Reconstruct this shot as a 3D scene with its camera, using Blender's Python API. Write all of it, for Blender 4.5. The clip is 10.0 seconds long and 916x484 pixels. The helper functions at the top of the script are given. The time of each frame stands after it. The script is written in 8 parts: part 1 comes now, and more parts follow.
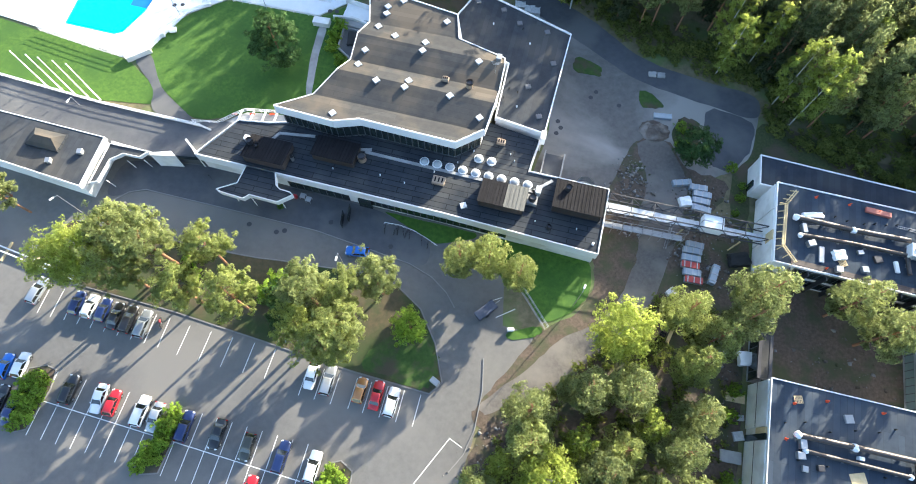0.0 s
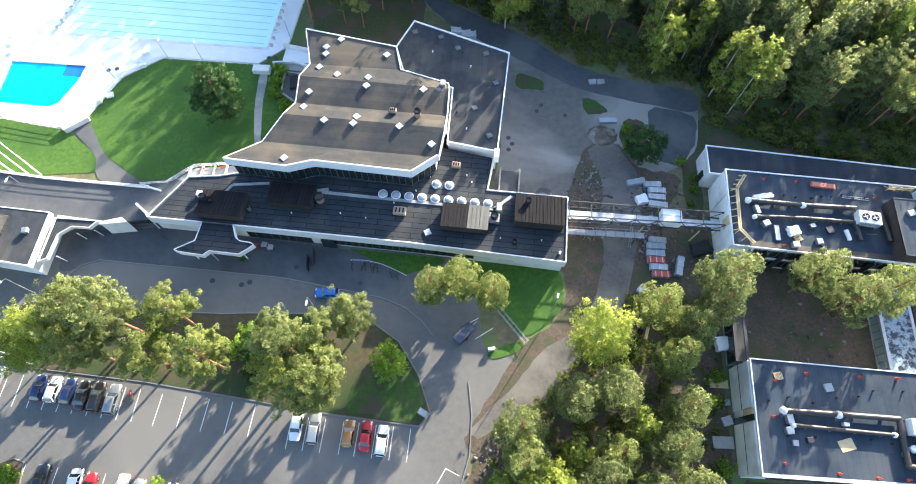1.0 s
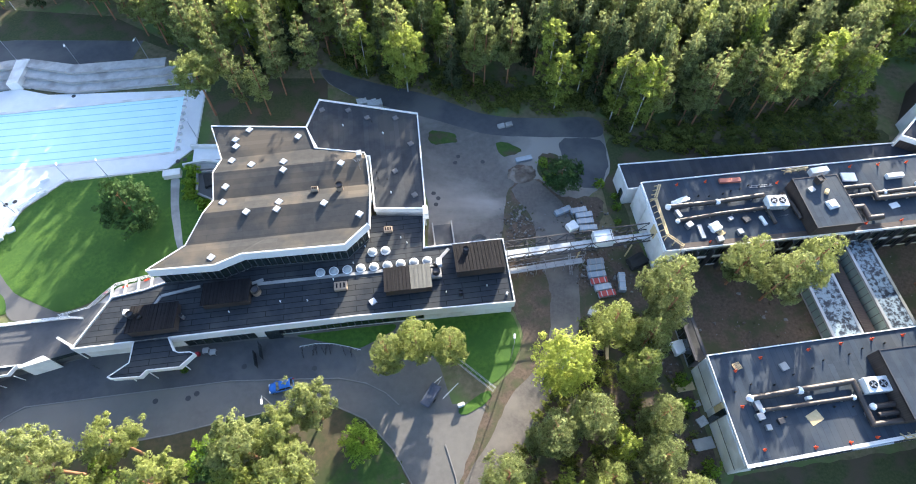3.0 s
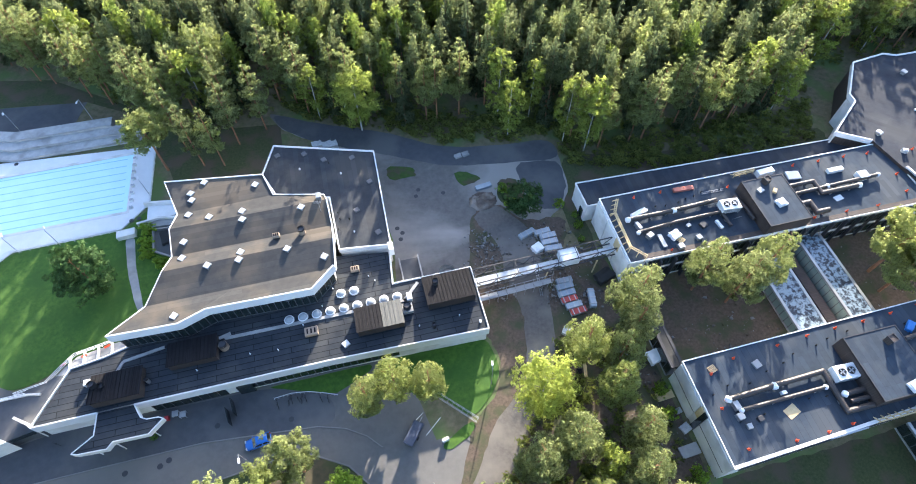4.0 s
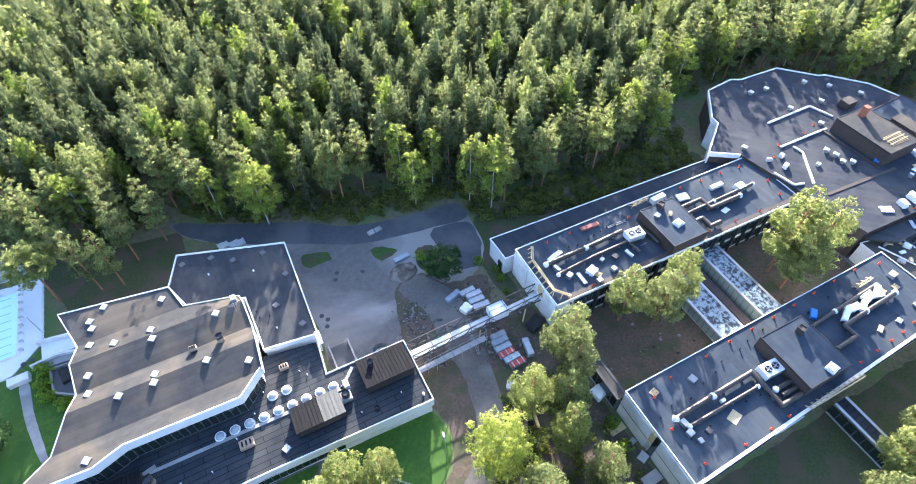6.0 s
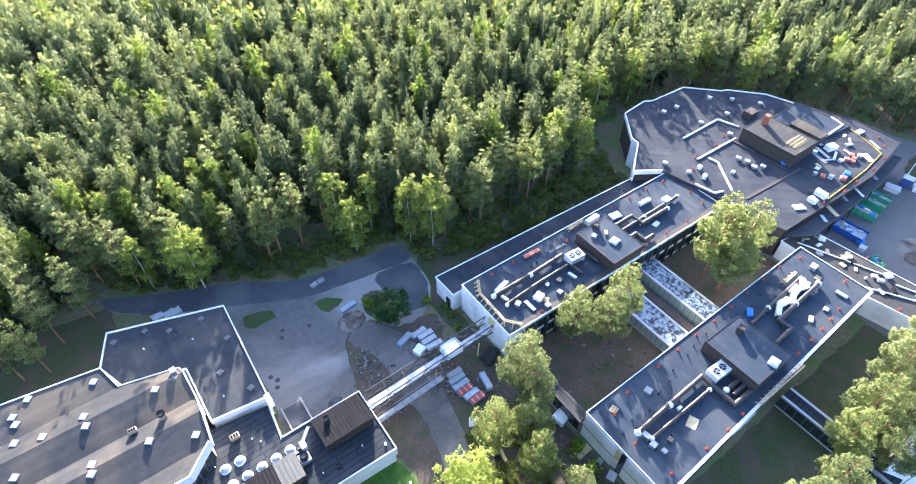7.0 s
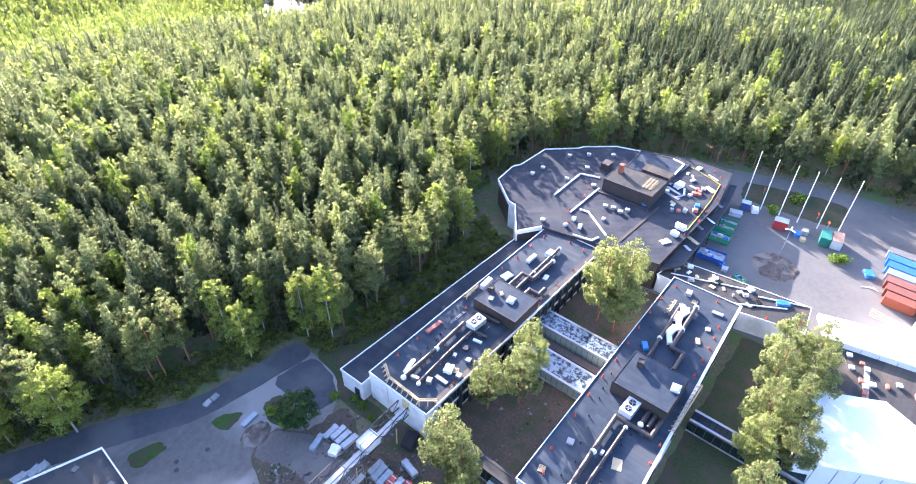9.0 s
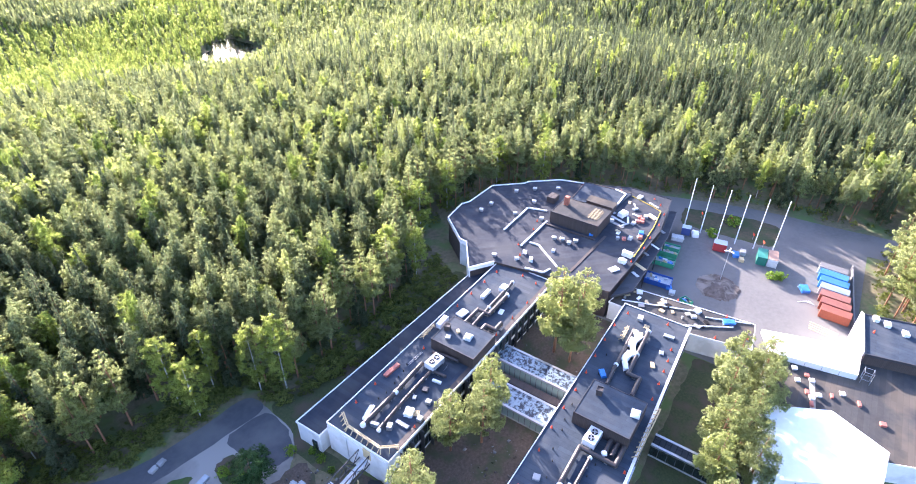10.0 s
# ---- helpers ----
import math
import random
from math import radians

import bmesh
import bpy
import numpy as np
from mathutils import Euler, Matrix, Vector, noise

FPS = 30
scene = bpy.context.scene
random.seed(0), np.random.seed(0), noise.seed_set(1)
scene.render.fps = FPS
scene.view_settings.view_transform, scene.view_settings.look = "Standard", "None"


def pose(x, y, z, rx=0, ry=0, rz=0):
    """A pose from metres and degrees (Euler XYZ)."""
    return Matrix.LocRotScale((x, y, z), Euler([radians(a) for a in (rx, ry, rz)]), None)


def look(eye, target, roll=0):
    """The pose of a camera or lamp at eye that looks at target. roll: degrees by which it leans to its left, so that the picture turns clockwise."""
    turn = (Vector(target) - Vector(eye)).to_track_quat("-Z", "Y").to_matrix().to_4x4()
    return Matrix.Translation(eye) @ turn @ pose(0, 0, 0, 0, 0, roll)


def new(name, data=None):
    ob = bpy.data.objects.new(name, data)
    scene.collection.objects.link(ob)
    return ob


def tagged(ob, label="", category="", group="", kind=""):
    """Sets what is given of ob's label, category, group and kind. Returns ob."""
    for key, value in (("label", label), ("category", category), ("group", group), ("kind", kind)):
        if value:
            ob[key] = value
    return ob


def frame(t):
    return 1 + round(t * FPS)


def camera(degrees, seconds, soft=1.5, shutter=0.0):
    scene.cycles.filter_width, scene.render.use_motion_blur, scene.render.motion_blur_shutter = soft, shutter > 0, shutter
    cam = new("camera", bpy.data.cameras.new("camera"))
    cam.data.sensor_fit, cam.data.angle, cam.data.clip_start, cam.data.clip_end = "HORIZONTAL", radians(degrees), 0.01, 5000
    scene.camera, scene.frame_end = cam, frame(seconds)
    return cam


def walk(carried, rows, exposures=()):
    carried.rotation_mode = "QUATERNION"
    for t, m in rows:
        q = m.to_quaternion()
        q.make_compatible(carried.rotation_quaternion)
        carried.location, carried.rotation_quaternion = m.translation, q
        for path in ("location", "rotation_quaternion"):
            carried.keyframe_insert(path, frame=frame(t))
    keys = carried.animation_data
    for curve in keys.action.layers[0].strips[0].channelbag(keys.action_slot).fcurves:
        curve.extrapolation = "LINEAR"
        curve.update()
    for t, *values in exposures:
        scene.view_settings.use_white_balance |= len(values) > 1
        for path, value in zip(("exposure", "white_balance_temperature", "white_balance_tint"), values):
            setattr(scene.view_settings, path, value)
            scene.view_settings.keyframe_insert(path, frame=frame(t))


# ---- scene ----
cam = camera(77.99, 10.0, soft=1.0)
EYE = (0.0, 0.0, 92.0)


def aim(yaw, pitch, roll):
    a, b = radians(yaw), radians(pitch)
    way = (-math.sin(a) * math.cos(b), math.cos(a) * math.cos(b), math.sin(b))
    return look(EYE, [EYE[i] + 50 * way[i] for i in range(3)], roll)


# the drone hovers: seconds, yaw, pitch, roll
TURN = [
    (0.0, 14.00, -68.25, 0.52), (0.5, 9.58, -67.00, 0.45), (1.0, 5.60, -65.69, 0.39),
    (1.5, 2.38, -64.40, 0.25), (2.0, -0.33, -63.06, 0.13), (2.5, -3.67, -61.50, 0.06),
    (4.0, -13.71, -56.78, -0.22), (4.5, -16.10, -55.19, -0.20), (5.0, -19.01, -53.54, -0.13),
    (5.5, -22.76, -51.77, -0.12), (7.0, -35.41, -45.98, -0.34), (7.5, -39.45, -44.06, -0.32),
    (8.0, -43.05, -42.10, -0.28), (8.5, -46.35, -40.16, -0.15), (9.0, -49.73, -38.21, -0.09),
    (9.5, -52.94, -36.25, 0.00), (10.0, -55.69, -34.31, 0.15),
]
walk(cam, [(t, aim(a, b, c)) for t, a, b, c in TURN],
     exposures=[(0.0, 2.12, 5800, 8), (2.5, 2.02, 5800, 11), (5.0, 2.27, 5550, 15), (7.5, 2.52, 5300, 20), (10.0, 2.6, 5450, 29)])

# ---- light: a low sun over the forest, clear sky ----
SUN_AZ, SUN_EL = 28.0, 16.5          # clockwise from +y, above the horizon
world = bpy.data.worlds.new("sky")
scene.world = world
world.use_nodes = True
wn = world.node_tree
sky = wn.nodes.new("ShaderNodeTexSky")
sky.sky_type, sky.sun_disc = "NISHITA", False
sky.sun_elevation, sky.sun_rotation = radians(SUN_EL), radians(SUN_AZ)
sky.air_density, sky.dust_density, sky.ozone_density = 1.0, 2.0, 1.0
wn.nodes["Background"].inputs[1].default_value = 0.13
wn.links.new(sky.outputs[0], wn.nodes["Background"].inputs[0])
sun = new("sun", bpy.data.lights.new("sun", "SUN"))
sun.data.energy, sun.data.angle, sun.data.color = 5.0, radians(0.55), (1.0, 0.84, 0.60)
az, el = radians(SUN_AZ), radians(SUN_EL)
sun.matrix_world = look((0, 0, 0), (-math.sin(az) * math.cos(el), -math.cos(az) * math.cos(el), -math.sin(el)))


# ---- materials ----
def nodes_of(m):
    m.use_nodes = True
    return m.node_tree.nodes, m.node_tree.links, m.node_tree.nodes["Principled BSDF"]


def surf(name, c1, c2, scale=1.0, rough=0.8, bump=0.2, c3=None, scale3=0.08, metal=0.0, spread=0.25, warp=0.0):
    """Two colours mixed by fine noise, a third by broad stains, with a fine relief."""
    m = bpy.data.materials.new(name)
    n, l, p = nodes_of(m)
    geo = n.new("ShaderNodeNewGeometry")
    nz = n.new("ShaderNodeTexNoise")
    nz.inputs["Scale"].default_value, nz.inputs["Detail"].default_value, nz.inputs["Roughness"].default_value = scale, 6, 0.65
    l.new(geo.outputs["Position"], nz.inputs["Vector"])
    ramp = n.new("ShaderNodeValToRGB")
    ramp.color_ramp.elements[0].position, ramp.color_ramp.elements[1].position = 0.5 - spread, 0.5 + spread
    ramp.color_ramp.elements[0].color, ramp.color_ramp.elements[1].color = (*c1, 1), (*c2, 1)
    l.new(nz.outputs[0], ramp.inputs[0])
    col = ramp.outputs[0]
    if c3:
        n3 = n.new("ShaderNodeTexNoise")
        n3.inputs["Scale"].default_value, n3.inputs["Detail"].default_value, n3.inputs["Distortion"].default_value = scale3, 7, warp
        l.new(geo.outputs["Position"], n3.inputs["Vector"])
        r3 = n.new("ShaderNodeValToRGB")
        r3.color_ramp.elements[0].position, r3.color_ramp.elements[1].position = 0.47, 0.62
        l.new(n3.outputs[0], r3.inputs[0])
        mix = n.new("ShaderNodeMix")
        mix.data_type = "RGBA"
        l.new(r3.outputs[0], mix.inputs["Factor"])
        l.new(col, mix.inputs[6])
        mix.inputs[7].default_value = (*c3, 1)
        col = mix.outputs[2]
    l.new(col, p.inputs["Base Color"])
    p.inputs["Roughness"].default_value, p.inputs["Metallic"].default_value = rough, metal
    if bump:
        bp = n.new("ShaderNodeBump")
        bp.inputs["Strength"].default_value, bp.inputs["Distance"].default_value = bump, 0.05
        l.new(nz.outputs[0], bp.inputs["Height"])
        l.new(bp.outputs[0], p.inputs["Normal"])
    return m


def seamed(name, c1, c2, row, length, seam, rough=0.75, turn=0.0, stain=None, gap=0.04):
    """Roofing felt or boards: strips with dark seams, fine mottling and broad stains."""
    m = surf(name, c1, c2, 0.9, rough, 0.15, stain, 0.13)
    n, l, p = nodes_of(m)
    geo = n.new("ShaderNodeNewGeometry")
    mp = n.new("ShaderNodeMapping")
    mp.inputs["Rotation"].default_value = (0, 0, radians(turn))
    l.new(geo.outputs["Position"], mp.inputs[0])
    bk = n.new("ShaderNodeTexBrick")
    bk.inputs["Scale"].default_value = 1.0
    bk.inputs["Brick Width"].default_value, bk.inputs["Row Height"].default_value = length, row
    bk.inputs["Mortar Size"].default_value, bk.inputs["Mortar Smooth"].default_value = gap, 0.3
    bk.inputs["Color1"].default_value, bk.inputs["Color2"].default_value = (1, 1, 1, 1), (0.78, 0.78, 0.78, 1)
    bk.inputs["Mortar"].default_value = (seam, seam, seam, 1)
    l.new(mp.outputs[0], bk.inputs["Vector"])
    mul = n.new("ShaderNodeMix")
    mul.data_type, mul.blend_type = "RGBA", "MULTIPLY"
    mul.inputs["Factor"].default_value = 1.0
    old = p.inputs["Base Color"].links[0].from_socket
    l.new(old, mul.inputs[6])
    l.new(bk.outputs[0], mul.inputs[7])
    l.new(mul.outputs[2], p.inputs["Base Color"])
    return m


def plain(name, c, rough=0.5, metal=0.0, vary=0.12, scale=1.5):
    return surf(name, [v * (1 - vary) for v in c], [min(1, v * (1 + vary)) for v in c], scale, rough, 0.05, metal=metal)


def foliage(name, dark, light, glow=0.35, middle=None, air=0.22):
    """Leaves and needles: colour by tree and by tuft, light passes through."""
    m = bpy.data.materials.new(name)
    n, l, p = nodes_of(m)
    at = n.new("ShaderNodeAttribute")
    at.attribute_name = "tint"
    geo = n.new("ShaderNodeNewGeometry")
    isl = n.new("ShaderNodeMath")
    isl.operation = "MULTIPLY_ADD"
    isl.inputs[1].default_value, isl.inputs[2].default_value = 0.26, -0.13
    l.new(geo.outputs["Random Per Island"], isl.inputs[0])
    oi = n.new("ShaderNodeObjectInfo")
    ob_ = n.new("ShaderNodeMath")
    ob_.operation = "MULTIPLY_ADD"
    ob_.inputs[1].default_value, ob_.inputs[2].default_value = 0.3, -0.15
    l.new(oi.outputs["Random"], ob_.inputs[0])
    s1 = n.new("ShaderNodeMath")
    s2 = n.new("ShaderNodeMath")
    l.new(at.outputs["Fac"], s1.inputs[0])
    l.new(isl.outputs[0], s1.inputs[1])
    l.new(s1.outputs[0], s2.inputs[0])
    l.new(ob_.outputs[0], s2.inputs[1])
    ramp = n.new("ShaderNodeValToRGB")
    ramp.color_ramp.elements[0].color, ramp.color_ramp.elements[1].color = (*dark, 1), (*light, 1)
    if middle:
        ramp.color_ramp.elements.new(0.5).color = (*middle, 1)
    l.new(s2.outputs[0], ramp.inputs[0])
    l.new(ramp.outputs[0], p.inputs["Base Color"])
    p.inputs["Roughness"].default_value = 0.7
    p.inputs["Specular IOR Level"].default_value = 0.12
    tr = n.new("ShaderNodeBsdfTranslucent")
    l.new(ramp.outputs[0], tr.inputs[0])
    mx = n.new("ShaderNodeMixShader")
    mx.inputs[0].default_value = glow
    l.new(p.outputs[0], mx.inputs[1])
    l.new(tr.outputs[0], mx.inputs[2])
    gap = n.new("ShaderNodeBsdfTransparent")   # a tuft of needles is ragged and mostly air
    mg = n.new("ShaderNodeMixShader")
    fine = n.new("ShaderNodeTexNoise")
    fine.inputs["Scale"].default_value, fine.inputs["Detail"].default_value = 4.2, 2.0
    l.new(geo.outputs["Position"], fine.inputs["Vector"])
    cut = n.new("ShaderNodeMapRange")
    cut.inputs["From Min"].default_value, cut.inputs["From Max"].default_value = 0.715 - air, 0.815 - air
    l.new(fine.outputs[0], cut.inputs["Value"])
    l.new(cut.outputs[0], mg.inputs[0])
    l.new(mx.outputs[0], mg.inputs[1])
    l.new(gap.outputs[0], mg.inputs[2])
    l.new(mg.outputs[0], n["Material Output"].inputs[0])
    return m


def glass(name, c=(0.02, 0.03, 0.03), rough=0.06):
    m = bpy.data.materials.new(name)
    n, l, p = nodes_of(m)
    p.inputs["Base Color"].default_value = (*c, 1)
    p.inputs["Roughness"].default_value = rough
    p.inputs["Specular IOR Level"].default_value = 0.8
    return m


M = {}
M["forest_floor"] = surf("forest floor", (0.08, 0.08, 0.035), (0.22, 0.18, 0.11), 0.9, 0.95, 0.8, (0.10, 0.15, 0.045), 0.12)
M["asphalt"] = surf("asphalt", (0.108, 0.105, 0.10), (0.15, 0.145, 0.138), 0.9, 0.88, 0.12, (0.165, 0.157, 0.145), 0.05)
M["asphalt_dark"] = surf("dark asphalt", (0.06, 0.064, 0.072), (0.09, 0.092, 0.1), 0.8, 0.85, 0.1, (0.12, 0.12, 0.12), 0.09)
M["yard"] = surf("dusty yard asphalt", (0.102, 0.095, 0.087), (0.165, 0.155, 0.143), 0.9, 0.9, 0.25, (0.30, 0.28, 0.255), 0.045, warp=0.7)
M["gravel"] = surf("gravel road", (0.088, 0.08, 0.073), (0.15, 0.138, 0.126), 1.6, 0.95, 0.4, (0.175, 0.158, 0.14), 0.14)
M["dirt"] = surf("bare earth", (0.05, 0.038, 0.028), (0.145, 0.108, 0.08), 1.9, 0.95, 0.9, (0.062, 0.068, 0.032), 0.25)
M["grass"] = surf("lawn", (0.026, 0.080, 0.006), (0.085, 0.170, 0.015), 1.4, 0.9, 0.7, (0.038, 0.10, 0.009), 0.13)
M["grass_dry"] = surf("worn lawn", (0.04, 0.042, 0.018), (0.098, 0.074, 0.042), 1.2, 0.95, 0.6, (0.034, 0.054, 0.014), 0.14)
M["grass_wild"] = surf("wild grass", (0.028, 0.042, 0.012), (0.085, 0.095, 0.035), 2.2, 0.95, 0.9, (0.09, 0.07, 0.045), 0.2)
M["grass_yard"] = surf("scruffy lawn", (0.022, 0.06, 0.008), (0.06, 0.105, 0.018), 1.5, 0.95, 0.6, (0.07, 0.058, 0.034), 0.3)
M["deck"] = surf("pale concrete deck", (0.74, 0.75, 0.76), (0.84, 0.84, 0.84), 0.6, 0.7, 0.05, (0.68, 0.68, 0.69), 0.07)
M["concrete"] = surf("concrete", (0.30, 0.30, 0.295), (0.42, 0.41, 0.40), 0.9, 0.85, 0.15, (0.25, 0.25, 0.245), 0.2)
M["kerb"] = plain("kerb stone", (0.21, 0.205, 0.20), 0.9)
M["white_wall"] = surf("white rendered wall", (0.70, 0.70, 0.69), (0.82, 0.81, 0.79), 0.7, 0.7, 0.05, (0.62, 0.61, 0.58), 0.3)
M["white_metal"] = plain("white painted metal", (0.80, 0.80, 0.80), 0.4, vary=0.04)
M["white_paint"] = plain("white road paint", (0.72, 0.72, 0.70), 0.8, vary=0.12, scale=3)
M["felt_a"] = seamed("dark bitumen felt", (0.028, 0.034, 0.044), (0.046, 0.053, 0.063), 1.0, 6.0, 0.3, 0.7, 0, (0.062, 0.066, 0.07), 0.07)
M["felt_b"] = seamed("grey bitumen felt", (0.038, 0.044, 0.053), (0.058, 0.064, 0.073), 1.0, 9.0, 0.8, 0.8, 90, (0.085, 0.083, 0.08))
M["felt_d"] = seamed("weathered brown-grey felt", (0.048, 0.050, 0.052), (0.072, 0.070, 0.067), 1.0, 12.0, 0.8, 0.92, 0, (0.112, 0.096, 0.077))
M["felt_n"] = seamed("new blue-grey felt", (0.032, 0.047, 0.070), (0.050, 0.068, 0.094), 1.0, 8.0, 0.7, 0.6, 90, (0.072, 0.084, 0.100))
M["felt_e"] = seamed("grey-violet felt", (0.030, 0.036, 0.050), (0.046, 0.053, 0.068), 1.0, 8.0, 0.85, 0.75, 45, (0.064, 0.068, 0.077))
M["felt_o"] = seamed("new dark blue felt", (0.026, 0.033, 0.047), (0.040, 0.048, 0.063), 1.0, 9.0, 0.82, 0.65, 90, (0.055, 0.06, 0.068))
for k in ("a", "b", "d", "n", "e", "o"):   # felt is grainy and hardly shines
    p = M["felt_" + k].node_tree.nodes["Principled BSDF"]
    p.inputs["Roughness"].default_value, p.inputs["Specular IOR Level"].default_value = 0.9, 0.22
M["brown_metal"] = seamed("brown seamed sheet metal", (0.017, 0.0165, 0.018), (0.025, 0.024, 0.026), 0.55, 30.0, 0.45, 0.9, 90)
M["brown_metal"].node_tree.nodes["Principled BSDF"].inputs["Specular IOR Level"].default_value = 0.1
M["brown_wall"] = seamed("brown cladding", (0.06, 0.045, 0.04), (0.085, 0.065, 0.055), 0.3, 4.0, 0.6, 0.7)
M["window"] = glass("dark window glass")
M["frame_dark"] = plain("dark window frame", (0.075, 0.08, 0.082), 0.5)
M["water"] = None
# the ramp's bright end is the yellow-green of sunlit crowns, put into colour
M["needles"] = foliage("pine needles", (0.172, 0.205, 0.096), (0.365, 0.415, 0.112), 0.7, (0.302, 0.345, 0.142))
M["spruce"] = foliage("spruce needles", (0.082, 0.108, 0.058), (0.19, 0.23, 0.115), 0.68)
M["leaves"] = foliage("birch leaves", (0.20, 0.27, 0.06), (0.42, 0.48, 0.11), 0.7)
M["shrub"] = foliage("shrub leaves", (0.10, 0.19, 0.03), (0.32, 0.46, 0.06), 0.5)
M["scrub"] = foliage("forest edge scrub", (0.08, 0.11, 0.03), (0.26, 0.29, 0.07), 0.5)
M["broadleaf"] = foliage("dark broad leaves", (0.03, 0.075, 0.028), (0.13, 0.21, 0.06), 0.4)
M["bark"] = surf("pine bark", (0.17, 0.085, 0.045), (0.38, 0.19, 0.10), 2.0, 0.9, 0.4)
M["birch_bark"] = surf("birch bark", (0.25, 0.24, 0.22), (0.6, 0.58, 0.55), 3.0, 0.8, 0.3)
M["steel"] = plain("galvanised steel", (0.42, 0.43, 0.44), 0.4, 0.7)
M["dark_steel"] = plain("dark painted steel", (0.05, 0.05, 0.055), 0.5, 0.3)
M["duct"] = plain("dark duct insulation foil", (0.06, 0.05, 0.046), 0.45, 0.2)
M["timber"] = surf("raw pine timber", (0.50, 0.38, 0.20), (0.66, 0.52, 0.30), 2.0, 0.8, 0.1)
M["orange"] = plain("orange plastic", (0.75, 0.09, 0.03), 0.5)
M["tarp_white"] = surf("white tarpaulin", (0.78, 0.79, 0.80), (0.88, 0.88, 0.88), 0.8, 0.45, 0.3)
M["tarp_blue"] = surf("blue tarpaulin", (0.03, 0.16, 0.50), (0.06, 0.25, 0.62), 0.8, 0.4, 0.4)
M["black"] = plain("black rubber", (0.02, 0.02, 0.02), 0.8)


def pool_water(name, c, rough=0.04):
    m = surf(name, c, [min(1, v * 1.15) for v in c], 0.25, rough, 0.0)
    n, l, p = nodes_of(m)
    nz = n.new("ShaderNodeTexNoise")
    nz.inputs["Scale"].default_value = 2.5
    geo = n.new("ShaderNodeNewGeometry")
    l.new(geo.outputs["Position"], nz.inputs["Vector"])
    bp = n.new("ShaderNodeBump")
    bp.inputs["Strength"].default_value, bp.inputs["Distance"].default_value = 0.08, 0.05
    l.new(nz.outputs[0], bp.inputs["Height"])
    l.new(bp.outputs[0], p.inputs["Normal"])
    return m


# part of this paleness is the mirrored bright sky, put into the base colour
M["water"] = pool_water("pale pool water", (0.64, 0.91, 0.93))
M["water_blue"] = pool_water("blue pool water", (0.02, 0.48, 0.70))
M["pond"] = pool_water("dark pond water", (0.012, 0.016, 0.014), 0.12)
M["water_deep"] = pool_water("deep blue pool floor", (0.02, 0.16, 0.42))


# ---- mesh tools ----
def mesh_of(bm, name, mats):
    me = bpy.data.meshes.new(name)
    bm.normal_update()
    bm.to_mesh(me)
    bm.free()
    for m in (mats if isinstance(mats, (list, tuple)) else [mats]):
        me.materials.append(m)
    return me


def part(name, bm, material, parent=None, label=""):
    ob = new(name, mesh_of(bm, name, material))
    ob.parent = parent
    if label:
        ob["label"] = label
    return ob


def piece(name, me, parent, m=None):
    """An object on shared mesh data, under a thing."""
    ob = new(name, me)
    ob.parent = parent
    if m is not None:
        ob.matrix_basis = m
    return ob


def thing(name, at, label, category, group="", turn=0.0, kind=""):
    ob = new(name)
    ob.matrix_basis = pose(*at, 0, 0, turn)
    return tagged(ob, label, category, group, kind)


def box(bm, x0, y0, z0, x1, y1, z1, m=None):
    vs = [bm.verts.new(v) for v in ((x0, y0, z0), (x1, y0, z0), (x1, y1, z0), (x0, y1, z0), (x0, y0, z1), (x1, y0, z1), (x1, y1, z1), (x0, y1, z1))]
    if m is not None:
        for v in vs:
            v.co = m @ v.co
    for f in ((3, 2, 1, 0), (4, 5, 6, 7), (0, 1, 5, 4), (1, 2, 6, 5), (2, 3, 7, 6), (3, 0, 4, 7)):
        bm.faces.new([vs[i] for i in f])
    return bm


def boxed(*a):
    return box(bmesh.new(), *a)


def soft(bm, w=0.03):
    bmesh.ops.bevel(bm, geom=list(bm.edges), offset=w, segments=1, affect="EDGES")
    return bm


def ccw(poly):
    s = sum(a[0] * b[1] - b[0] * a[1] for a, b in zip(poly, poly[1:] + poly[:1]))
    return list(poly) if s > 0 else list(poly)[::-1]


def prism(bm, poly, z0, z1, tops=None):
    poly = ccw(poly)
    lo = [bm.verts.new((x, y, z0)) for x, y in poly]
    hi = [bm.verts.new((x, y, z1 if tops is None else tops[i])) for i, (x, y) in enumerate(poly)]
    caps = [bm.faces.new(hi), bm.faces.new(lo[::-1])]
    n = len(poly)
    for i in range(n):
        bm.faces.new((lo[i], lo[(i + 1) % n], hi[(i + 1) % n], hi[i]))
    if n > 4:
        bm.normal_update()
        bmesh.ops.triangulate(bm, faces=caps)
    return bm


def tube(bm, a, b, r0, r1=None, seg=8, caps=True):
    a, b = Vector(a), Vector(b)
    r1 = r0 if r1 is None else r1
    q = (b - a).to_track_quat("Z", "Y").to_matrix()
    rings = []
    for p, r in ((a, r0), (b, r1)):
        rings.append([bm.verts.new(p + q @ Vector((r * math.cos(2 * math.pi * i / seg), r * math.sin(2 * math.pi * i / seg), 0))) for i in range(seg)])
    for i in range(seg):
        bm.faces.new((rings[0][i], rings[0][(i + 1) % seg], rings[1][(i + 1) % seg], rings[1][i]))
    if caps:
        bm.faces.new(rings[0][::-1])
        bm.faces.new(rings[1])
    return bm


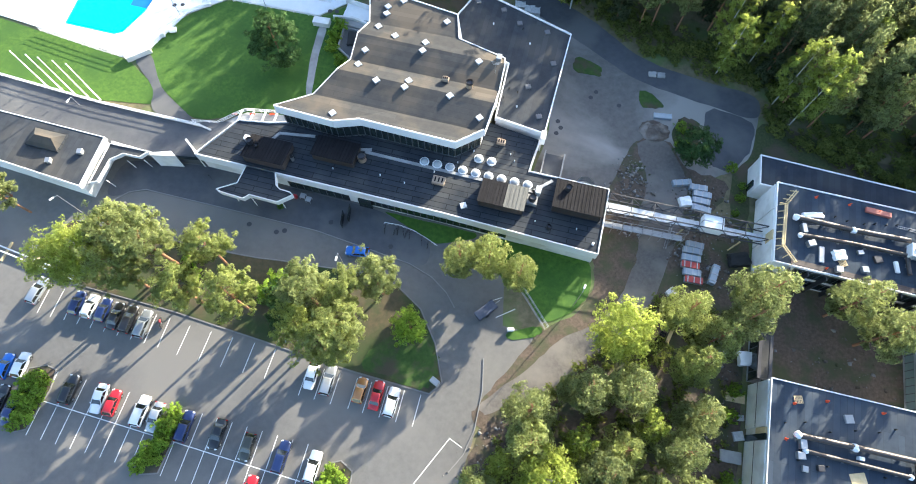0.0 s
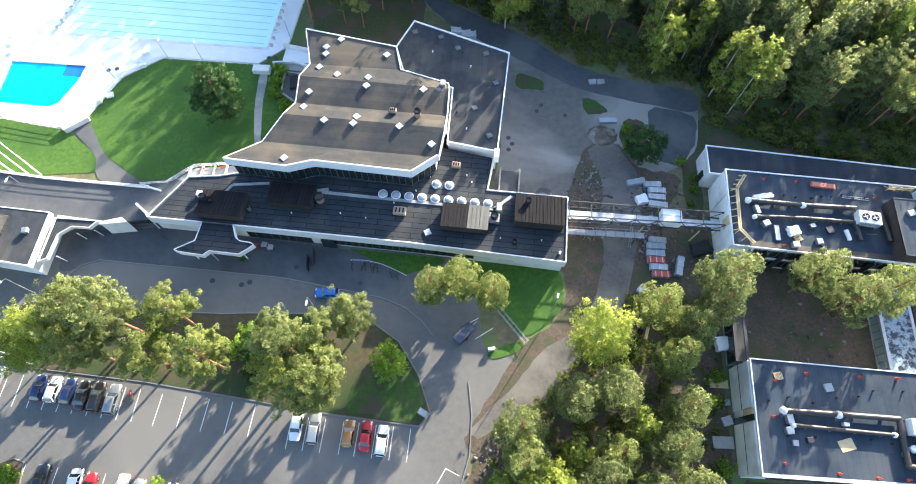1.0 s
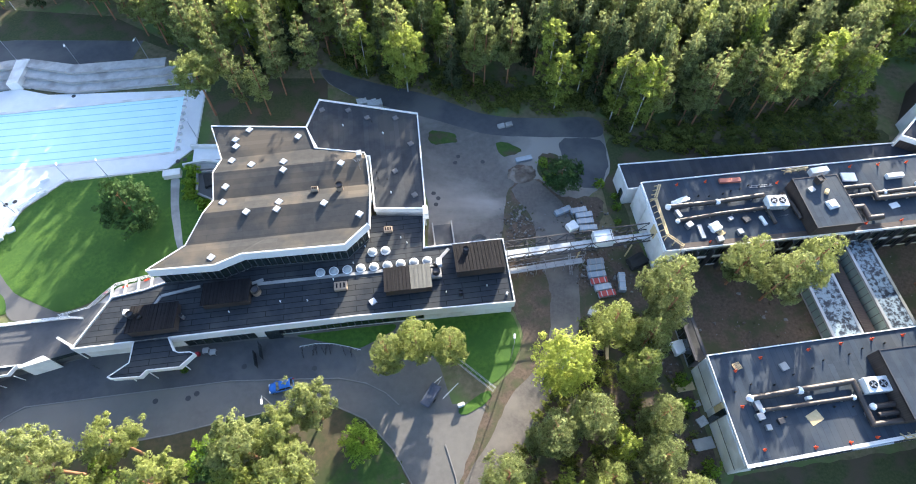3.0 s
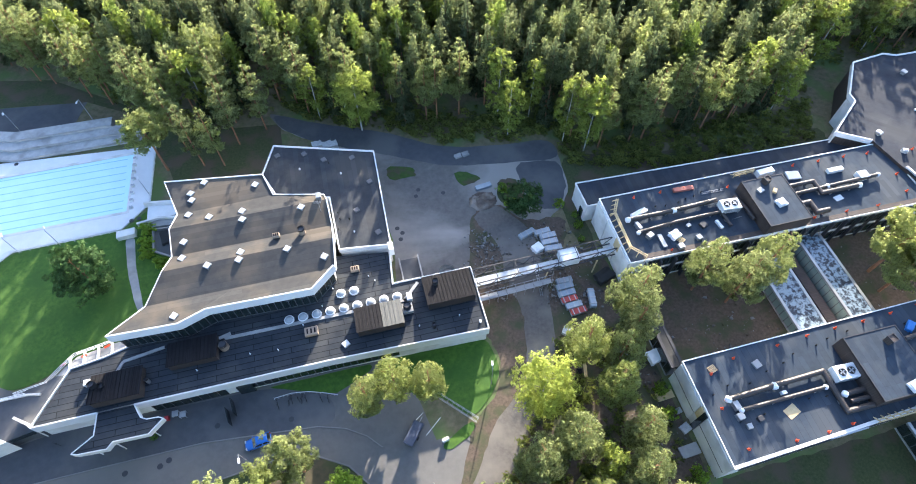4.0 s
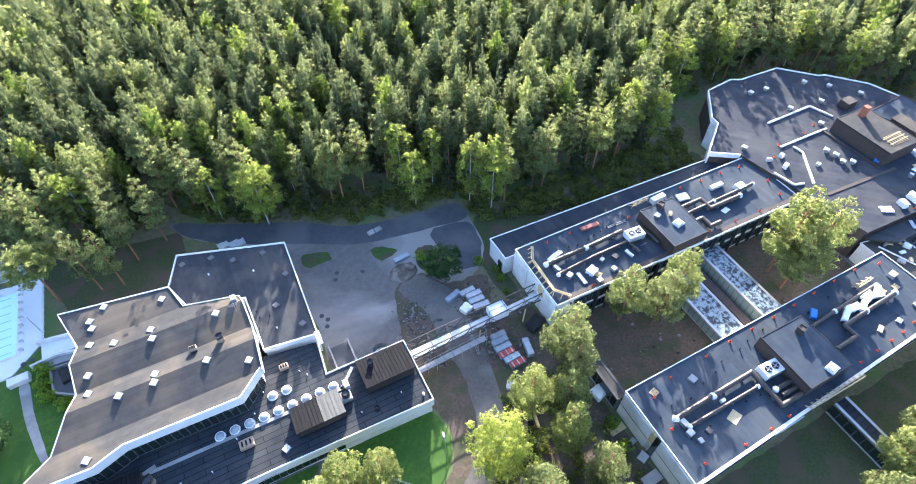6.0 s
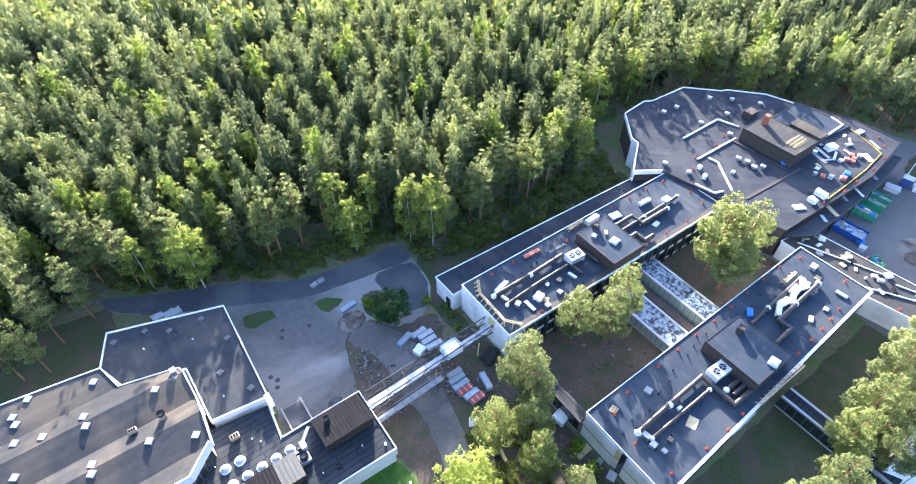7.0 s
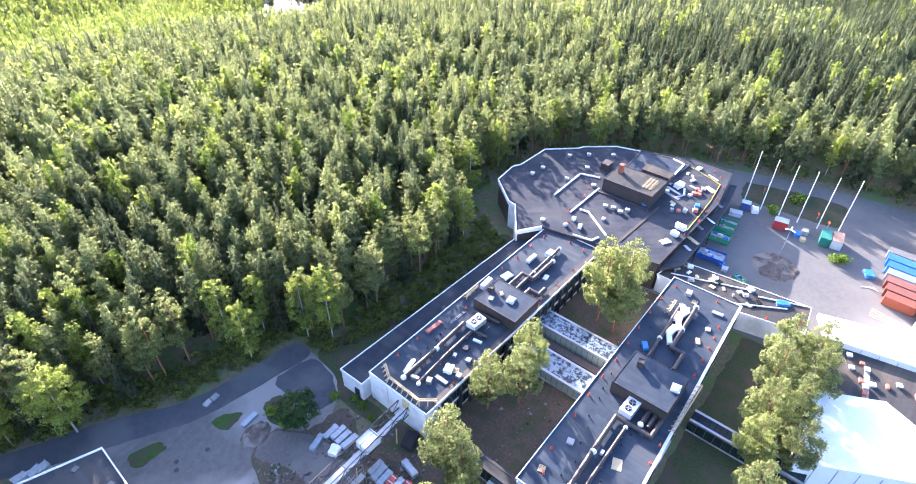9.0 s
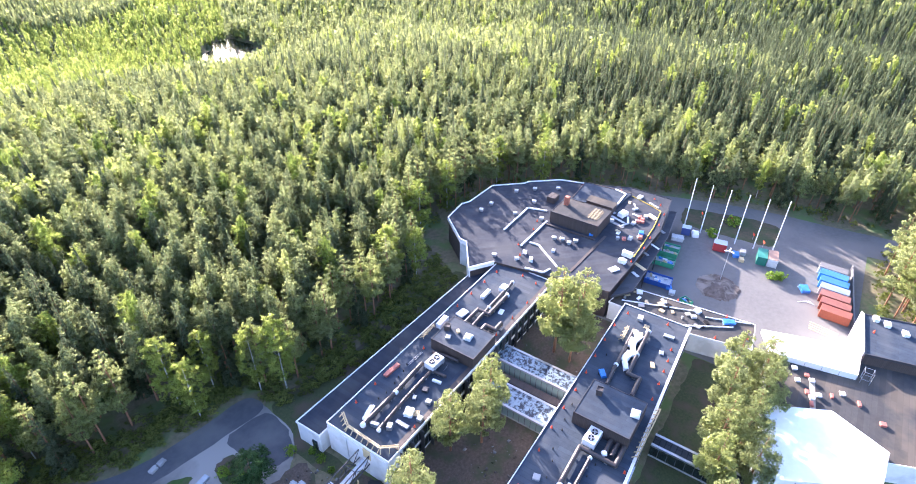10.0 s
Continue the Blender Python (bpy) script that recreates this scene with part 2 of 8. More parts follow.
def bar(bm, a, b, w, h=None):
    """A square bar from a to b."""
    a, b = Vector(a), Vector(b)
    h = w if h is None else h
    d = b - a
    x = d.normalized()
    up = Vector((0, 0, 1)) if abs(x.z) < 0.95 else Vector((0, 1, 0))
    y = up.cross(x).normalized()
    z = x.cross(y)
    m = Matrix((x, y, z)).transposed().to_4x4()
    m.translation = a
    return box(bm, 0, -w / 2, -h / 2, d.length, w / 2, h / 2, m)


def offset_poly(poly, d):
    """The outline moved inwards by d."""
    poly = ccw(poly)
    out = []
    n = len(poly)
    for i in range(n):
        p0, p1, p2 = Vector(poly[i - 1]), Vector(poly[i]), Vector(poly[(i + 1) % n])
        e0, e1 = (p1 - p0).normalized(), (p2 - p1).normalized()
        n0, n1 = Vector((-e0.y, e0.x)), Vector((-e1.y, e1.x))
        b = (n0 + n1)
        b = b / max(0.35, b.dot(n0)) if b.length > 1e-6 else n0
        out.append(tuple(p1 + b * d))
    return out


def ring(bm, poly, width, z0, z1):
    """A band of that width inside an outline, as one closed solid."""
    o = ccw(poly)
    i_ = offset_poly(o, width)
    n = len(o)
    v = [[bm.verts.new((x, y, z)) for x, y in q] for q, z in ((o, z0), (o, z1), (i_, z1), (i_, z0))]
    for k in range(n):
        j = (k + 1) % n
        for a, b in ((0, 1), (1, 2), (2, 3), (3, 0)):
            bm.faces.new((v[a][k], v[a][j], v[b][j], v[b][k]))
    return bm


def ragged(poly, cut, wob):
    """Corners rounded off and the outline slightly uneven, like trodden or grown edges."""
    r = random.Random(len(poly) * 31 + int(abs(poly[0][0])))
    poly = ccw(poly)
    n, pts = len(poly), []
    for i in range(n):
        p0, p1, p2 = (Vector(poly[k % n]) for k in (i - 1, i, i + 1))
        a = p1 + (p0 - p1).normalized() * min(cut, (p0 - p1).length * 0.42)
        b = p1 + (p2 - p1).normalized() * min(cut, (p2 - p1).length * 0.42)
        pts += [a * (1 - t) ** 2 + p1 * 2 * t * (1 - t) + b * t * t for t in (0, 0.25, 0.5, 0.75, 1)]
    out = []
    for a, b in zip(pts, pts[1:] + pts[:1]):
        k = max(1, int((b - a).length / 1.6))
        out += [tuple(a.lerp(b, j / k) + Vector((r.uniform(-wob, wob), r.uniform(-wob, wob)))) for j in range(k)]
    return out


def slab(name, poly, z, mat, label, kind="structure", category="ground", depth=0.3, cut=0.0, wob=0.0):
    if cut:
        poly = ragged(poly, cut, wob)
    bm = prism(bmesh.new(), poly, z - depth, z)
    bm.normal_update()
    bmesh.ops.triangulate(bm, faces=[f for f in bm.faces if len(f.verts) > 4])
    ob = new(name, mesh_of(bm, name, mat))
    return tagged(ob, label, category, kind=kind)


def arrays(name, verts, quads, mats, mat_index=None, tint=None, normals=None):
    me = bpy.data.meshes.new(name)
    nv, nq, k = len(verts), len(quads), np.asarray(quads).shape[1]
    me.vertices.add(nv)
    me.vertices.foreach_set("co", np.asarray(verts, np.float32).ravel())
    me.loops.add(nq * k)
    me.loops.foreach_set("vertex_index", np.asarray(quads, np.int32).ravel())
    me.polygons.add(nq)
    me.polygons.foreach_set("loop_start", np.arange(0, nq * k, k, dtype=np.int32))
    if mat_index is not None:
        me.polygons.foreach_set("material_index", np.asarray(mat_index, np.int32))
    for m in mats:
        me.materials.append(m)
    if tint is not None:
        at = me.attributes.new("tint", "FLOAT", "POINT")
        at.data.foreach_set("value", np.asarray(tint, np.float32))
    me.update()
    me.validate()
    if normals is not None:
        me.normals_split_custom_set_from_vertices(np.asarray(normals, np.float32))
    return me


# ---- terrain ----
POND = (247.0, 366.0, -32.0)


def relief(x, y):
    """Level round the buildings; the forest falls away to a valley with a pond, a side valley runs in the east."""
    d = np.hypot(x - 50.0, y - 30.0)
    k = np.clip((d - 165.0) / 300.0, 0, 1)
    k = k * k * (3 - 2 * k)
    far = np.clip((d - 650.0) / 1300.0, 0, 1)
    east = np.exp(-((d - 268.0) / 48.0) ** 2) * np.clip((60.0 - y) / 70.0, 0, 1) * np.clip((x - 190.0) / 40.0, 0, 1)
    z = k * (-33.0 + 5.0 * np.sin(x * 0.017 + 1.0) * np.cos(y * 0.015) + 4.0 * np.sin(x * 0.031 - y * 0.026)) - 12.0 * east + far * 60.0
    w = np.clip(1.6 - np.hypot(x - POND[0], y - POND[1]) / 60.0, 0, 1)
    return z * (1 - w) + (POND[2] - 0.6) * w


def build_ground():
    ax = np.unique(np.concatenate([np.linspace(-2600, -300, 24), np.linspace(-300, 600, 91), np.linspace(600, 2600, 21)]))
    gx, gy = np.meshgrid(ax, ax)
    gz = relief(gx, gy)
    n = len(ax)
    v = np.stack([gx, gy, gz], -1).reshape(-1, 3)
    i = np.arange(n * n).reshape(n, n)
    q = np.stack([i[:-1, :-1], i[:-1, 1:], i[1:, 1:], i[1:, :-1]], -1).reshape(-1, 4)
    tagged(new("ground", arrays("ground", v, q, [M["forest_floor"]])), "brown and green forest floor with needles and moss", "ground", kind="structure")


build_ground()

slab("car_park", [(-150, -70), (0.5, -70), (0.5, -5), (1.5, 4), (1.5, 10), (4.5, 14), (9, 17), (14, 21), (10.5, 23), (2, 23), (-1, 38.6), (-75, 38.6), (-75, 46), (-150, 46)],
     0.02, M["asphalt"], "grey asphalt car park and access road with white bay lines", category="pavement")
slab("forecourt", [(-73, 27.5), (-66.2, 31.4), (-33.7, 31.5), (-22.6, 30.4), (-13, 29.3), (-13, 34), (-23.4, 38), (-58, 38.6), (-73, 36)],
     0.03, M["asphalt_dark"], "dark asphalt forecourt under the entrance canopy", category="pavement", cut=3, wob=0.0)
slab("yard", [(-20, 104), (-17, 97), (0.5, 84), (2.2, 60), (0.5, 49), (15, 49), (21, 44), (27, 44), (31, 48), (30, 58), (36, 61), (40, 66), (41, 80), (29.5, 80.5), (17, 83), (4.5, 91), (-10, 97)],
     0.035, M["yard"], "dusty grey asphalt yard behind the main building", category="pavement", cut=4, wob=0.15)
slab("road_shoulder", [(0, 8), (8.7, 24.5), (13.8, 28), (15.5, 33), (14.6, 38.2), (14.5, 50), (18, 64), (24, 66), (31, 57), (29.3, 46), (28.3, 38), (26.3, 30), (21.5, 24), (13, 12.5), (3, 6)],
     0.04, M["dirt"], "strip of trampled brown earth along the road", category="ground", cut=2, wob=0.3)
slab("service_road", [(1, 10), (7.6, 17), (11, 22.5), (16.8, 27.8), (20, 33), (21, 40), (20.5, 47), (22, 56), (18, 64), (24, 66), (29.5, 57), (28, 46), (26.8, 38), (24.8, 31.2), (20.2, 26), (16, 19.5), (11.2, 14.5), (2, 8)],
     0.05, M["gravel"], "worn gravel service road with wheel tracks", category="road", cut=3, wob=0.2)
slab("earth_strip", [(14.6, 38.2), (14.4, 50), (21, 50), (22, 40), (20.5, 33), (17.5, 27.5), (11, 23.3), (9.3, 24.8), (13.8, 28.2), (15.8, 33)],
     0.06, M["dirt"], "strip of bare brown earth beside the road", category="ground", cut=2, wob=0.3)
slab("earth_patch", [(17, 52), (21, 48.5), (30, 50), (36, 55), (36, 60), (28, 60), (22, 66), (18.5, 62)],
     0.045, M["dirt"], "dug-up earth and rubble at the edge of the yard", category="ground", cut=3, wob=0.4)
slab("earth_patch", [(26.5, 38), (27.5, 50), (33, 52), (40.5, 50), (40.5, 38)], 0.032, M["dirt"], "trampled brown earth under the footbridge", category="ground", cut=2, wob=0.3)
slab("courtyard_earth", [(42, 24), (104, 24), (104, 42), (42, 42)], 0.03, M["dirt"], "bare brown earth courtyard between the wings", category="ground")
slab("site_earth", [(27, 40), (40, 40), (41, 24), (41, 4), (34, -30), (2, -30), (1.5, 5), (4, 9), (12, 14), (20, 24), (27, 36)], 0.025, M["dirt"], "trampled earth under the pines", category="ground", cut=3, wob=0.3)
slab("east_lawn", [(42, 7), (104, 7), (104, -10), (70, -30), (42, -30)], 0.03, M["grass_wild"], "rough grass beside the wing", category="grass", cut=2, wob=0.3)
slab("north_verge", [(37, 46), (40, 46), (40, 64), (100, 64), (100, 69), (60, 71), (42, 75), (36.5, 66)], 0.02, M["grass_wild"], "wild grass verge along the wing", category="grass", cut=3, wob=0.3)
slab("east_court", [(104, 32), (168, 34), (176, 8), (180, -16), (183, -36), (172, -36), (170, -22), (140, -22), (118, -22), (104, -8)],
     0.03, M["asphalt"], "grey asphalt courtyard in front of the hotel wing", category="pavement")
slab("east_road", [(153, 66), (166, 33), (174, 7), (176, -15), (180, -45), (186, -45), (182, -15), (180, 9), (172, 36), (160, 66)], 0.04, M["asphalt"], "asphalt road along the forest", category="road", cut=8, wob=0.05)
slab("pole_lawn", [(158, 26), (168, 28), (173, 8), (172, 0), (160, 0), (158.6, 8)], 0.09, M["grass_dry"], "strip of grass with flagpoles", category="grass", cut=2, wob=0.3)

slab("yard_road", [(-19, 103), (-9, 97.2), (5, 91.2), (17, 83.2), (29.5, 80.8), (40.6, 80.2), (41, 74), (31, 75.4), (17, 77.6), (4, 84.4), (-10, 91.6), (-17, 97.4)], 0.05, M["asphalt_dark"], "dark asphalt road between the yard and the forest", category="road", cut=4, wob=0.1)
slab("yard_path", [(30.6, 75.2), (40.4, 74), (39.6, 66.4), (36, 61.4), (31.2, 62.6), (30.4, 69)], 0.055, M["asphalt_dark"], "patched dark asphalt path beside the wing", category="path", cut=3, wob=0.25)

# lawns
slab("pool_lawn", [(-82, 57.2), (-73, 52.4), (-64.5, 47.4), (-60, 48.5), (-55.5, 51), (-45, 52), (-37, 62), (-36, 78), (-44, 82), (-48.5, 77), (-69.4, 76.6), (-76, 70.6), (-81, 62.4)],
     0.08, M["grass"], "green mown lawn beside the pool deck", category="grass", cut=2, wob=0.05)
slab("west_lawn", [(-150, 46.5), (-85, 46.6), (-72.7, 48.6), (-73.2, 51.5), (-82.5, 57), (-103.8, 59.2), (-150, 64)], 0.08, M["grass"], "sunlit mown lawn behind the flagpoles", category="grass", cut=2, wob=0.05)
slab("garden_path", [(-82, 57.5), (-79.2, 60.3), (-73.6, 52.6), (-64.3, 47.3), (-60, 46), (-73, 46.8), (-74.5, 52)], 0.1, M["asphalt_dark"], "asphalt footpath through the lawn", category="path", cut=2.5, wob=0.08)
slab("stone_path", [(-48.6, 75), (-46.8, 75), (-46.2, 68), (-44.2, 58), (-42.6, 54), (-43.8, 54), (-46, 60), (-47.6, 67)], 0.1, M["concrete"], "narrow grey paved path over the lawn", category="path", cut=1.5, wob=0.03)
slab("facade_lawn", [(-23.4, 38), (-12.4, 34.2), (-6, 37), (-6, 38)], 0.1, M["grass"], "strip of lawn in front of the facade", category="grass", cut=1, wob=0.05)
slab("corner_lawn", [(-6, 38), (0.6, 30.4), (4.5, 29.5), (8.4, 24.8), (13.2, 28.4), (15.2, 32.4), (14.3, 38)], 0.1, M["grass"], "green lawn at the building's corner", category="grass", cut=2, wob=0.08)
slab("lawn_tip", [(2.6, 22), (8, 24.6), (8.6, 23.6), (7.4, 22.3), (3.4, 20.9)], 0.1, M["grass"], "small tongue of lawn beside the road", category="grass", cut=1.2, wob=0.12)
slab("yard_lawn", [(3.8, 81), (9.3, 79.6), (9.9, 76.6), (4, 76.6)], 0.1, M["grass_yard"], "small lawn patch in the yard", category="grass", cut=2.2, wob=0.22, depth=0.1)
slab("yard_lawn", [(17.2, 76.2), (20.8, 75), (23.2, 72.7), (18.3, 71.3)], 0.1, M["grass_yard"], "small lawn patch in the yard", category="grass", cut=2.2, wob=0.22, depth=0.1)
slab("yard_lawn", [(26, 71.8), (30, 71), (30, 62), (27, 62), (24.6, 67.2)], 0.1, M["grass_wild"], "overgrown patch in the yard", category="grass", cut=2.2, wob=0.22, depth=0.1)

ISLAND = [(-77.7, 12.9), (-71.8, 11.9), (-51.5, 11.6), (-32.4, 10.5), (-19.8, 9.7), (-6.8, 9.4), (-5.3, 11.6), (-8.0, 17.4), (-11.9, 22.4), (-17.1, 25.4), (-23.5, 26.0), (-37.4, 24.6), (-42.0, 24.0), (-47.6, 23.7), (-62.6, 23.2), (-76, 22.6), (-78.6, 18)]
slab("tree_island", offset_poly(ISLAND, 0.18), 0.1, M["grass_dry"], "worn grass island with tall pines", category="grass")
# darker scruffy lawn material, partly standing in for tree shade on this tip
slab("island_lawn", [(-19, 10.2), (-7.2, 9.9), (-5.7, 11.7), (-8.3, 17.3), (-13, 19), (-18, 14)], 0.13, M["grass_yard"], "green lawn at the tip of the tree island", category="grass", cut=3, wob=0.5, depth=0.1)
slab("forest_hollow_path", [(5, 13), (8, 12), (11, 6), (13, 0), (11, -1), (8.5, 5)], 0.065, M["gravel"], "gravel footpath under the pines", category="path", cut=2, wob=0.2)


def kerb(poly, closed=True):
    bm = bmesh.new()
    pts = list(poly) + ([poly[0]] if closed else [])
    for a, b in zip(pts, pts[1:]):
        bar(bm, (*a, 0.02), (*b, 0.02), 0.16, 0.26)
    tagged(new("kerb", mesh_of(bm, "kerb", M["kerb"])), "grey stone kerb along the asphalt", "kerb", kind="structure")


kerb(ISLAND)
kerb([(-71.2, 27.5), (-69, 30), (-66.2, 31.3), (-50.3, 31.4), (-33.7, 31.4), (-22.6, 30.3), (-16, 29.6), (-11.6, 28.2), (-8.5, 26.2), (-6.5, 24.0)], False)
kerb([(0.2, 17), (1.2, 12), (1.4, 6), (0.6, 2), (-1, -1)], False)

# ---- pools ----
DECK = [(-150, 64), (-105, 60), (-82.5, 57.6), (-79.4, 61), (-76.2, 70.9), (-69.3, 76.9), (-49.5, 77.3), (-44.4, 82.5), (-43.9, 98.7), (-78, 101.5), (-85, 104.2), (-97, 103), (-110, 101), (-150, 101)]
POOL = [(-94.1, 81.1), (-48.7, 81.6), (-48.2, 97.4), (-92.2, 96.8)]
KID = [(-100.4, 72.6), (-84.5, 73.0), (-84.7, 69.0), (-86.6, 63.0), (-88.2, 62.0), (-99.5, 62.0)]


def deck_with_holes():
    bm = bmesh.new()
    loops = []
    for poly in (DECK, POOL, KID):
        vs = [bm.verts.new((x, y, 0.25)) for x, y in ccw(poly)]
        loops += [bm.edges.new((vs[i], vs[(i + 1) % len(vs)])) for i in range(len(vs))]
    bmesh.ops.triangle_fill(bm, use_beauty=True, edges=loops)
    for f in bm.faces:
        f.normal_update()
        if f.normal.z < 0:
            f.normal_flip()
    # keep only the faces outside the basins
    def inside(p, poly):
        hit_ = False
        for i in range(len(poly)):
            (x0, y0), (x1, y1) = poly[i - 1], poly[i]
            if (y0 > p.y) != (y1 > p.y) and p.x < (x1 - x0) * (p.y - y0) / (y1 - y0) + x0:
                hit_ = not hit_
        return hit_
    dead = [f for f in bm.faces if inside(f.calc_center_median(), POOL) or inside(f.calc_center_median(), KID)]
    bmesh.ops.delete(bm, geom=dead, context="FACES_ONLY")
    ext = bmesh.ops.extrude_face_region(bm, geom=list(bm.faces))
    for v in [g for g in ext["geom"] if isinstance(g, bmesh.types.BMVert)]:
        v.co.z = -1.2
    bmesh.ops.recalc_face_normals(bm, faces=list(bm.faces))
    tagged(new("pool_deck", mesh_of(bm, "pool_deck", M["deck"])), "pale concrete deck round the outdoor pools", "pool deck", kind="structure")


deck_with_holes()


def basin(name, poly, mat, label, depth):
    t = thing(name, (0, 0, 0), label, "pool", kind="structure")
    part("water", prism(bmesh.new(), offset_poly(poly, 0.02), -depth, 0.08), mat, t)
    part("coping", ring(bmesh.new(), offset_poly(poly, -0.5), 0.55, 0.2, 0.31), M["white_wall"], t)
    return t


big = basin("swimming_pool", POOL, M["water"], "long outdoor swimming pool with pale turquoise water", 1.1)
basin("paddling_pool", KID, M["water_blue"], "bright blue shallow paddling pool", 1.1)


# ---- buildings ----
def coping(poly, z0, z1, width, parent, mat=None, label=""):
    return part("parapet", ring(bmesh.new(), poly, width * 0.6, z0, z1), mat or M["white_metal"], parent, label)


def windows_on(parent, a, b, z0, z1, n, out=0.06, gap=0.08, mat=None):
    """A row of panes in frames along a wall from a to b."""
    a, b = Vector(a), Vector(b)
    d = (b - a)
    u = d.normalized()
    w = d.length / n
    nrm = Vector((u.y, -u.x))
    me_f = me_g = None
    for i in range(n):
        p = a + u * (w * i)
        m = Matrix(((u.x, nrm.x, 0, p.x), (u.y, nrm.y, 0, p.y), (0, 0, 1, 0), (0, 0, 0, 1)))
        if me_f is None:
            bm = bmesh.new()
            box(bm, 0, -0.05, z0, gap, out, z1)
            box(bm, gap, -0.05, z0, w, out, z0 + gap)
            box(bm, gap, -0.05, z1 - gap, w, out, z1)
            bmesh.ops.recalc_face_normals(bm, faces=list(bm.faces))
            me_f = mesh_of(bm, "window", M["frame_dark"])
            bg = box(bmesh.new(), gap, -0.04, z0 + gap, w, out * 0.4, z1 - gap)
            me_g = mesh_of(bg, "pane", mat or M["window"])
        f = piece("window", me_f, parent, m)
        piece("pane", me_g, f)


# low entrance wing
ZA = 4.8
A_POLY = [(-57.6, 38.3), (-41.9, 38.3), (-12.0, 38.2), (14.4, 37.4), (14.4, 49.7), (0.3, 49.7), (0.9, 56.6), (-9, 58), (-30, 51), (-44, 48.6), (-47.5, 47.6), (-52.8, 46.8)]
wing = thing("entrance_wing", (0, 0, 0), "long low white wing with a flat dark felt roof", "building")
part("wall", prism(bmesh.new(), offset_poly(A_POLY, 0.25), 0, ZA - 0.06), M["white_wall"], wing)
part("roof", prism(bmesh.new(), offset_poly(A_POLY, 0.2), ZA - 0.05, ZA + 0.02), M["felt_a"], wing, "flat dark bitumen felt roof")
windows_on(wing, (-27, 38.33), (-1, 38.10), 1.0, 3.2, 22, 0.1)
windows_on(wing, (-41, 38.45), (-29.5, 38.40), 0.2, 3.2, 8, 0.1)


# folded-roof hall
ZD = 10.4
hall = thing("pool_hall", (0, 0, 0), "white hall with a folded grey-brown felt roof and glazed front", "building")
D_S = [(-44.86, 48.08), (-34.01, 47.69), (-29.71, 49.25), (-12.8, 48.86), (-8.8, 52.48)]
FOLDS = [  # y line, height, west x, east x
    (52.58, 9.5, -39.48, -8.6), (58.05, 10.5, -36.74, -8.11), (61.37, 9.5, -35.57, -8.11), (66.65, 10.5, -35.77, -8.31)]


def hall_roof():
    bm = bmesh.new()
    lines = []
    def line(pts, z):
        lines.append([bm.verts.new((x, y, z if not isinstance(z, list) else z[i])) for i, (x, y) in enumerate(pts)])
    xs = [0.0, 0.3, 0.45, 0.9, 1.0]
    line(D_S, ZD)
    for y, z, x0, x1 in FOLDS:
        line([(x0 + (x1 - x0) * t, y) for t in xs], z)
    line([(-34.79, 70.36), (-29.32, 70.46), (-23.45, 70.56), (-17.79, 70.75), (-8.7, 68.5)], 9.6)
    for p, q in zip(lines, lines[1:]):
        for i in range(4):
            bm.faces.new((p[i], p[i + 1], q[i + 1], q[i]))
    top = [bm.verts.new((x, y, 9.9)) for x, y in ((-37.23, 78.38), (-30.29, 77.4), (-24.43, 76.52), (-19.35, 75.83))]
    for i in range(3):
        bm.faces.new((lines[-1][i], lines[-1][i + 1], top[i + 1], top[i]))
    bmesh.ops.recalc_face_normals(bm, faces=list(bm.faces))
    for f in bm.faces:
        if f.normal.z < 0:
            f.normal_flip()
    ext = bmesh.ops.extrude_face_region(bm, geom=list(bm.faces))
    for v in [g for g in ext["geom"] if isinstance(g, bmesh.types.BMVert)]:
        v.co.z -= 0.4
    bmesh.ops.recalc_face_normals(bm, faces=list(bm.faces))
    return bm


part("roof", hall_roof(), M["felt_d"], hall, "folded grey-brown felt roof")


def edge_band(pts, w, below, above):
    """A fascia that follows an edge with its own heights."""
    bm = bmesh.new()
    for (a, b) in zip(pts, pts[1:]):
        d = (Vector(b[:2]) - Vector(a[:2])).normalized()
        nx, ny = d.y * w / 2, -d.x * w / 2
        vs = []
        for p in (a, b):
            for s in (1, -1):
                for dz in (-below, above):
                    vs.append(bm.verts.new((p[0] + s * nx, p[1] + s * ny, p[2] + dz)))
        for f in ((0, 4, 5, 1), (2, 3, 7, 6), (1, 5, 7, 3), (0, 2, 6, 4), (0, 1, 3, 2), (4, 6, 7, 5)):
            bm.faces.new([vs[i] for i in f])
    bmesh.ops.recalc_face_normals(bm, faces=list(bm.faces))
    return bm


for run in ([(-44, 48.6), (-47.5, 47.6), (-52.8, 46.8), (-57.6, 38.3), (-48.0, 38.3)], [(-42.4, 38.3), (-12.0, 38.2), (14.4, 37.4), (14.4, 49.7), (0.3, 49.7), (0.9, 56.6)]):
    part("fascia", edge_band([(x, y, ZA) for x, y in run], 0.18, 1.9, 0.25), M["white_metal"], wing, "white metal fascia")
part("fascia", edge_band([(x, y, ZD) for x, y in D_S], 0.2, 2.0, 0.1), M["white_metal"], hall, "broad white fascia")
part("fascia", edge_band([(-44.86, 48.08, 10.4), (-39.48, 52.58, 9.5), (-36.74, 58.05, 10.5), (-35.57, 61.37, 9.5), (-35.77, 66.65, 10.5), (-34.79, 70.36, 9.6), (-37.23, 78.38, 9.9)], 0.16, 0.5, 0.1), M["white_metal"], hall)
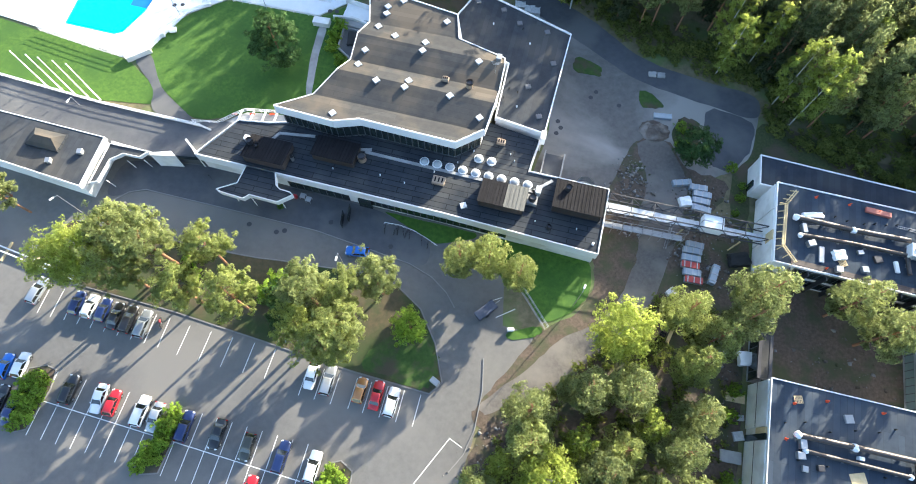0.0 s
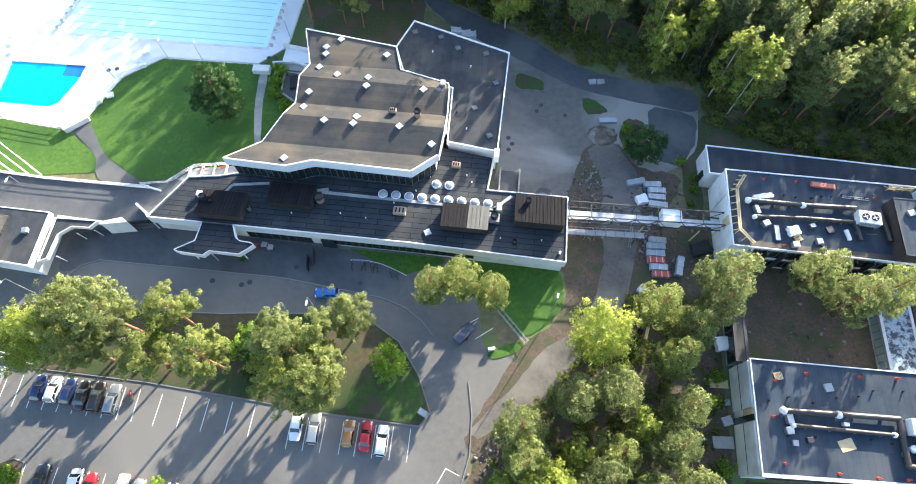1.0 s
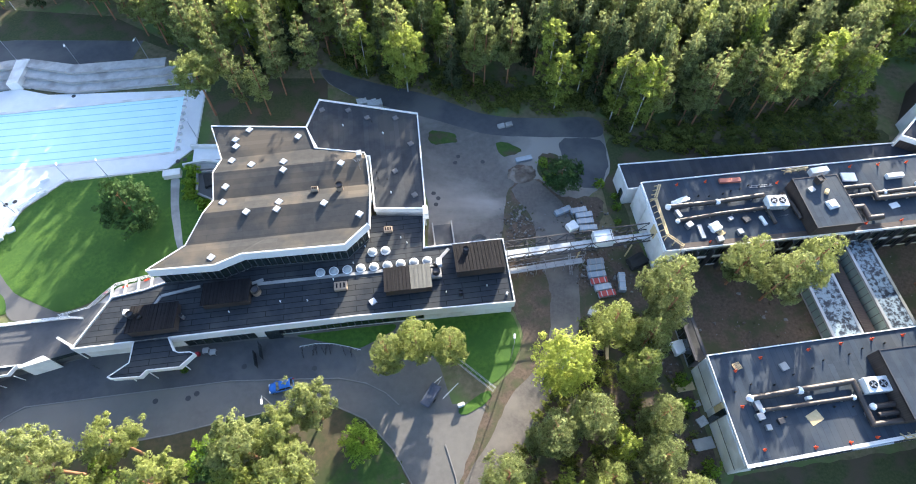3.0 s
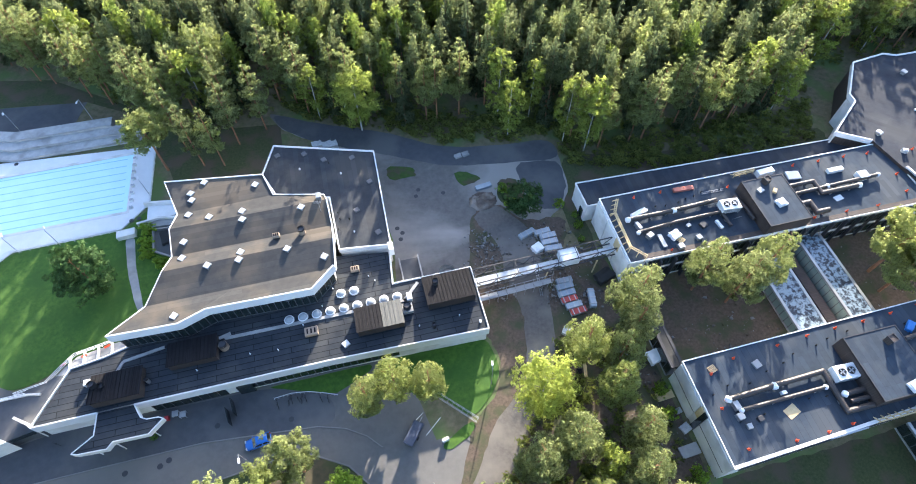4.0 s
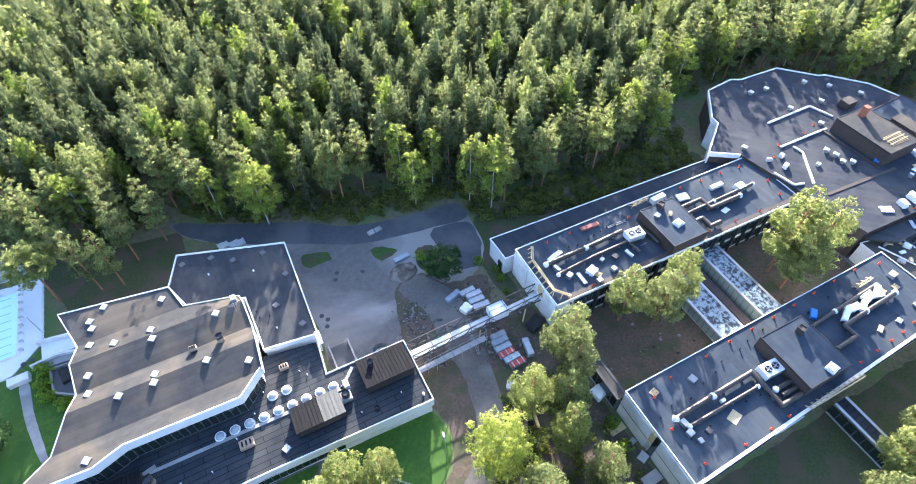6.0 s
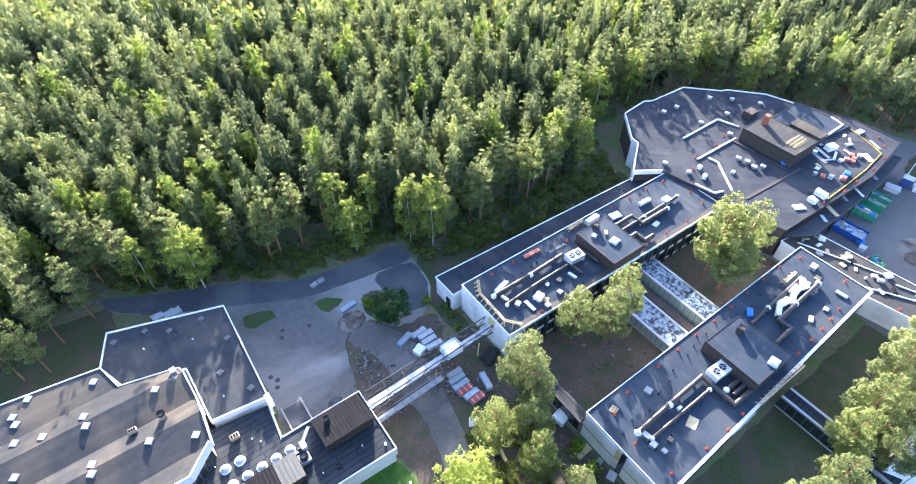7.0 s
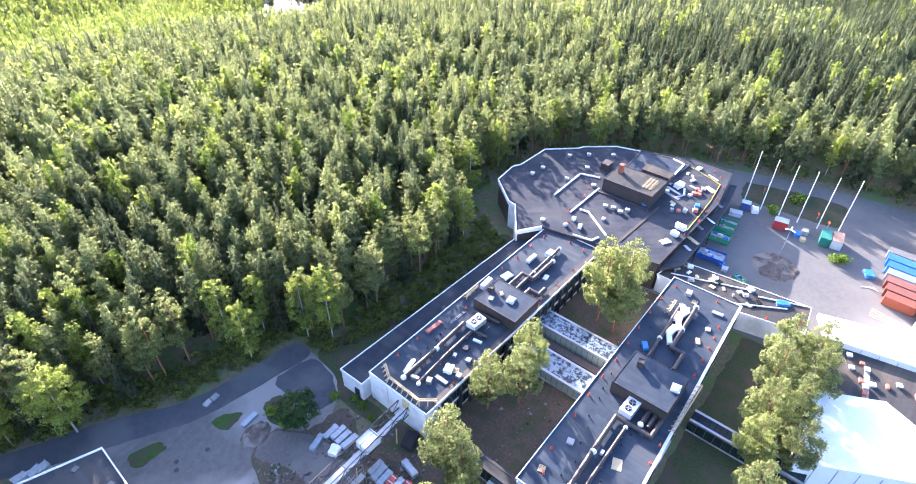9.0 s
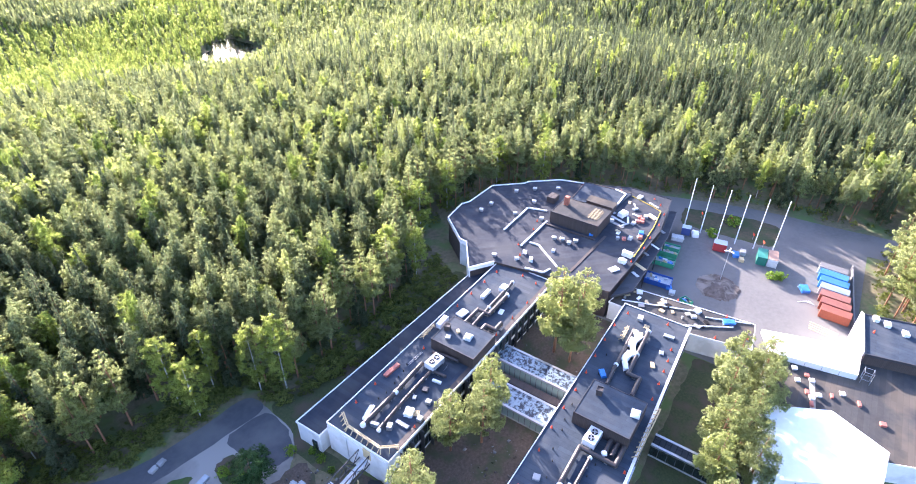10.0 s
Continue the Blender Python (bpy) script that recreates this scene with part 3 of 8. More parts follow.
part("fascia", edge_band([(-37.23, 78.38, 9.9), (-19.35, 75.83, 9.9), (-17.79, 70.75, 9.6), (-8.7, 68.5, 9.6), (-8.31, 66.65, 10.5), (-8.11, 61.37, 9.5), (-8.11, 58.05, 10.5), (-8.6, 52.58, 9.5), (-8.8, 52.48, 10.4)], 0.16, 1.2, 0.2), M["white_metal"], hall)
HALL_WALL = [(-44.0, 48.5), (-34.1, 48.05), (-29.6, 49.6), (-13.0, 49.2), (-9.2, 52.7), (-8.6, 68), (-17.6, 70.6), (-19.6, 75.6), (-36.2, 77.4), (-34.6, 70.4), (-35.2, 62), (-36.2, 58), (-39, 53)]
part("wall", prism(bmesh.new(), HALL_WALL, 0, 9.0), M["white_wall"], hall)
for a, b, n in (((-44.0, 48.42), (-34.1, 47.97), 9), ((-34.1, 47.97), (-29.6, 49.52), 4), ((-29.6, 49.52), (-13.0, 49.12), 15), ((-13.0, 49.12), (-9.2, 52.62), 4)):
    windows_on(hall, a, b, ZA + 0.35, 8.5, n, 0.12, 0.14)

# rear block
ZB = 5.9
B_POLY = [(2.1, 80.3), (1.5, 57.0), (-7.9, 58.2), (-8.2, 70.4), (-17.9, 73.0), (-20.4, 79.4), (-17.7, 86.7)]
rear = thing("rear_block", (0, 0, 0), "flat-roofed rear block with white parapets", "building")
part("wall", prism(bmesh.new(), offset_poly(B_POLY, 0.2), 0, ZB - 0.06), M["white_wall"], rear)
part("roof", prism(bmesh.new(), offset_poly(B_POLY, 0.15), ZB - 0.05, ZB), M["felt_b"], rear, "grey bitumen felt roof")
coping(B_POLY, ZB - 0.8, ZB + 0.3, 0.4, rear)

# left building across the ramp
L_POLY = [(-150, 38.8), (-74.4, 37.4), (-74.0, 27.3), (-90, 28.4), (-150, 32)]
left = thing("side_building", (0, 0, 0), "low side building with a dark felt roof and white parapet", "building")
part("wall", prism(bmesh.new(), offset_poly(L_POLY, 0.25), 0, 4.85), M["white_wall"], left)
part("roof", prism(bmesh.new(), offset_poly(L_POLY, 0.2), 4.86, 4.95), M["felt_b"], left)
coping(L_POLY, 4.0, 5.05, 0.3, left)

for x, y in ((-81.4, 30.4), (-76.9, 33.4)):
    t = thing("roof_vent", (x, y, 4.95), "small square grey roof vent on the side building", "roof vent", "side building vents", 15)
    part("foot", boxed(-0.4, -0.4, 0, 0.4, 0.4, 0.35), M["concrete"], t)
    part("hood", soft(boxed(-0.5, -0.5, 0.35, 0.5, 0.5, 0.75), 0.08), M["steel"], t)
sk = thing("roof_lantern", (-84.0, 34.2, 4.95), "low dark hipped roof lantern on the side building", "roof lantern")
part("kerb", boxed(-3.2, -1.8, 0, 3.2, 1.8, 0.4), M["felt_a"], sk)
bm = bmesh.new()
lo = [bm.verts.new(p) for p in ((-3.1, -1.7, 0.4), (3.1, -1.7, 0.4), (3.1, 1.7, 0.4), (-3.1, 1.7, 0.4))]
hi = [bm.verts.new(p) for p in ((-1.6, 0, 1.4), (1.6, 0, 1.4))]
for f in ((lo[0], lo[1], hi[1], hi[0]), (lo[1], lo[2], hi[1]), (lo[2], lo[3], hi[0], hi[1]), (lo[3], lo[0], hi[0]), (lo[3], lo[2], lo[1], lo[0])):
    bm.faces.new(f)
part("hipped_top", bm, M["felt_d"], sk)

# north and south wings
ZN, ZO = 7.3, 5.0
north = thing("north_wing", (0, 0, 0), "white two-storey wing under renovation with a blue-grey felt roof", "building")
N2 = [(41.2, 42.2), (101.5, 41.4), (101.5, 56.6), (41.2, 56.9)]
NO = [(39.4, 57.2), (100, 56.9), (97.0, 61.4), (39.2, 63.2)]
part("wall", prism(bmesh.new(), offset_poly(N2, 0.15), 0, ZN - 0.06), M["white_wall"], north)
part("roof", prism(bmesh.new(), offset_poly(N2, 0.1), ZN - 0.05, ZN), M["felt_n"], north, "new blue-grey felt roof")
coping(N2, ZN - 0.25, ZN + 0.2, 0.3, north)
part("side_wall", prism(bmesh.new(), offset_poly(NO, 0.15), 0, ZO - 0.06), M["white_wall"], north)
part("side_roof", prism(bmesh.new(), offset_poly(NO, 0.1), ZO - 0.05, ZO), M["felt_o"], north, "lower dark felt roof")
coping(NO, ZO - 0.25, ZO + 0.2, 0.3, north)
part("edge_board", edge_band([(44.0, 42.95, ZN), (101.0, 42.15, ZN)], 0.9, 0.0, 0.12), M["brown_wall"], north, "brown boards along the roof edge")
windows_on(north, (45, 42.22), (100, 41.5), 4.2, 6.6, 40, 0.1)
windows_on(north, (45, 42.22), (100, 41.5), 0.8, 3.2, 40, 0.1)

S_POLY = [(42.0, 7.0), (104.2, 9.4), (104.0, 24.4), (42.0, 23.7)]
south = thing("south_wing", (0, 0, 0), "white two-storey wing under renovation with a blue-grey felt roof", "building")
part("wall", prism(bmesh.new(), offset_poly(S_POLY, 0.15), 0, ZN - 0.36), M["white_wall"], south)
part("roof", prism(bmesh.new(), offset_poly(S_POLY, 0.1), ZN - 0.35, ZN - 0.3), M["felt_n"], south, "new blue-grey felt roof")
coping(S_POLY, ZN - 0.55, ZN - 0.1, 0.25, south)
part("edge_strip", edge_band([(42.2, 7.25, ZN - 0.3), (104.0, 9.65, ZN - 0.3)], 0.5, 0.02, 0.1), M["white_wall"], south, "broad pale edge flashing")
windows_on(south, (44, 7.1), (103, 9.4), 3.8, 6.2, 40, 0.1)

# hotel block with its fan-shaped roof
ZE = 8.0
E_POLY = [(110.2, 78.6), (118.5, 79.6), (121.0, 78.4), (133.0, 78.0), (140.0, 70.6), (141.8, 69.9), (148.4, 62.3), (150.8, 54.2), (156.2, 42.0), (156.0, 29.8), (137.2, 27.2), (104.6, 28.6), (99.5, 57.0), (93.8, 60.8), (103.0, 67.6), (103.2, 69.8)]
hotel = thing("hotel_block", (0, 0, 0), "large flat-roofed hotel block with a many-cornered edge", "building")
part("wall", prism(bmesh.new(), offset_poly(E_POLY, 0.2), 0, ZE - 0.06), M["brown_wall"], hotel)
part("roof", prism(bmesh.new(), offset_poly(E_POLY, 0.15), ZE - 0.05, ZE), M["felt_e"], hotel, "grey-violet felt roof")
link = thing("link_wing", (0, 0, 0), "low flat-roofed link wing beside the courtyard", "building")
K_POLY = [(104.8, 28.4), (113, 27), (116, -2), (107, -3), (104.6, 9)]
part("wall", prism(bmesh.new(), offset_poly(K_POLY, 0.15), 0, 4.9), M["white_wall"], link)
part("roof", prism(bmesh.new(), offset_poly(K_POLY, 0.1), 4.91, 5.0), M["felt_d"], link)
coping(K_POLY, 4.7, 5.15, 0.25, link)

# east pavilion and the white tents over its roof works
R_POLY = [(107.6, -5.6), (121, -22.0), (121, -50), (100, -50), (88, -20), (92, -8.0)]
pav = thing("pavilion", (0, 0, 0), "low building with a dark felt roof under repair", "building")
part("wall", prism(bmesh.new(), offset_poly(R_POLY, 0.15), 0, 4.9), M["white_wall"], pav)
part("roof", prism(bmesh.new(), offset_poly(R_POLY, 0.1), 4.91, 5.0), M["felt_d"], pav)
coping(R_POLY, 4.7, 5.15, 0.25, pav)


def penthouse(parent, x0, y0, x1, y1, z0, z1, roofmat, wallmat, label):
    p = part("plant_room", boxed(x0, y0, z0, x1, y1, z1 - 0.05), wallmat, parent, label)
    part("plant_roof", boxed(x0 + 0.1, y0 + 0.1, z1 - 0.05, x1 - 0.1, y1 - 0.1, z1), roofmat, p)
    part("plant_edge", ring(bmesh.new(), [(x0, y0), (x1, y0), (x1, y1), (x0, y1)], 0.15, z1 - 0.2, z1 + 0.08), M["dark_steel"], p)
    return p


penthouse(south, 66.6, 10.0, 76.0, 20.4, ZN - 0.3, 9.9, M["felt_n"], M["brown_wall"], "brown roof-top plant room")
penthouse(north, 67.0, 42.0, 75.4, 52.4, ZN, 10.0, M["felt_n"], M["brown_wall"], "brown roof-top plant room")
penthouse(hotel, 124.2, 40.2, 133.8, 54.0, ZE, 11.5, M["felt_d"], M["brown_wall"], "brown roof-top plant room")


# ---- trees ----
def crown_radius(kind, u):
    if kind == "pine":
        return np.power(1 - u, 0.58) * np.minimum(1, 0.45 + u * 2.5)
    if kind == "park":
        return np.power(np.sin(np.pi * np.clip(u * 0.8 + 0.15, 0, 1)), 0.8)
    if kind == "spruce":
        return np.power(1 - u, 0.9) * np.minimum(1, 0.6 + u * 3)
    return np.power(np.sin(np.pi * np.clip(u * 0.93 + 0.05, 0, 1)), 0.75)


def crown_quads(seed, kind, h, start, radius, tufts, size, boughs, core=None):
    """Boughs round a stem, each a ragged cushion of tufts. Returns corners, triangles and soft normals that face out of the crown."""
    r = np.random.RandomState(seed)
    k = boughs
    u = (np.arange(k) + r.rand(k)) / k
    if kind in ("pine", "spruce"):
        u = u ** 1.15
    th = np.arange(k) * 2.39996 + 0.6 * r.randn(k)
    reach = radius * crown_radius(kind, u) * (0.72 + 0.4 * r.rand(k))
    side = np.clip(0.34 * reach, 0.35, None) if kind in ("pine", "spruce") else np.full(k, 0.27 * radius) * (0.75 + 0.5 * r.rand(k))
    weight = (reach + 0.35) ** (1.5 if kind in ("pine", "spruce") else 0.7)
    i = r.choice(k, tufts, p=weight / weight.sum())
    out = np.stack([np.cos(th), np.sin(th), 0 * th], 1)[i]
    perp = np.stack([-np.sin(th), np.cos(th), 0 * th], 1)[i]
    lift = np.array([0, 0, 1.0])[None, :]
    zc = start + (h - start) * u[i] * 0.97
    if kind in ("pine", "spruce"):
        along = 1.05 - 0.75 * r.rand(tufts) ** 1.6
        across = np.clip(0.5 * r.randn(tufts), -1, 1)
        rise = (0.22 if kind == "pine" else -0.3) * reach[i] * along ** 2
        c = out * (reach[i] * along)[:, None] + perp * (side[i] * across)[:, None] + lift * (zc + rise + 0.2 * side[i] * r.randn(tufts))[:, None]
        n = out * (0.75 * along)[:, None] + perp * (0.5 * across)[:, None] + 0.62 * lift + 0.32 * r.normal(size=(tufts, 3))
    else:
        sub = 5   # each bough ends in a few twigs with tufts of their own
        twig = r.normal(size=(k, sub, 3)) * np.array([0.7, 0.7, 0.42])
        tw = twig[i, r.randint(0, sub, tufts)]
        off = r.normal(size=(tufts, 3))
        off /= np.linalg.norm(off, axis=1)[:, None]
        off *= (0.25 + 0.75 * r.rand(tufts) ** 0.5)[:, None]
        place = tw * side[i][:, None] + off * (side[i] * 0.62)[:, None] * np.array([1, 1, 0.6])
        c = out * (reach[i] * 0.82)[:, None] + lift * zc[:, None] + place
        n = off + 0.7 * tw + 0.35 * out + 0.45 * lift + 0.25 * r.normal(size=(tufts, 3))
    c[:, 2] = np.minimum(c[:, 2], h)
    lean = r.normal(size=2) * 0.25
    c[:, :2] += lean * ((c[:, 2:3] - start) / (h - start))
    n /= np.linalg.norm(n, axis=1)[:, None]
    g = n + 0.55 * r.normal(size=(tufts, 3))          # the tuft's own plane
    g /= np.linalg.norm(g, axis=1)[:, None]
    d = out * 0.8 + r.normal(size=(tufts, 3)) * 0.6
    d -= g * (d * g).sum(1)[:, None]
    d /= np.maximum(np.linalg.norm(d, axis=1), 1e-3)[:, None]
    p = np.cross(g, d)
    s = size * (0.6 + 0.8 * r.rand(tufts))[:, None]
    if kind in ("pine", "spruce"):
        s *= 1 - 0.4 * np.clip((c[:, 2:3] - start) / (h - start), 0, 1)
    v = np.stack([c - p * 0.42 * s - 0.35 * s * d, c + 0.65 * s * d, c + p * 0.42 * s - 0.35 * s * d], 1)
    turned = (np.cross(v[:, 1] - v[:, 0], v[:, 2] - v[:, 0]) * n).sum(1) < 0
    v[turned] = v[turned][:, [0, 2, 1]]
    v = v.reshape(-1, 3)
    nn = np.repeat(n, 3, 0)
    q = np.arange(tufts * 3).reshape(-1, 3)
    if core:   # a lumpy cone fills the crown's inside; forest() tints it dark in place of shade
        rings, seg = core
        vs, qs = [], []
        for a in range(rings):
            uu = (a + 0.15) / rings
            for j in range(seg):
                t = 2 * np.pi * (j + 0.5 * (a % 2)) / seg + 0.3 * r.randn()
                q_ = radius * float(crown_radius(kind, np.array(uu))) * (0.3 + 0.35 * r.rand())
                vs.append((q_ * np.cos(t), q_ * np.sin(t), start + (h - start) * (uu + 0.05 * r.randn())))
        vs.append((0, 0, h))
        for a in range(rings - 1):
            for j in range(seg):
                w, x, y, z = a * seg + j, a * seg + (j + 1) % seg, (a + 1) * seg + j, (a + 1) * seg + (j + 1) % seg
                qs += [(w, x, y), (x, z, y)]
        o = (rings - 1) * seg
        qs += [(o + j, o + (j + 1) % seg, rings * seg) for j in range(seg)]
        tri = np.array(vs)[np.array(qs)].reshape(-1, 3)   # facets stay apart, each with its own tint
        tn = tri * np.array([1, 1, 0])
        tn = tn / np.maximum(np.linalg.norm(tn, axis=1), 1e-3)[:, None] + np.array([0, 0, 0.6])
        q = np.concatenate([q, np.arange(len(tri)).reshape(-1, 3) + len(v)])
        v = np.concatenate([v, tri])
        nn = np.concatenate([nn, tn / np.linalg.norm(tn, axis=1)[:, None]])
    return v, q, nn


def trunk_quads(seed, h, r0, seg, limbs=0, start=0.5, reach=2.0):
    r = np.random.RandomState(seed + 99)
    vs, qs = [], []
    def stick(a, b, ra, rb, k):
        a, b = np.array(a, float), np.array(b, float)
        d = (b - a) / np.linalg.norm(b - a)
        x = np.cross(d, (0.3, 1, 0.2)); x /= np.linalg.norm(x)
        y = np.cross(d, x)
        o = len(vs)
        for p, q in ((a, ra), (b, rb)):
            for i in range(k):
                t = 2 * np.pi * i / k
                vs.append(p + q * (np.cos(t) * x + np.sin(t) * y))
        for i in range(k):
            qs.append((o + i, o + (i + 1) % k, o + k + (i + 1) % k, o + k + i))
    bend = r.normal(size=2) * 0.15
    p0, p1, p2 = (0, 0, -0.2), (bend[0], bend[1], h * 0.5), (bend[0] * 0.5, bend[1] * 0.5, h * 0.93)
    stick(p0, p1, r0, r0 * 0.72, seg)
    stick(p1, p2, r0 * 0.72, r0 * 0.15, seg)
    for i in range(limbs):
        z = h * (start + (0.9 - start) * r.rand())
        t = r.rand() * 6.28
        l = reach * (0.5 + 0.5 * r.rand()) * (1.1 - z / h)
        stick((0, 0, z), (l * np.cos(t), l * np.sin(t), z + l * 0.35), r0 * 0.22, r0 * 0.06, 4)
    qs = np.array(qs)
    return np.array(vs), np.concatenate([qs[:, [0, 1, 2]], qs[:, [0, 2, 3]]])


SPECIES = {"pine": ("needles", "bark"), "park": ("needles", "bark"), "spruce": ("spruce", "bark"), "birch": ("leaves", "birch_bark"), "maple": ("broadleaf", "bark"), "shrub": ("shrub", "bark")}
TREES = {}


def tree_kind(key, seed, kind, h, start, radius, tufts, size, boughs, r0, tint, limbs=7):
    v, q, n = crown_quads(seed, "birch" if kind in ("maple", "shrub") else kind, h, start, radius, tufts, size, boughs)
    crown = arrays("crown", v, q, [M[SPECIES[kind][0]]], tint=np.full(len(v), tint), normals=n)
    tv, tq = trunk_quads(seed, h, r0, 8, limbs, 0.45, radius)
    trunk = arrays("trunk", tv, tq, [M[SPECIES[kind][1]]])
    TREES[key] = (trunk, crown)


def plant(key, x, y, label, scale=1.0, turn=None, group="", name="tree", z=0.0):
    ob = thing(name, (x, y, z), label, "tree", group, random.uniform(0, 360) if turn is None else turn)
    s = scale
    ob.scale = (s, s, s)
    piece("trunk", TREES[key][0], ob)
    piece("crown", TREES[key][1], ob)
    return ob


for i in range(4):
    # higher tint on park pines: their yellow sunlit tone, put into the colour
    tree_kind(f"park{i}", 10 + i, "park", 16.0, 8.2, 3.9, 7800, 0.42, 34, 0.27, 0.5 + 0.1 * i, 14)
    tree_kind(f"tall{i}", 60 + i, "pine", 18.0, 4.2, 4.6, 8400, 0.45, 64, 0.25, 0.4 + 0.09 * i, 14)
    tree_kind(f"pine{i}", 20 + i, "pine", 20.0, 5.0 + i * 0.7, 3.6, 2500, 0.56, 48, 0.2, 0.42 + 0.06 * i)
for i in range(2):
    tree_kind(f"birch{i + 2}", 34 + i, "birch", 17.0, 4.5, 4.8, 8600, 0.44, 60, 0.2, 0.75, 9)
    tree_kind(f"birch{i}", 30 + i, "birch", 17.0, 3.5, 3.1, 2400, 0.55, 40, 0.14, 0.5 + 0.15 * i)
    tree_kind(f"spruce{i}", 40 + i, "spruce", 17.0, 1.5, 2.8, 1900, 0.7, 60, 0.17, 0.35 + 0.2 * i, 3)
tree_kind("linden", 52, "shrub", 9.0, 1.6, 3.4, 6000, 0.4, 46, 0.2, 0.75)
tree_kind("maple", 50, "maple", 9.0, 1.6, 3.8, 7000, 0.42, 46, 0.2, 0.4)

PINE = "tall Scots pine with an orange trunk and open crown"
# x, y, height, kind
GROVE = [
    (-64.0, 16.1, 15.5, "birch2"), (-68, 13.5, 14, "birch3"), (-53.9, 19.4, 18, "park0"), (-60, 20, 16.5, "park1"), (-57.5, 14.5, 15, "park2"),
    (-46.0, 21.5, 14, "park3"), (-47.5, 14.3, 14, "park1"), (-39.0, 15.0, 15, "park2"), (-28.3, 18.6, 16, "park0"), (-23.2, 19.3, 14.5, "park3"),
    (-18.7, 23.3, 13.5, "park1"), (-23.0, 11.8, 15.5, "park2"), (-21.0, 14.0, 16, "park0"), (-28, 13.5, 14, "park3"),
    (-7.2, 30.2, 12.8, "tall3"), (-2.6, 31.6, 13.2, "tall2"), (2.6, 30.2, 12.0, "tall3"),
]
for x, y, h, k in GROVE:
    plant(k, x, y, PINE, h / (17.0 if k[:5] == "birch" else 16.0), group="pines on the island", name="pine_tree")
plant("linden", -12.3, 18.4, "small round leafy tree on the island lawn", 0.8, name="leafy_tree")
plant("maple", -33.8, 14.6, "dark leafy bush under the pines", 0.45, name="leafy_tree")
plant("maple", -33.8, 17.6, "dark leafy bush-like tree under the pines", 0.75, name="leafy_tree")
plant("maple", -52.0, 64.0, "round dark green leafy tree on the lawn", 1.3, name="leafy_tree")

# trees by crown centre at their mid height
SOUTH = [(19.4, 24.4, 16, "birch2"), (15.4, 14.6, 15.5, "tall0"), (21.5, 16.2, 16, "tall1"), (8.3, 10.0, 15, "tall2"), (9.0, 5.6, 16, "tall3"), (28.5, 30.2, 15, "tall2"), (30.6, 22.6, 14.5, "tall3"),
         (31.7, 15.2, 14, "tall0"), (29.7, 9.6, 15, "tall1"), (22.1, 8.0, 13.5, "tall2"), (12.6, 1.6, 14.5, "birch3"), (19.8, 4.4, 15.5, "tall0"), (3.5, -2.5, 14, "tall1"), (38.4, 34.9, 18.5, "tall1"), (37.0, 30.6, 15.5, "tall0"), (33.6, 27.4, 14.0, "tall2"),
         (5.9, 1.8, 11, "birch0"), (16.2, 7.5, 12, "birch0"), (26.0, 3.0, 15, "tall3"), (33.0, 3.5, 15, "tall2"), (9.5, -5.0, 14, "tall0"), (17, -4.5, 15, "birch1"), (26, -4.0, 15, "tall1"), (34, -5, 15, "tall3"), (25.8, 12.4, 12.5, "birch1")]
for x, y, h, k in SOUTH:
    plant(k, x, y, PINE, h / (17.0 if k[:5] == "birch" else 16.6), group="pines by the site road", name="pine_tree")
COURT = [(53.4, 38.0, 17.0, "tall0"), (58.2, 34.2, 17.5, "tall1"), (63.8, 36.0, 18.5, "tall3"), (87.4, 33.6, 24.5, "tall3"), (91.4, 30.0, 23, "tall1"), (86.6, 29.4, 20, "tall2"),
         (97, -1.0, 18, "tall3"), (89, -1.5, 18, "tall0"), (79.5, -2.8, 18, "tall2"), (84, -6.5, 17, "tall1"), (72, -3.5, 17, "tall3"), (64.5, -6.0, 16, "tall0"), (57.5, -5.5, 16, "tall1"), (100, -6.0, 17, "tall1"), (93, -7.5, 17, "tall2"), (76, -9.0, 16, "tall0")]
for x, y, h, k in COURT:
    plant(k, x, y, PINE, h / 18.0, group="pines in the courtyard", name="pine_tree")
plant("maple", 28.2, 62.6, "bushy dark green tree at the edge of the yard", 0.9, name="leafy_tree")
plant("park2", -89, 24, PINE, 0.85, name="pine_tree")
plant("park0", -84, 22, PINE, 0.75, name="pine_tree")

# the forest: clearing outline, trees outside it
CLEAR = [(-170, 150), (-69, 126), (-46, 108), (-42, 101), (-33, 99), (-16, 104.5), (-2, 95), (26, 86.5), (41, 82), (42, 75), (60, 72.5), (80, 72.5), (95, 76), (104, 86), (120, 88), (134, 86), (144, 78), (153, 69), (161, 68), (173, 38), (183, 10), (185, -16), (188, -50), (187, -90), (-170, -90)]
HOLES = [[(140, -24), (174, -24), (178, -50), (140, -50)]]


def inside(px, py, poly):
    c = np.zeros(len(px), bool)
    for i in range(len(poly)):
        (x0, y0), (x1, y1) = poly[i - 1], poly[i]
        if y0 == y1:
            continue
        c ^= ((y0 > py) != (y1 > py)) & (px < (x1 - x0) * (py - y0) / (y1 - y0) + x0)
    return c


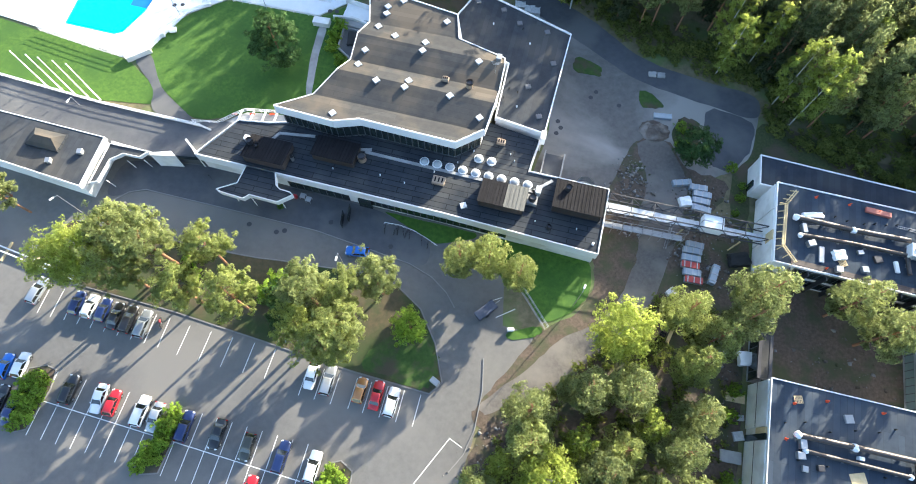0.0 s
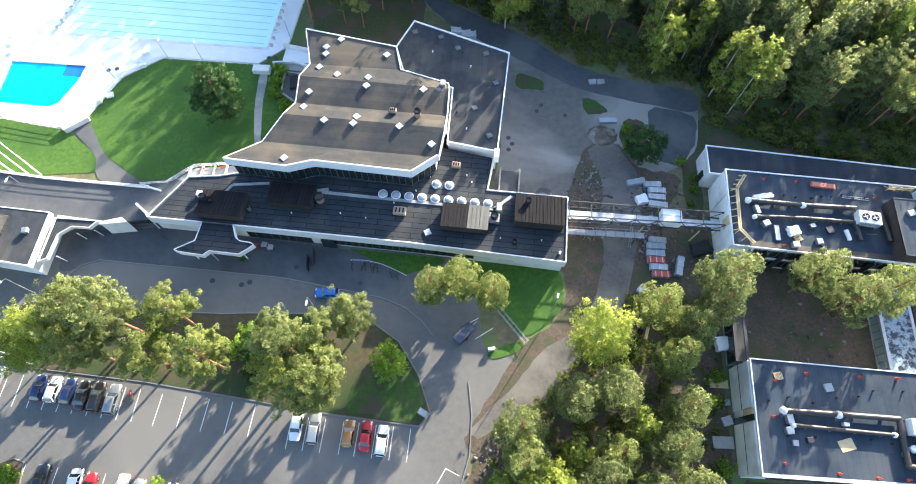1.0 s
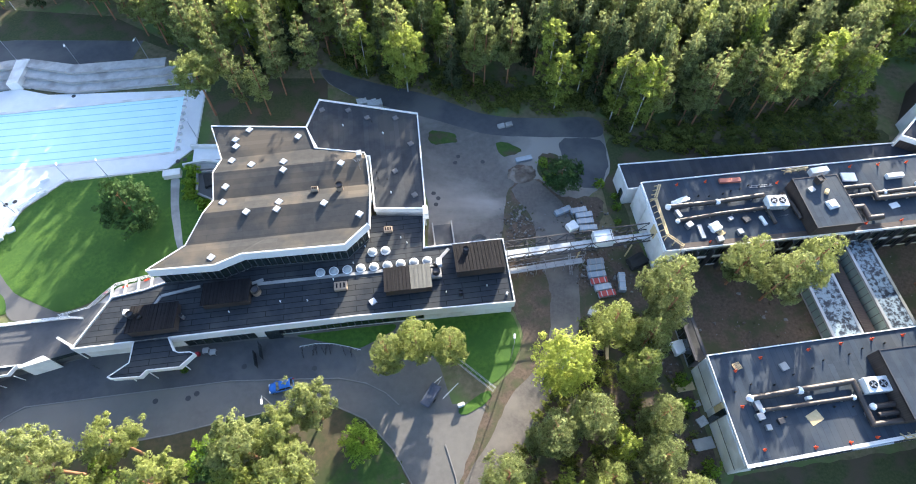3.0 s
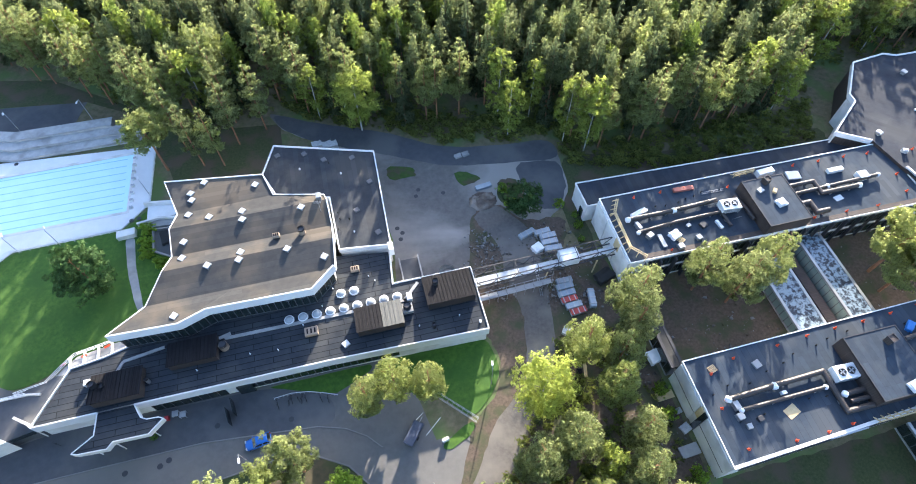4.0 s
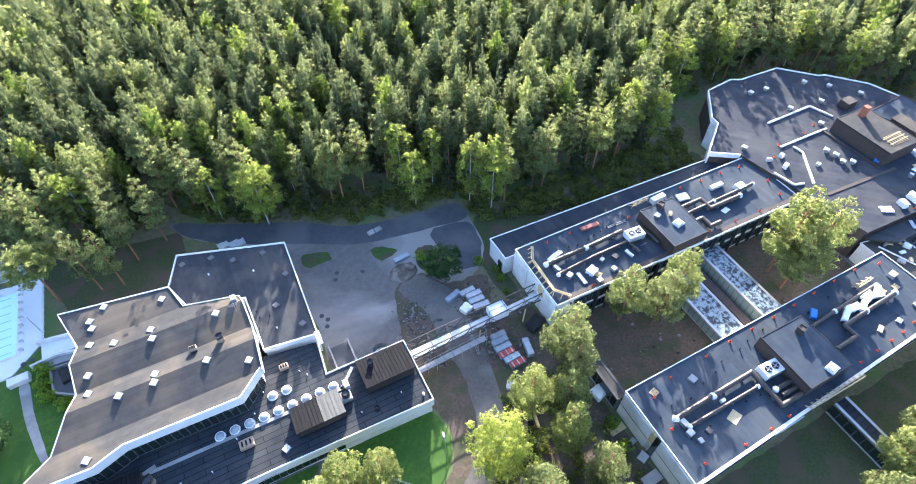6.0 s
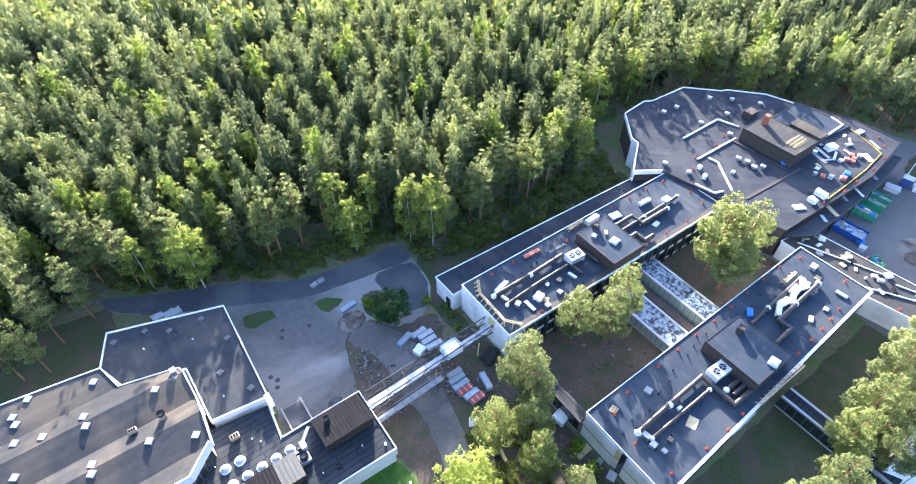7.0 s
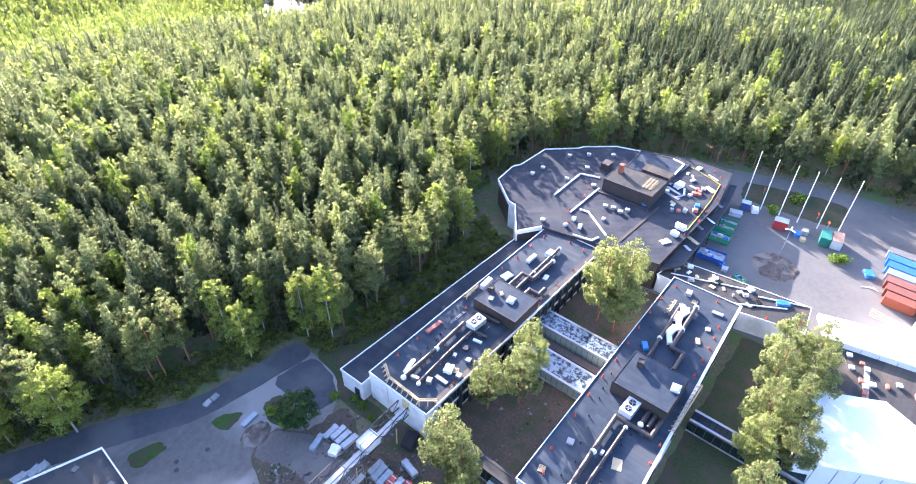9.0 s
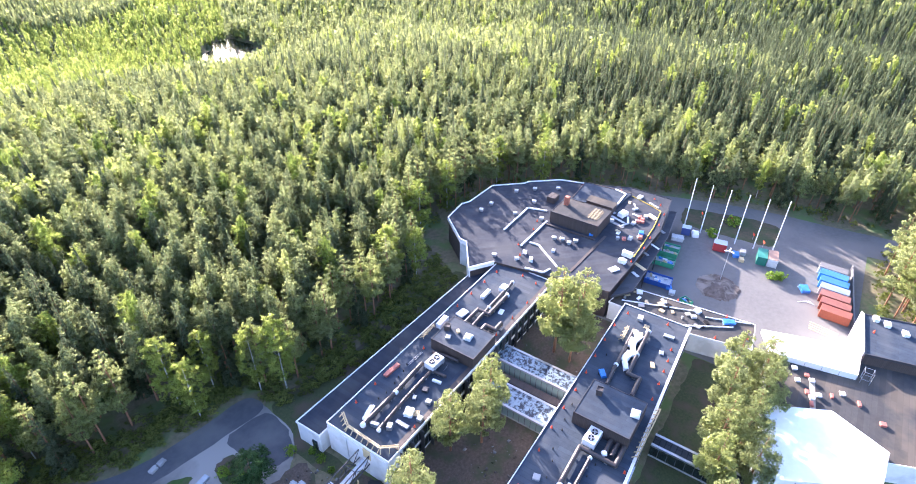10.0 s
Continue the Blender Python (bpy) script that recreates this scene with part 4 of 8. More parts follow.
def scatter(step, r0, r1, seed):
    r = np.random.RandomState(seed)
    n = int(2 * r1 / step)
    gx, gy = np.meshgrid(np.arange(n) * step - r1, np.arange(n) * step - r1)
    x = (gx + r.rand(*gx.shape) * step * 0.85).ravel()
    y = (gy + r.rand(*gy.shape) * step * 0.85).ravel()
    d = np.hypot(x, y)
    a = np.degrees(np.arctan2(x, y))
    keep = (d >= r0) & (d < r1) & (a > (-62 if r1 <= 180 else -26)) & (a < 112)
    px, py = x - POND[0], y - POND[1]
    keep &= np.hypot((px * 0.56 + py * 0.83) / 62.0, (px * 0.83 - py * 0.56) / 21.0) > 1
    free = ~inside(x, y, CLEAR)
    for hole in HOLES:
        free |= inside(x, y, hole)
    keep &= free
    return x[keep], y[keep]


def forest(name, step, r0, r1, seed, tufts, size, boughs, trunks, core, wide=1.0, skip=None):
    r = np.random.RandomState(seed)
    x, y = scatter(step, r0, r1, seed)
    if skip is not None:
        k = skip(x, y)
        x, y = x[~k], y[~k]
    kinds = []
    for i in range(5):
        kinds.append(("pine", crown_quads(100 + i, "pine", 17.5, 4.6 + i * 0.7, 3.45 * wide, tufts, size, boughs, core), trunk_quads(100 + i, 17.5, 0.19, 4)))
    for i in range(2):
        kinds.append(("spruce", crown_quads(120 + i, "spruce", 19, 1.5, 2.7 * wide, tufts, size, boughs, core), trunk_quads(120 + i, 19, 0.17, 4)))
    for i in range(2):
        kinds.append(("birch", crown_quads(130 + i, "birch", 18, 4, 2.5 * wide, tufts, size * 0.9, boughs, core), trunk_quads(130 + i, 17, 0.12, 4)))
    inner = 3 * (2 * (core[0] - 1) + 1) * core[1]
    V, Q, I, T, N = [], [], [], [], []
    base = 0
    zs = relief(x, y)
    stand = np.sin(x * 0.021 + 0.4) + np.sin(y * 0.017 - 1.0) + np.sin((x + y) * 0.011)
    broad = (np.hypot(x, y) > 330) & (np.degrees(np.arctan2(x, y)) < 34) & (np.sin(x * 0.019) + np.sin(y * 0.013 + 2.0) > -0.5)   # leafy woods round the pond
    for j in range(len(x)):
        u = r.rand()
        pb = 0.8 if broad[j] else 0.035 + 0.04 * (stand[j] > 0.9)
        ps = 0.14 + 0.22 * (stand[j] < -0.6) + 0.6 * (x[j] > 215 and y[j] < 0.55 * x[j] - 20)
        k = 7 + r.randint(2) if u < pb else (5 + r.randint(2) if u < pb + ps else r.randint(5))
        kind, (cv, cq, cn), (tv, tq) = kinds[k]
        s = (0.83 + 0.28 * r.rand()) * (1.0 + 0.06 * stand[j]) * (0.75 if broad[j] else 1.0)
        a = r.rand() * 6.283
        turn = np.array([[np.cos(a), -np.sin(a), 0], [np.sin(a), np.cos(a), 0], [0, 0, 1]])
        rot = turn * s * np.array([0.85 + 0.3 * r.rand(), 0.85 + 0.3 * r.rand(), 1])[None, :]
        o = np.array([x[j], y[j], zs[j]])
        tint = 0.5 + 0.2 * r.randn()
        V.append(cv @ rot.T + o); Q.append(cq + base); base += len(cv); N.append(cn @ turn.T)
        I.append(np.full(len(cq), {"pine": 0, "spruce": 1, "birch": 2}[kind])); T.append(np.full(len(cv), tint)); T[-1][-inner:] -= 0.28   # shade inside the crown, put into the tint
        if trunks:
            V.append(tv @ rot.T + o); Q.append(tq + base); base += len(tv)
            tn = tv * np.array([1, 1, 0.0])
            N.append(tn @ turn.T / np.maximum(np.linalg.norm(tn, axis=1), 1e-3)[:, None])
            I.append(np.full(len(tq), 4 if kind == "birch" else 3)); T.append(np.full(len(tv), 0.5))
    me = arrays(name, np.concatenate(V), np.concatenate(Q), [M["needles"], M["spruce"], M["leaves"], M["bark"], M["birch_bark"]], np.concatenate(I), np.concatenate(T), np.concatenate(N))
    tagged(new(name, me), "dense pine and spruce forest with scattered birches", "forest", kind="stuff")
    return len(x)


EDGE_X, EDGE_Y = scatter(4.6, 60, 172, 5)
near_clear = np.zeros(len(EDGE_X), bool)
for ang in range(0, 360, 30):
    near_clear |= inside(EDGE_X + 7 * math.cos(radians(ang)), EDGE_Y + 7 * math.sin(radians(ang)), CLEAR)
edge_set = [(float(a), float(b)) for a, b, c in zip(EDGE_X, EDGE_Y, near_clear) if c][:200]
er = random.Random(3)
for x, y in edge_set:
    u = er.random()
    if u < 0.1:
        plant(er.choice(["birch0", "birch1"]), x, y, "bright green birch with a pale trunk at the forest edge", er.uniform(0.85, 1.15), er.uniform(0, 360), "forest edge", "birch_tree", float(relief(x, y)))
    elif u < 0.25:
        plant(er.choice(["spruce0", "spruce1"]), x, y, "dark green conical spruce at the forest edge", er.uniform(0.7, 1.05), er.uniform(0, 360), "forest edge", "spruce_tree", float(relief(x, y)))
    else:
        plant(er.choice(["pine0", "pine1", "pine2", "pine3"]), x, y, "slender forest pine at the forest edge", er.uniform(0.85, 1.1), er.uniform(0, 360), "forest edge", "pine_tree", float(relief(x, y)))
taken = set(edge_set)
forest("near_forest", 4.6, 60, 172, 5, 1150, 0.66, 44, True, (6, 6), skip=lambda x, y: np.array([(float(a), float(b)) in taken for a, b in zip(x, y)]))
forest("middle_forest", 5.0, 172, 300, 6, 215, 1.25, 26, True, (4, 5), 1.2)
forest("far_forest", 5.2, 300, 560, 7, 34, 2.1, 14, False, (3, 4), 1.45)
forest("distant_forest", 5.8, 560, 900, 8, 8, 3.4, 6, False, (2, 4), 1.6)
tagged(new("pond", mesh_of(prism(bmesh.new(), [(POND[0] + 70 * math.cos(a / 9) * 0.56 + (19 + 4 * math.sin(a)) * math.sin(a / 9) * 0.83, POND[1] + 70 * math.cos(a / 9) * 0.83 - (19 + 4 * math.sin(a)) * math.sin(a / 9) * 0.56) for a in range(56)], POND[2] - 2, POND[2]), "pond", M["pond"])), "small forest pond reflecting the sky", "pond", kind="structure")
for x, y, h, k in [(-33.5, 90.5, 18, "pine0"), (-29.3, 89.5, 17, "pine1"), (-26, 95, 19, "pine2"), (-37, 96, 19, "pine3"), (-20, 98, 19, "pine0"), (-41, 91, 16, "park1")]:
    plant(k, x, y, "slender forest pine behind the hall", h / (16.0 if k[:4] == "park" else 20.0), group="pines behind the hall", name="pine_tree")


for x, y, k, sc in ((0.7, 92.6, "birch2", 0.98), (31.4, 82.4, "birch0", 0.95), (-8.0, 98.5, "birch1", 0.9)):
    plant(k, x, y, "bright green birch with a pale trunk beside the yard road", sc, 40.0, "roadside birches", "birch_tree")


def undergrowth():
    r = np.random.RandomState(77)
    x, y = scatter(2.6, 60, 190, 78)
    k = np.zeros(len(x), bool)
    for ang in range(0, 360, 45):
        k |= inside(x + 9 * math.cos(radians(ang)), y + 9 * math.sin(radians(ang)), CLEAR)
    x, y = x[k], y[k]
    sx, sy = r.uniform(4, 40, 700), r.uniform(-14, 36, 700)   # thicket under the pines by the site road
    k = inside(sx, sy, [(5, 12), (12, 16), (20, 25), (27, 36), (39, 38), (39, -14), (4, -14)]) & (np.hypot(sx - 9.5, sy - 6) > 2.5)
    x, y = np.concatenate([x, sx[k]]), np.concatenate([y, sy[k]])
    vx, vy = r.uniform(-18, 106, 5200), r.uniform(60, 108, 5200)   # scrub along the yard road and behind the wing
    k = inside(vx, vy, [(-16, 104), (-9, 98), (5, 92), (17.5, 84.5), (29.5, 82), (41.5, 81.5), (42, 72), (60, 67), (80, 65.5), (97, 66.5), (104, 82), (100, 77), (60, 75), (46, 79), (44, 86), (26, 91), (-2, 100), (-12, 108)])
    x, y = np.concatenate([x, vx[k]]), np.concatenate([y, vy[k]])
    cv, cq, cn = crown_quads(300, "birch", 1.7, 0.1, 1.2, 52, 0.6, 9)
    V, Q, T, N = [], [], [], []
    base = 0
    for a, b in zip(x, y):
        N.append(cn)
        s = 0.4 + 0.9 * r.rand() ** 2
        V.append(cv * s + (a, b, relief(a, b))); Q.append(cq + base); base += len(cv); T.append(np.full(len(cv), 0.15 + 0.7 * r.rand()))
    tagged(new("undergrowth", arrays("undergrowth", np.concatenate(V), np.concatenate(Q), [M["scrub"]], tint=np.concatenate(T), normals=np.concatenate(N))), "low green bushes and saplings along the forest edge", "undergrowth", kind="stuff")


undergrowth()


# ---- main building: canopies, ramp, roof gear ----
def one(name, bm, mat, at, label, category, group="", turn=0.0):
    """A thing that is one mesh."""
    ob = new(name, mesh_of(bm, name, mat))
    ob.matrix_basis = pose(*at, 0, 0, turn)
    return tagged(ob, label, category, group)


canopy = thing("entrance_canopy", (0, 0, 0), "flat entrance canopy with a jagged white edge and dark felt top", "canopy")
CAN = [(-47.9, 38.35), (-48.1, 34.8), (-51.1, 32.8), (-50.2, 32.5), (-46.0, 32.3), (-45.2, 33.2), (-40.1, 33.1), (-38.0, 35.0), (-38.7, 35.4), (-40.5, 35.5), (-41.4, 36.0), (-42.5, 38.35)]
part("roof", prism(bmesh.new(), offset_poly(CAN, 0.06), 4.5, ZA + 0.03), M["felt_a"], canopy)
part("edge", edge_band([(x, y, ZA) for x, y in CAN], 0.14, 0.95, 0.18), M["white_metal"], canopy, "white metal edge")
for x, y in ((-49.0, 33.4), (-45.5, 33.4), (-40.4, 34.2), (-47.4, 36.5)):
    part("post", tube(bmesh.new(), (x, y, 0), (x, y, 4.6), 0.09), M["white_metal"], canopy)
canopy2 = thing("side_canopy", (0, 0, 0), "crooked flat canopy with a white edge by the side building", "canopy")
CAN2 = [(-73.9, 36.9), (-66.4, 37.1), (-67.4, 35.6), (-70.5, 35.5), (-72.3, 33.8), (-72.4, 29.3), (-73.7, 28.6)]
part("roof", prism(bmesh.new(), offset_poly(CAN2, 0.08), 3.6, 3.8), M["felt_b"], canopy2)
part("edge", ring(bmesh.new(), CAN2, 0.12, 3.2, 4.0), M["white_metal"], canopy2)
for x, y in ((-71.8, 30.5), (-70.0, 35.0), (-67.2, 35.9)):
    part("post", tube(bmesh.new(), (x, y, 0), (x + 0.6, y - 0.5, 3.6), 0.08), M["white_metal"], canopy2)

# raised approach ramp with its walls and railings
ramp = thing("approach_ramp", (0, 0, 0), "raised asphalt approach deck with white walls and railing", "ramp")
RAMP = [(-150, 39.0), (-74.2, 37.6), (-66.0, 37.3), (-59.8, 38.6), (-57.4, 38.4), (-52.6, 46.9), (-56.0, 47.2), (-62.3, 45.4), (-80, 45.0), (-105, 46.2), (-150, 49)]
part("deck", prism(bmesh.new(), RAMP, 0, 2.6), M["asphalt_dark"], ramp)
part("end_wall", prism(bmesh.new(), [(-66.2, 36.9), (-62.6, 38.2), (-61.4, 37.4), (-65.8, 36.5)], 0, 3.9), M["white_wall"], ramp)
part("splayed_wall", edge_band([(-60.6, 40.8, 3.0), (-58.2, 39.1, 3.0), (-57.6, 38.4, 3.0)], 0.35, 3.0, 1.6), M["white_wall"], ramp)
part("parapet_wall", edge_band([(-74.2, 37.5, 2.6), (-66.2, 37.2, 2.6)], 0.3, 0.6, 0.8), M["white_wall"], ramp)
part("balustrade", edge_band([(-61.4, 37.6, 2.6), (-57.6, 38.3, 2.6)], 0.06, 0, 1.0), M["window"], ramp)


def railing(pts, parent, z, posts=2.0, h=1.0, mat=None, thick=0.05, name="railing"):
    bm = bmesh.new()
    for a, b in zip(pts, pts[1:]):
        a3, b3 = Vector((*a, z)), Vector((*b, z))
        n = max(1, int((b3 - a3).length / posts))
        for k in range(n + 1):
            p = a3.lerp(b3, k / n)
            bar(bm, p, p + Vector((0, 0, h)), thick)
        for dz in (h, h * 0.66, h * 0.33):
            bar(bm, a3 + Vector((0, 0, dz)), b3 + Vector((0, 0, dz)), thick)
    return part(name, bm, mat or M["white_metal"], parent)


railing([(-150, 48.8), (-105, 46.0), (-80, 44.8), (-60.2, 44.9)], ramp, 2.6, 1.5, 1.1, None, 0.09)
part("kerb_wall", edge_band([(-150, 49.0, 2.6), (-105, 46.2, 2.6), (-80, 45.0, 2.6), (-60.2, 45.0, 2.6), (-58.2, 44.6, 2.6)], 0.3, 1.5, 0.35), M["white_wall"], ramp)
railing([(-62.3, 45.6), (-57.6, 46.4), (-55.4, 48.8), (-53.6, 50.4), (-47.0, 51.6)], ramp, 2.2, 1.2, 1.0, None, 0.07)
terrace = thing("terrace_stairs", (0, 0, 0), "white framed outdoor stairs with paved landings beside the lawn", "stairs")
part("landing", prism(bmesh.new(), [(-57.4, 46.5), (-52.6, 47.0), (-47.4, 47.9), (-44.6, 49.0), (-46.6, 51.4), (-53.6, 50.2), (-55.4, 48.6)], 0, 2.2), M["concrete"], terrace)
for i in range(4):
    x = -54.5 + i * 2.2
    part("frame_bar", box(bmesh.new(), x - 0.15, 47.4 + i * 0.15, 2.2, x + 0.15, 50.4 + i * 0.3, 2.5), M["white_metal"], terrace)
for i, x in enumerate((-55.6, -52.4, -48.8)):
    one("flower_box", soft(boxed(-0.45, -0.14, 0, 0.45, 0.14, 0.3), 0.04), M["orange"], (x, 49.2 + i * 0.85, 2.2), "flower box with red flowers by the stairs", "planter", "flower boxes", 20)


# brown metal plant housings on the wing roof
def housing(x0, y0, x1, y1, zn, zs, label, split=None):
    t = thing("roof_housing", (0, 0, 0), label, "roof housing", "brown roof housings")
    part("body", prism(bmesh.new(), [(x0, y0), (x1, y0), (x1, y1), (x0, y1)], ZA, 6, [zs - 0.08, zs - 0.08, zn - 0.08, zn - 0.08]), M["brown_wall"], t)
    xs = [x0 - 0.15, x1 + 0.15] if split is None else [x0 - 0.15, split, x1 + 0.15]
    for i in range(len(xs) - 1):
        n = max(2, int((xs[i + 1] - xs[i]) / 0.6))
        w = (xs[i + 1] - xs[i]) / n
        pr = [(y0 - 0.25, zs + 0.02), (y1 + 0.2, zn - 0.06)]
        for k in range(n):
            xa, xb = xs[i] + k * w, xs[i] + (k + 1) * w
            bm = bmesh.new()
            prof = [(xa, 0), (xa, 0.14), (xa + 0.05, 0.14), (xa + 0.05, 0.07), (xb, 0.07), (xb, 0)]
            ends = [[bm.verts.new((x, y, z + dz)) for x, dz in prof] for y, z in pr]
            bm.faces.new(ends[0]), bm.faces.new(ends[1][::-1])
            for q in range(6):
                bm.faces.new((ends[0][q], ends[1][q], ends[1][(q + 1) % 6], ends[0][(q + 1) % 6]))
            bmesh.ops.recalc_face_normals(bm, faces=list(bm.faces))
            part("roof_sheet", bm, M["concrete_green"] if i else M["brown_metal"], t)
    return t


M["concrete_green"] = seamed("faded grey-green sheet metal", (0.075, 0.078, 0.07), (0.10, 0.10, 0.09), 0.55, 30.0, 0.6, 0.5, 90)
housing(-48.4, 39.2, -41.0, 43.8, 6.3, 6.9, "brown seamed metal roof housing on the wing")
housing(-37.0, 42.6, -29.5, 46.6, 6.2, 6.7, "brown seamed metal roof housing on the wing")
housing(-6.9, 41.2, 0.8, 45.6, 6.2, 6.8, "brown roof housing with one grey-green half", -2.6)
housing(5.4, 43.2, 13.6, 48.7, 6.3, 7.1, "brown seamed metal roof housing at the wing's end")


def chimney(x, y, z, r, h, mat, cap=True, name="roof_vent", label="round roof vent with a dark cap", plinth=0.0):
    t = thing(name, (x, y, z), label, "roof vent", "round roof vents")
    if plinth:
        part("plinth", soft(boxed(-plinth, -plinth, 0, plinth, plinth, h * 0.5)), M["concrete"], t)
    part("pipe", tube(bmesh.new(), (0, 0, 0), (0, 0, h), r, r, 16), mat, t)
    if cap:
        bm = bmesh.new()
        tube(bm, (0, 0, h), (0, 0, h + 0.25), r * 1.12, r * 1.12, 16, False)
        tube(bm, (0, 0, h + 0.25), (0, 0, h), r * 0.85, r * 0.85, 16, False)
        tube(bm, (0, 0, h + 0.02), (0, 0, h + 0.05), r * 0.8, r * 0.8, 16)
        part("cap", bm, M["dark_steel"], t)
    return t


M["tan"] = plain("tan painted metal", (0.33, 0.25, 0.18), 0.6)
chimney(-47.9, 42.0, 6.4, 0.55, 1.0, M["dark_steel"])
chimney(-46.6, 41.6, 6.5, 0.35, 0.5, M["brown_metal"])
chimney(-28.6, 44.6, ZA, 0.75, 1.3, M["tan"], label="tan round roof vent with a dark rim")
chimney(1.9, 44.2, ZA, 0.65, 1.5, M["dark_steel"], plinth=0.9)
chimney(7.4, 47.0, 6.5, 0.5, 0.9, M["dark_steel"])
chimney(-40.4, 41.5, ZA, 0.3, 1.2, M["steel"], label="small steel roof vent")
chimney(5.6, 39.9, ZA, 0.35, 0.8, M["dark_steel"], label="small dark roof vent")
chimney(13.3, 38.9, ZA, 0.2, 0.7, M["white_metal"], False, label="small white roof vent")


def crate(x, y, z, sx, sy, sz, mat, name, label, category, turn=0.0, group=""):
    return one(name, soft(boxed(-sx / 2, -sy / 2, 0, sx / 2, sy / 2, sz), 0.04), mat, (x, y, z), label, category, group, turn)


def hatch(x, y, z, s, label="tan metal roof hood on a dark foot"):
    t = thing("roof_hood", (x, y, z), label, "roof hood", "tan roof hoods")
    part("foot", boxed(-s * 0.45, -s * 0.3, 0, s * 0.45, s * 0.3, 0.3), M["dark_steel"], t)
    part("hood", soft(boxed(-s / 2, -s * 0.35, 0.3, s / 2, s * 0.35, 1.0), 0.08), M["tan"], t)
    for i in (-1, 0, 1):
        part("louvre", boxed(s * 0.28 * i - 0.12, -s * 0.2, 1.0, s * 0.28 * i + 0.12, s * 0.2, 1.06), M["brown_metal"], t)


hatch(-14.4, 43.7, ZA, 2.2)
hatch(-5.7, 53.9, ZA, 1.5)
hatch(-17.69, 60.88, 9.7, 1.2)
chimney(-13.29, 60.69, 9.7, 0.6, 1.3, M["tan"], label="tan round roof vent on the folded roof")
crate(-49.6, 43.4, ZA, 0.9, 0.9, 1.0, M["white_metal"], "roof_box", "white box on the roof edge", "box")
crate(2.6, 46.2, ZA, 0.9, 1.4, 1.0, M["white_metal"], "roof_box", "white ventilation box on the wing", "box")
bm = bmesh.new()
bar(bm, (-44.6, 46.0, ZA + 0.1), (-38.2, 47.0, ZA + 0.1), 0.5, 0.2)
bar(bm, (-44.6, 46.0, ZA + 0.1), (-45.6, 44.2, ZA + 0.1), 0.5, 0.2)
one("duct_cover", bm, M["concrete"], (0, 0, 0), "low light grey duct cover on the roof", "duct cover", "duct covers")
bm = bmesh.new()
for a, b in (((-29.5, 46.4), (-27.6, 46.9)), ((-28.6, 46.2), (-8.6, 46.0)), ((-8.6, 46.0), (2.0, 46.0)), ((1.6, 45.9), (4.6, 48.9))):
    bar(bm, (*a, ZA + 0.1), (*b, ZA + 0.1), 0.55, 0.2)
one("duct_cover", bm, M["concrete"], (0, 0, 0), "low light grey duct cover across the roof", "duct cover", "duct covers")


# domed rooflights
def dome_meshes():
    bm = bmesh.new()
    tube(bm, (0, 0, 0), (0, 0, 0.32), 0.86, 0.82, 24)
    rim = mesh_of(bm, "rim", M["white_metal"])
    bm = bmesh.new()
    bmesh.ops.create_uvsphere(bm, u_segments=24, v_segments=10, radius=0.68)
    bmesh.ops.delete(bm, geom=[v for v in bm.verts if v.co.z < -0.02], context="VERTS")
    bmesh.ops.scale(bm, vec=(1, 1, 0.55), verts=bm.verts)
    bmesh.ops.translate(bm, vec=(0, 0, 0.3), verts=bm.verts)
    for f in bm.faces:
        f.smooth = True
    g = bpy.data.materials.new("milky acrylic dome")
    n, l, p = nodes_of(g)
    p.inputs["Base Color"].default_value, p.inputs["Roughness"].default_value = (0.36, 0.39, 0.40, 1), 0.12
    return rim, mesh_of(bm, "dome", g)


RIM, DOME = dome_meshes()
for i in range(9):
    t = thing("domed_rooflight", (-17.9 + i * 2.31, 46.95, ZA), "round white rooflight with a milky dome", "rooflight", "domed rooflights")
    piece("rim", RIM, t), piece("dome", DOME, t)
for x in (-8.8, -6.5):
    t = thing("domed_rooflight", (x, 49.9, ZA), "round white rooflight with a milky dome", "rooflight", "domed rooflights")
    piece("rim", RIM, t), piece("dome", DOME, t)


def hall_z(y):
    ys, zs = [47.9, 52.6, 58.0, 61.4, 66.6, 70.6, 78.2], [10.4, 9.5, 10.5, 9.5, 10.5, 9.6, 9.9]
    return float(np.interp(y, ys, zs))


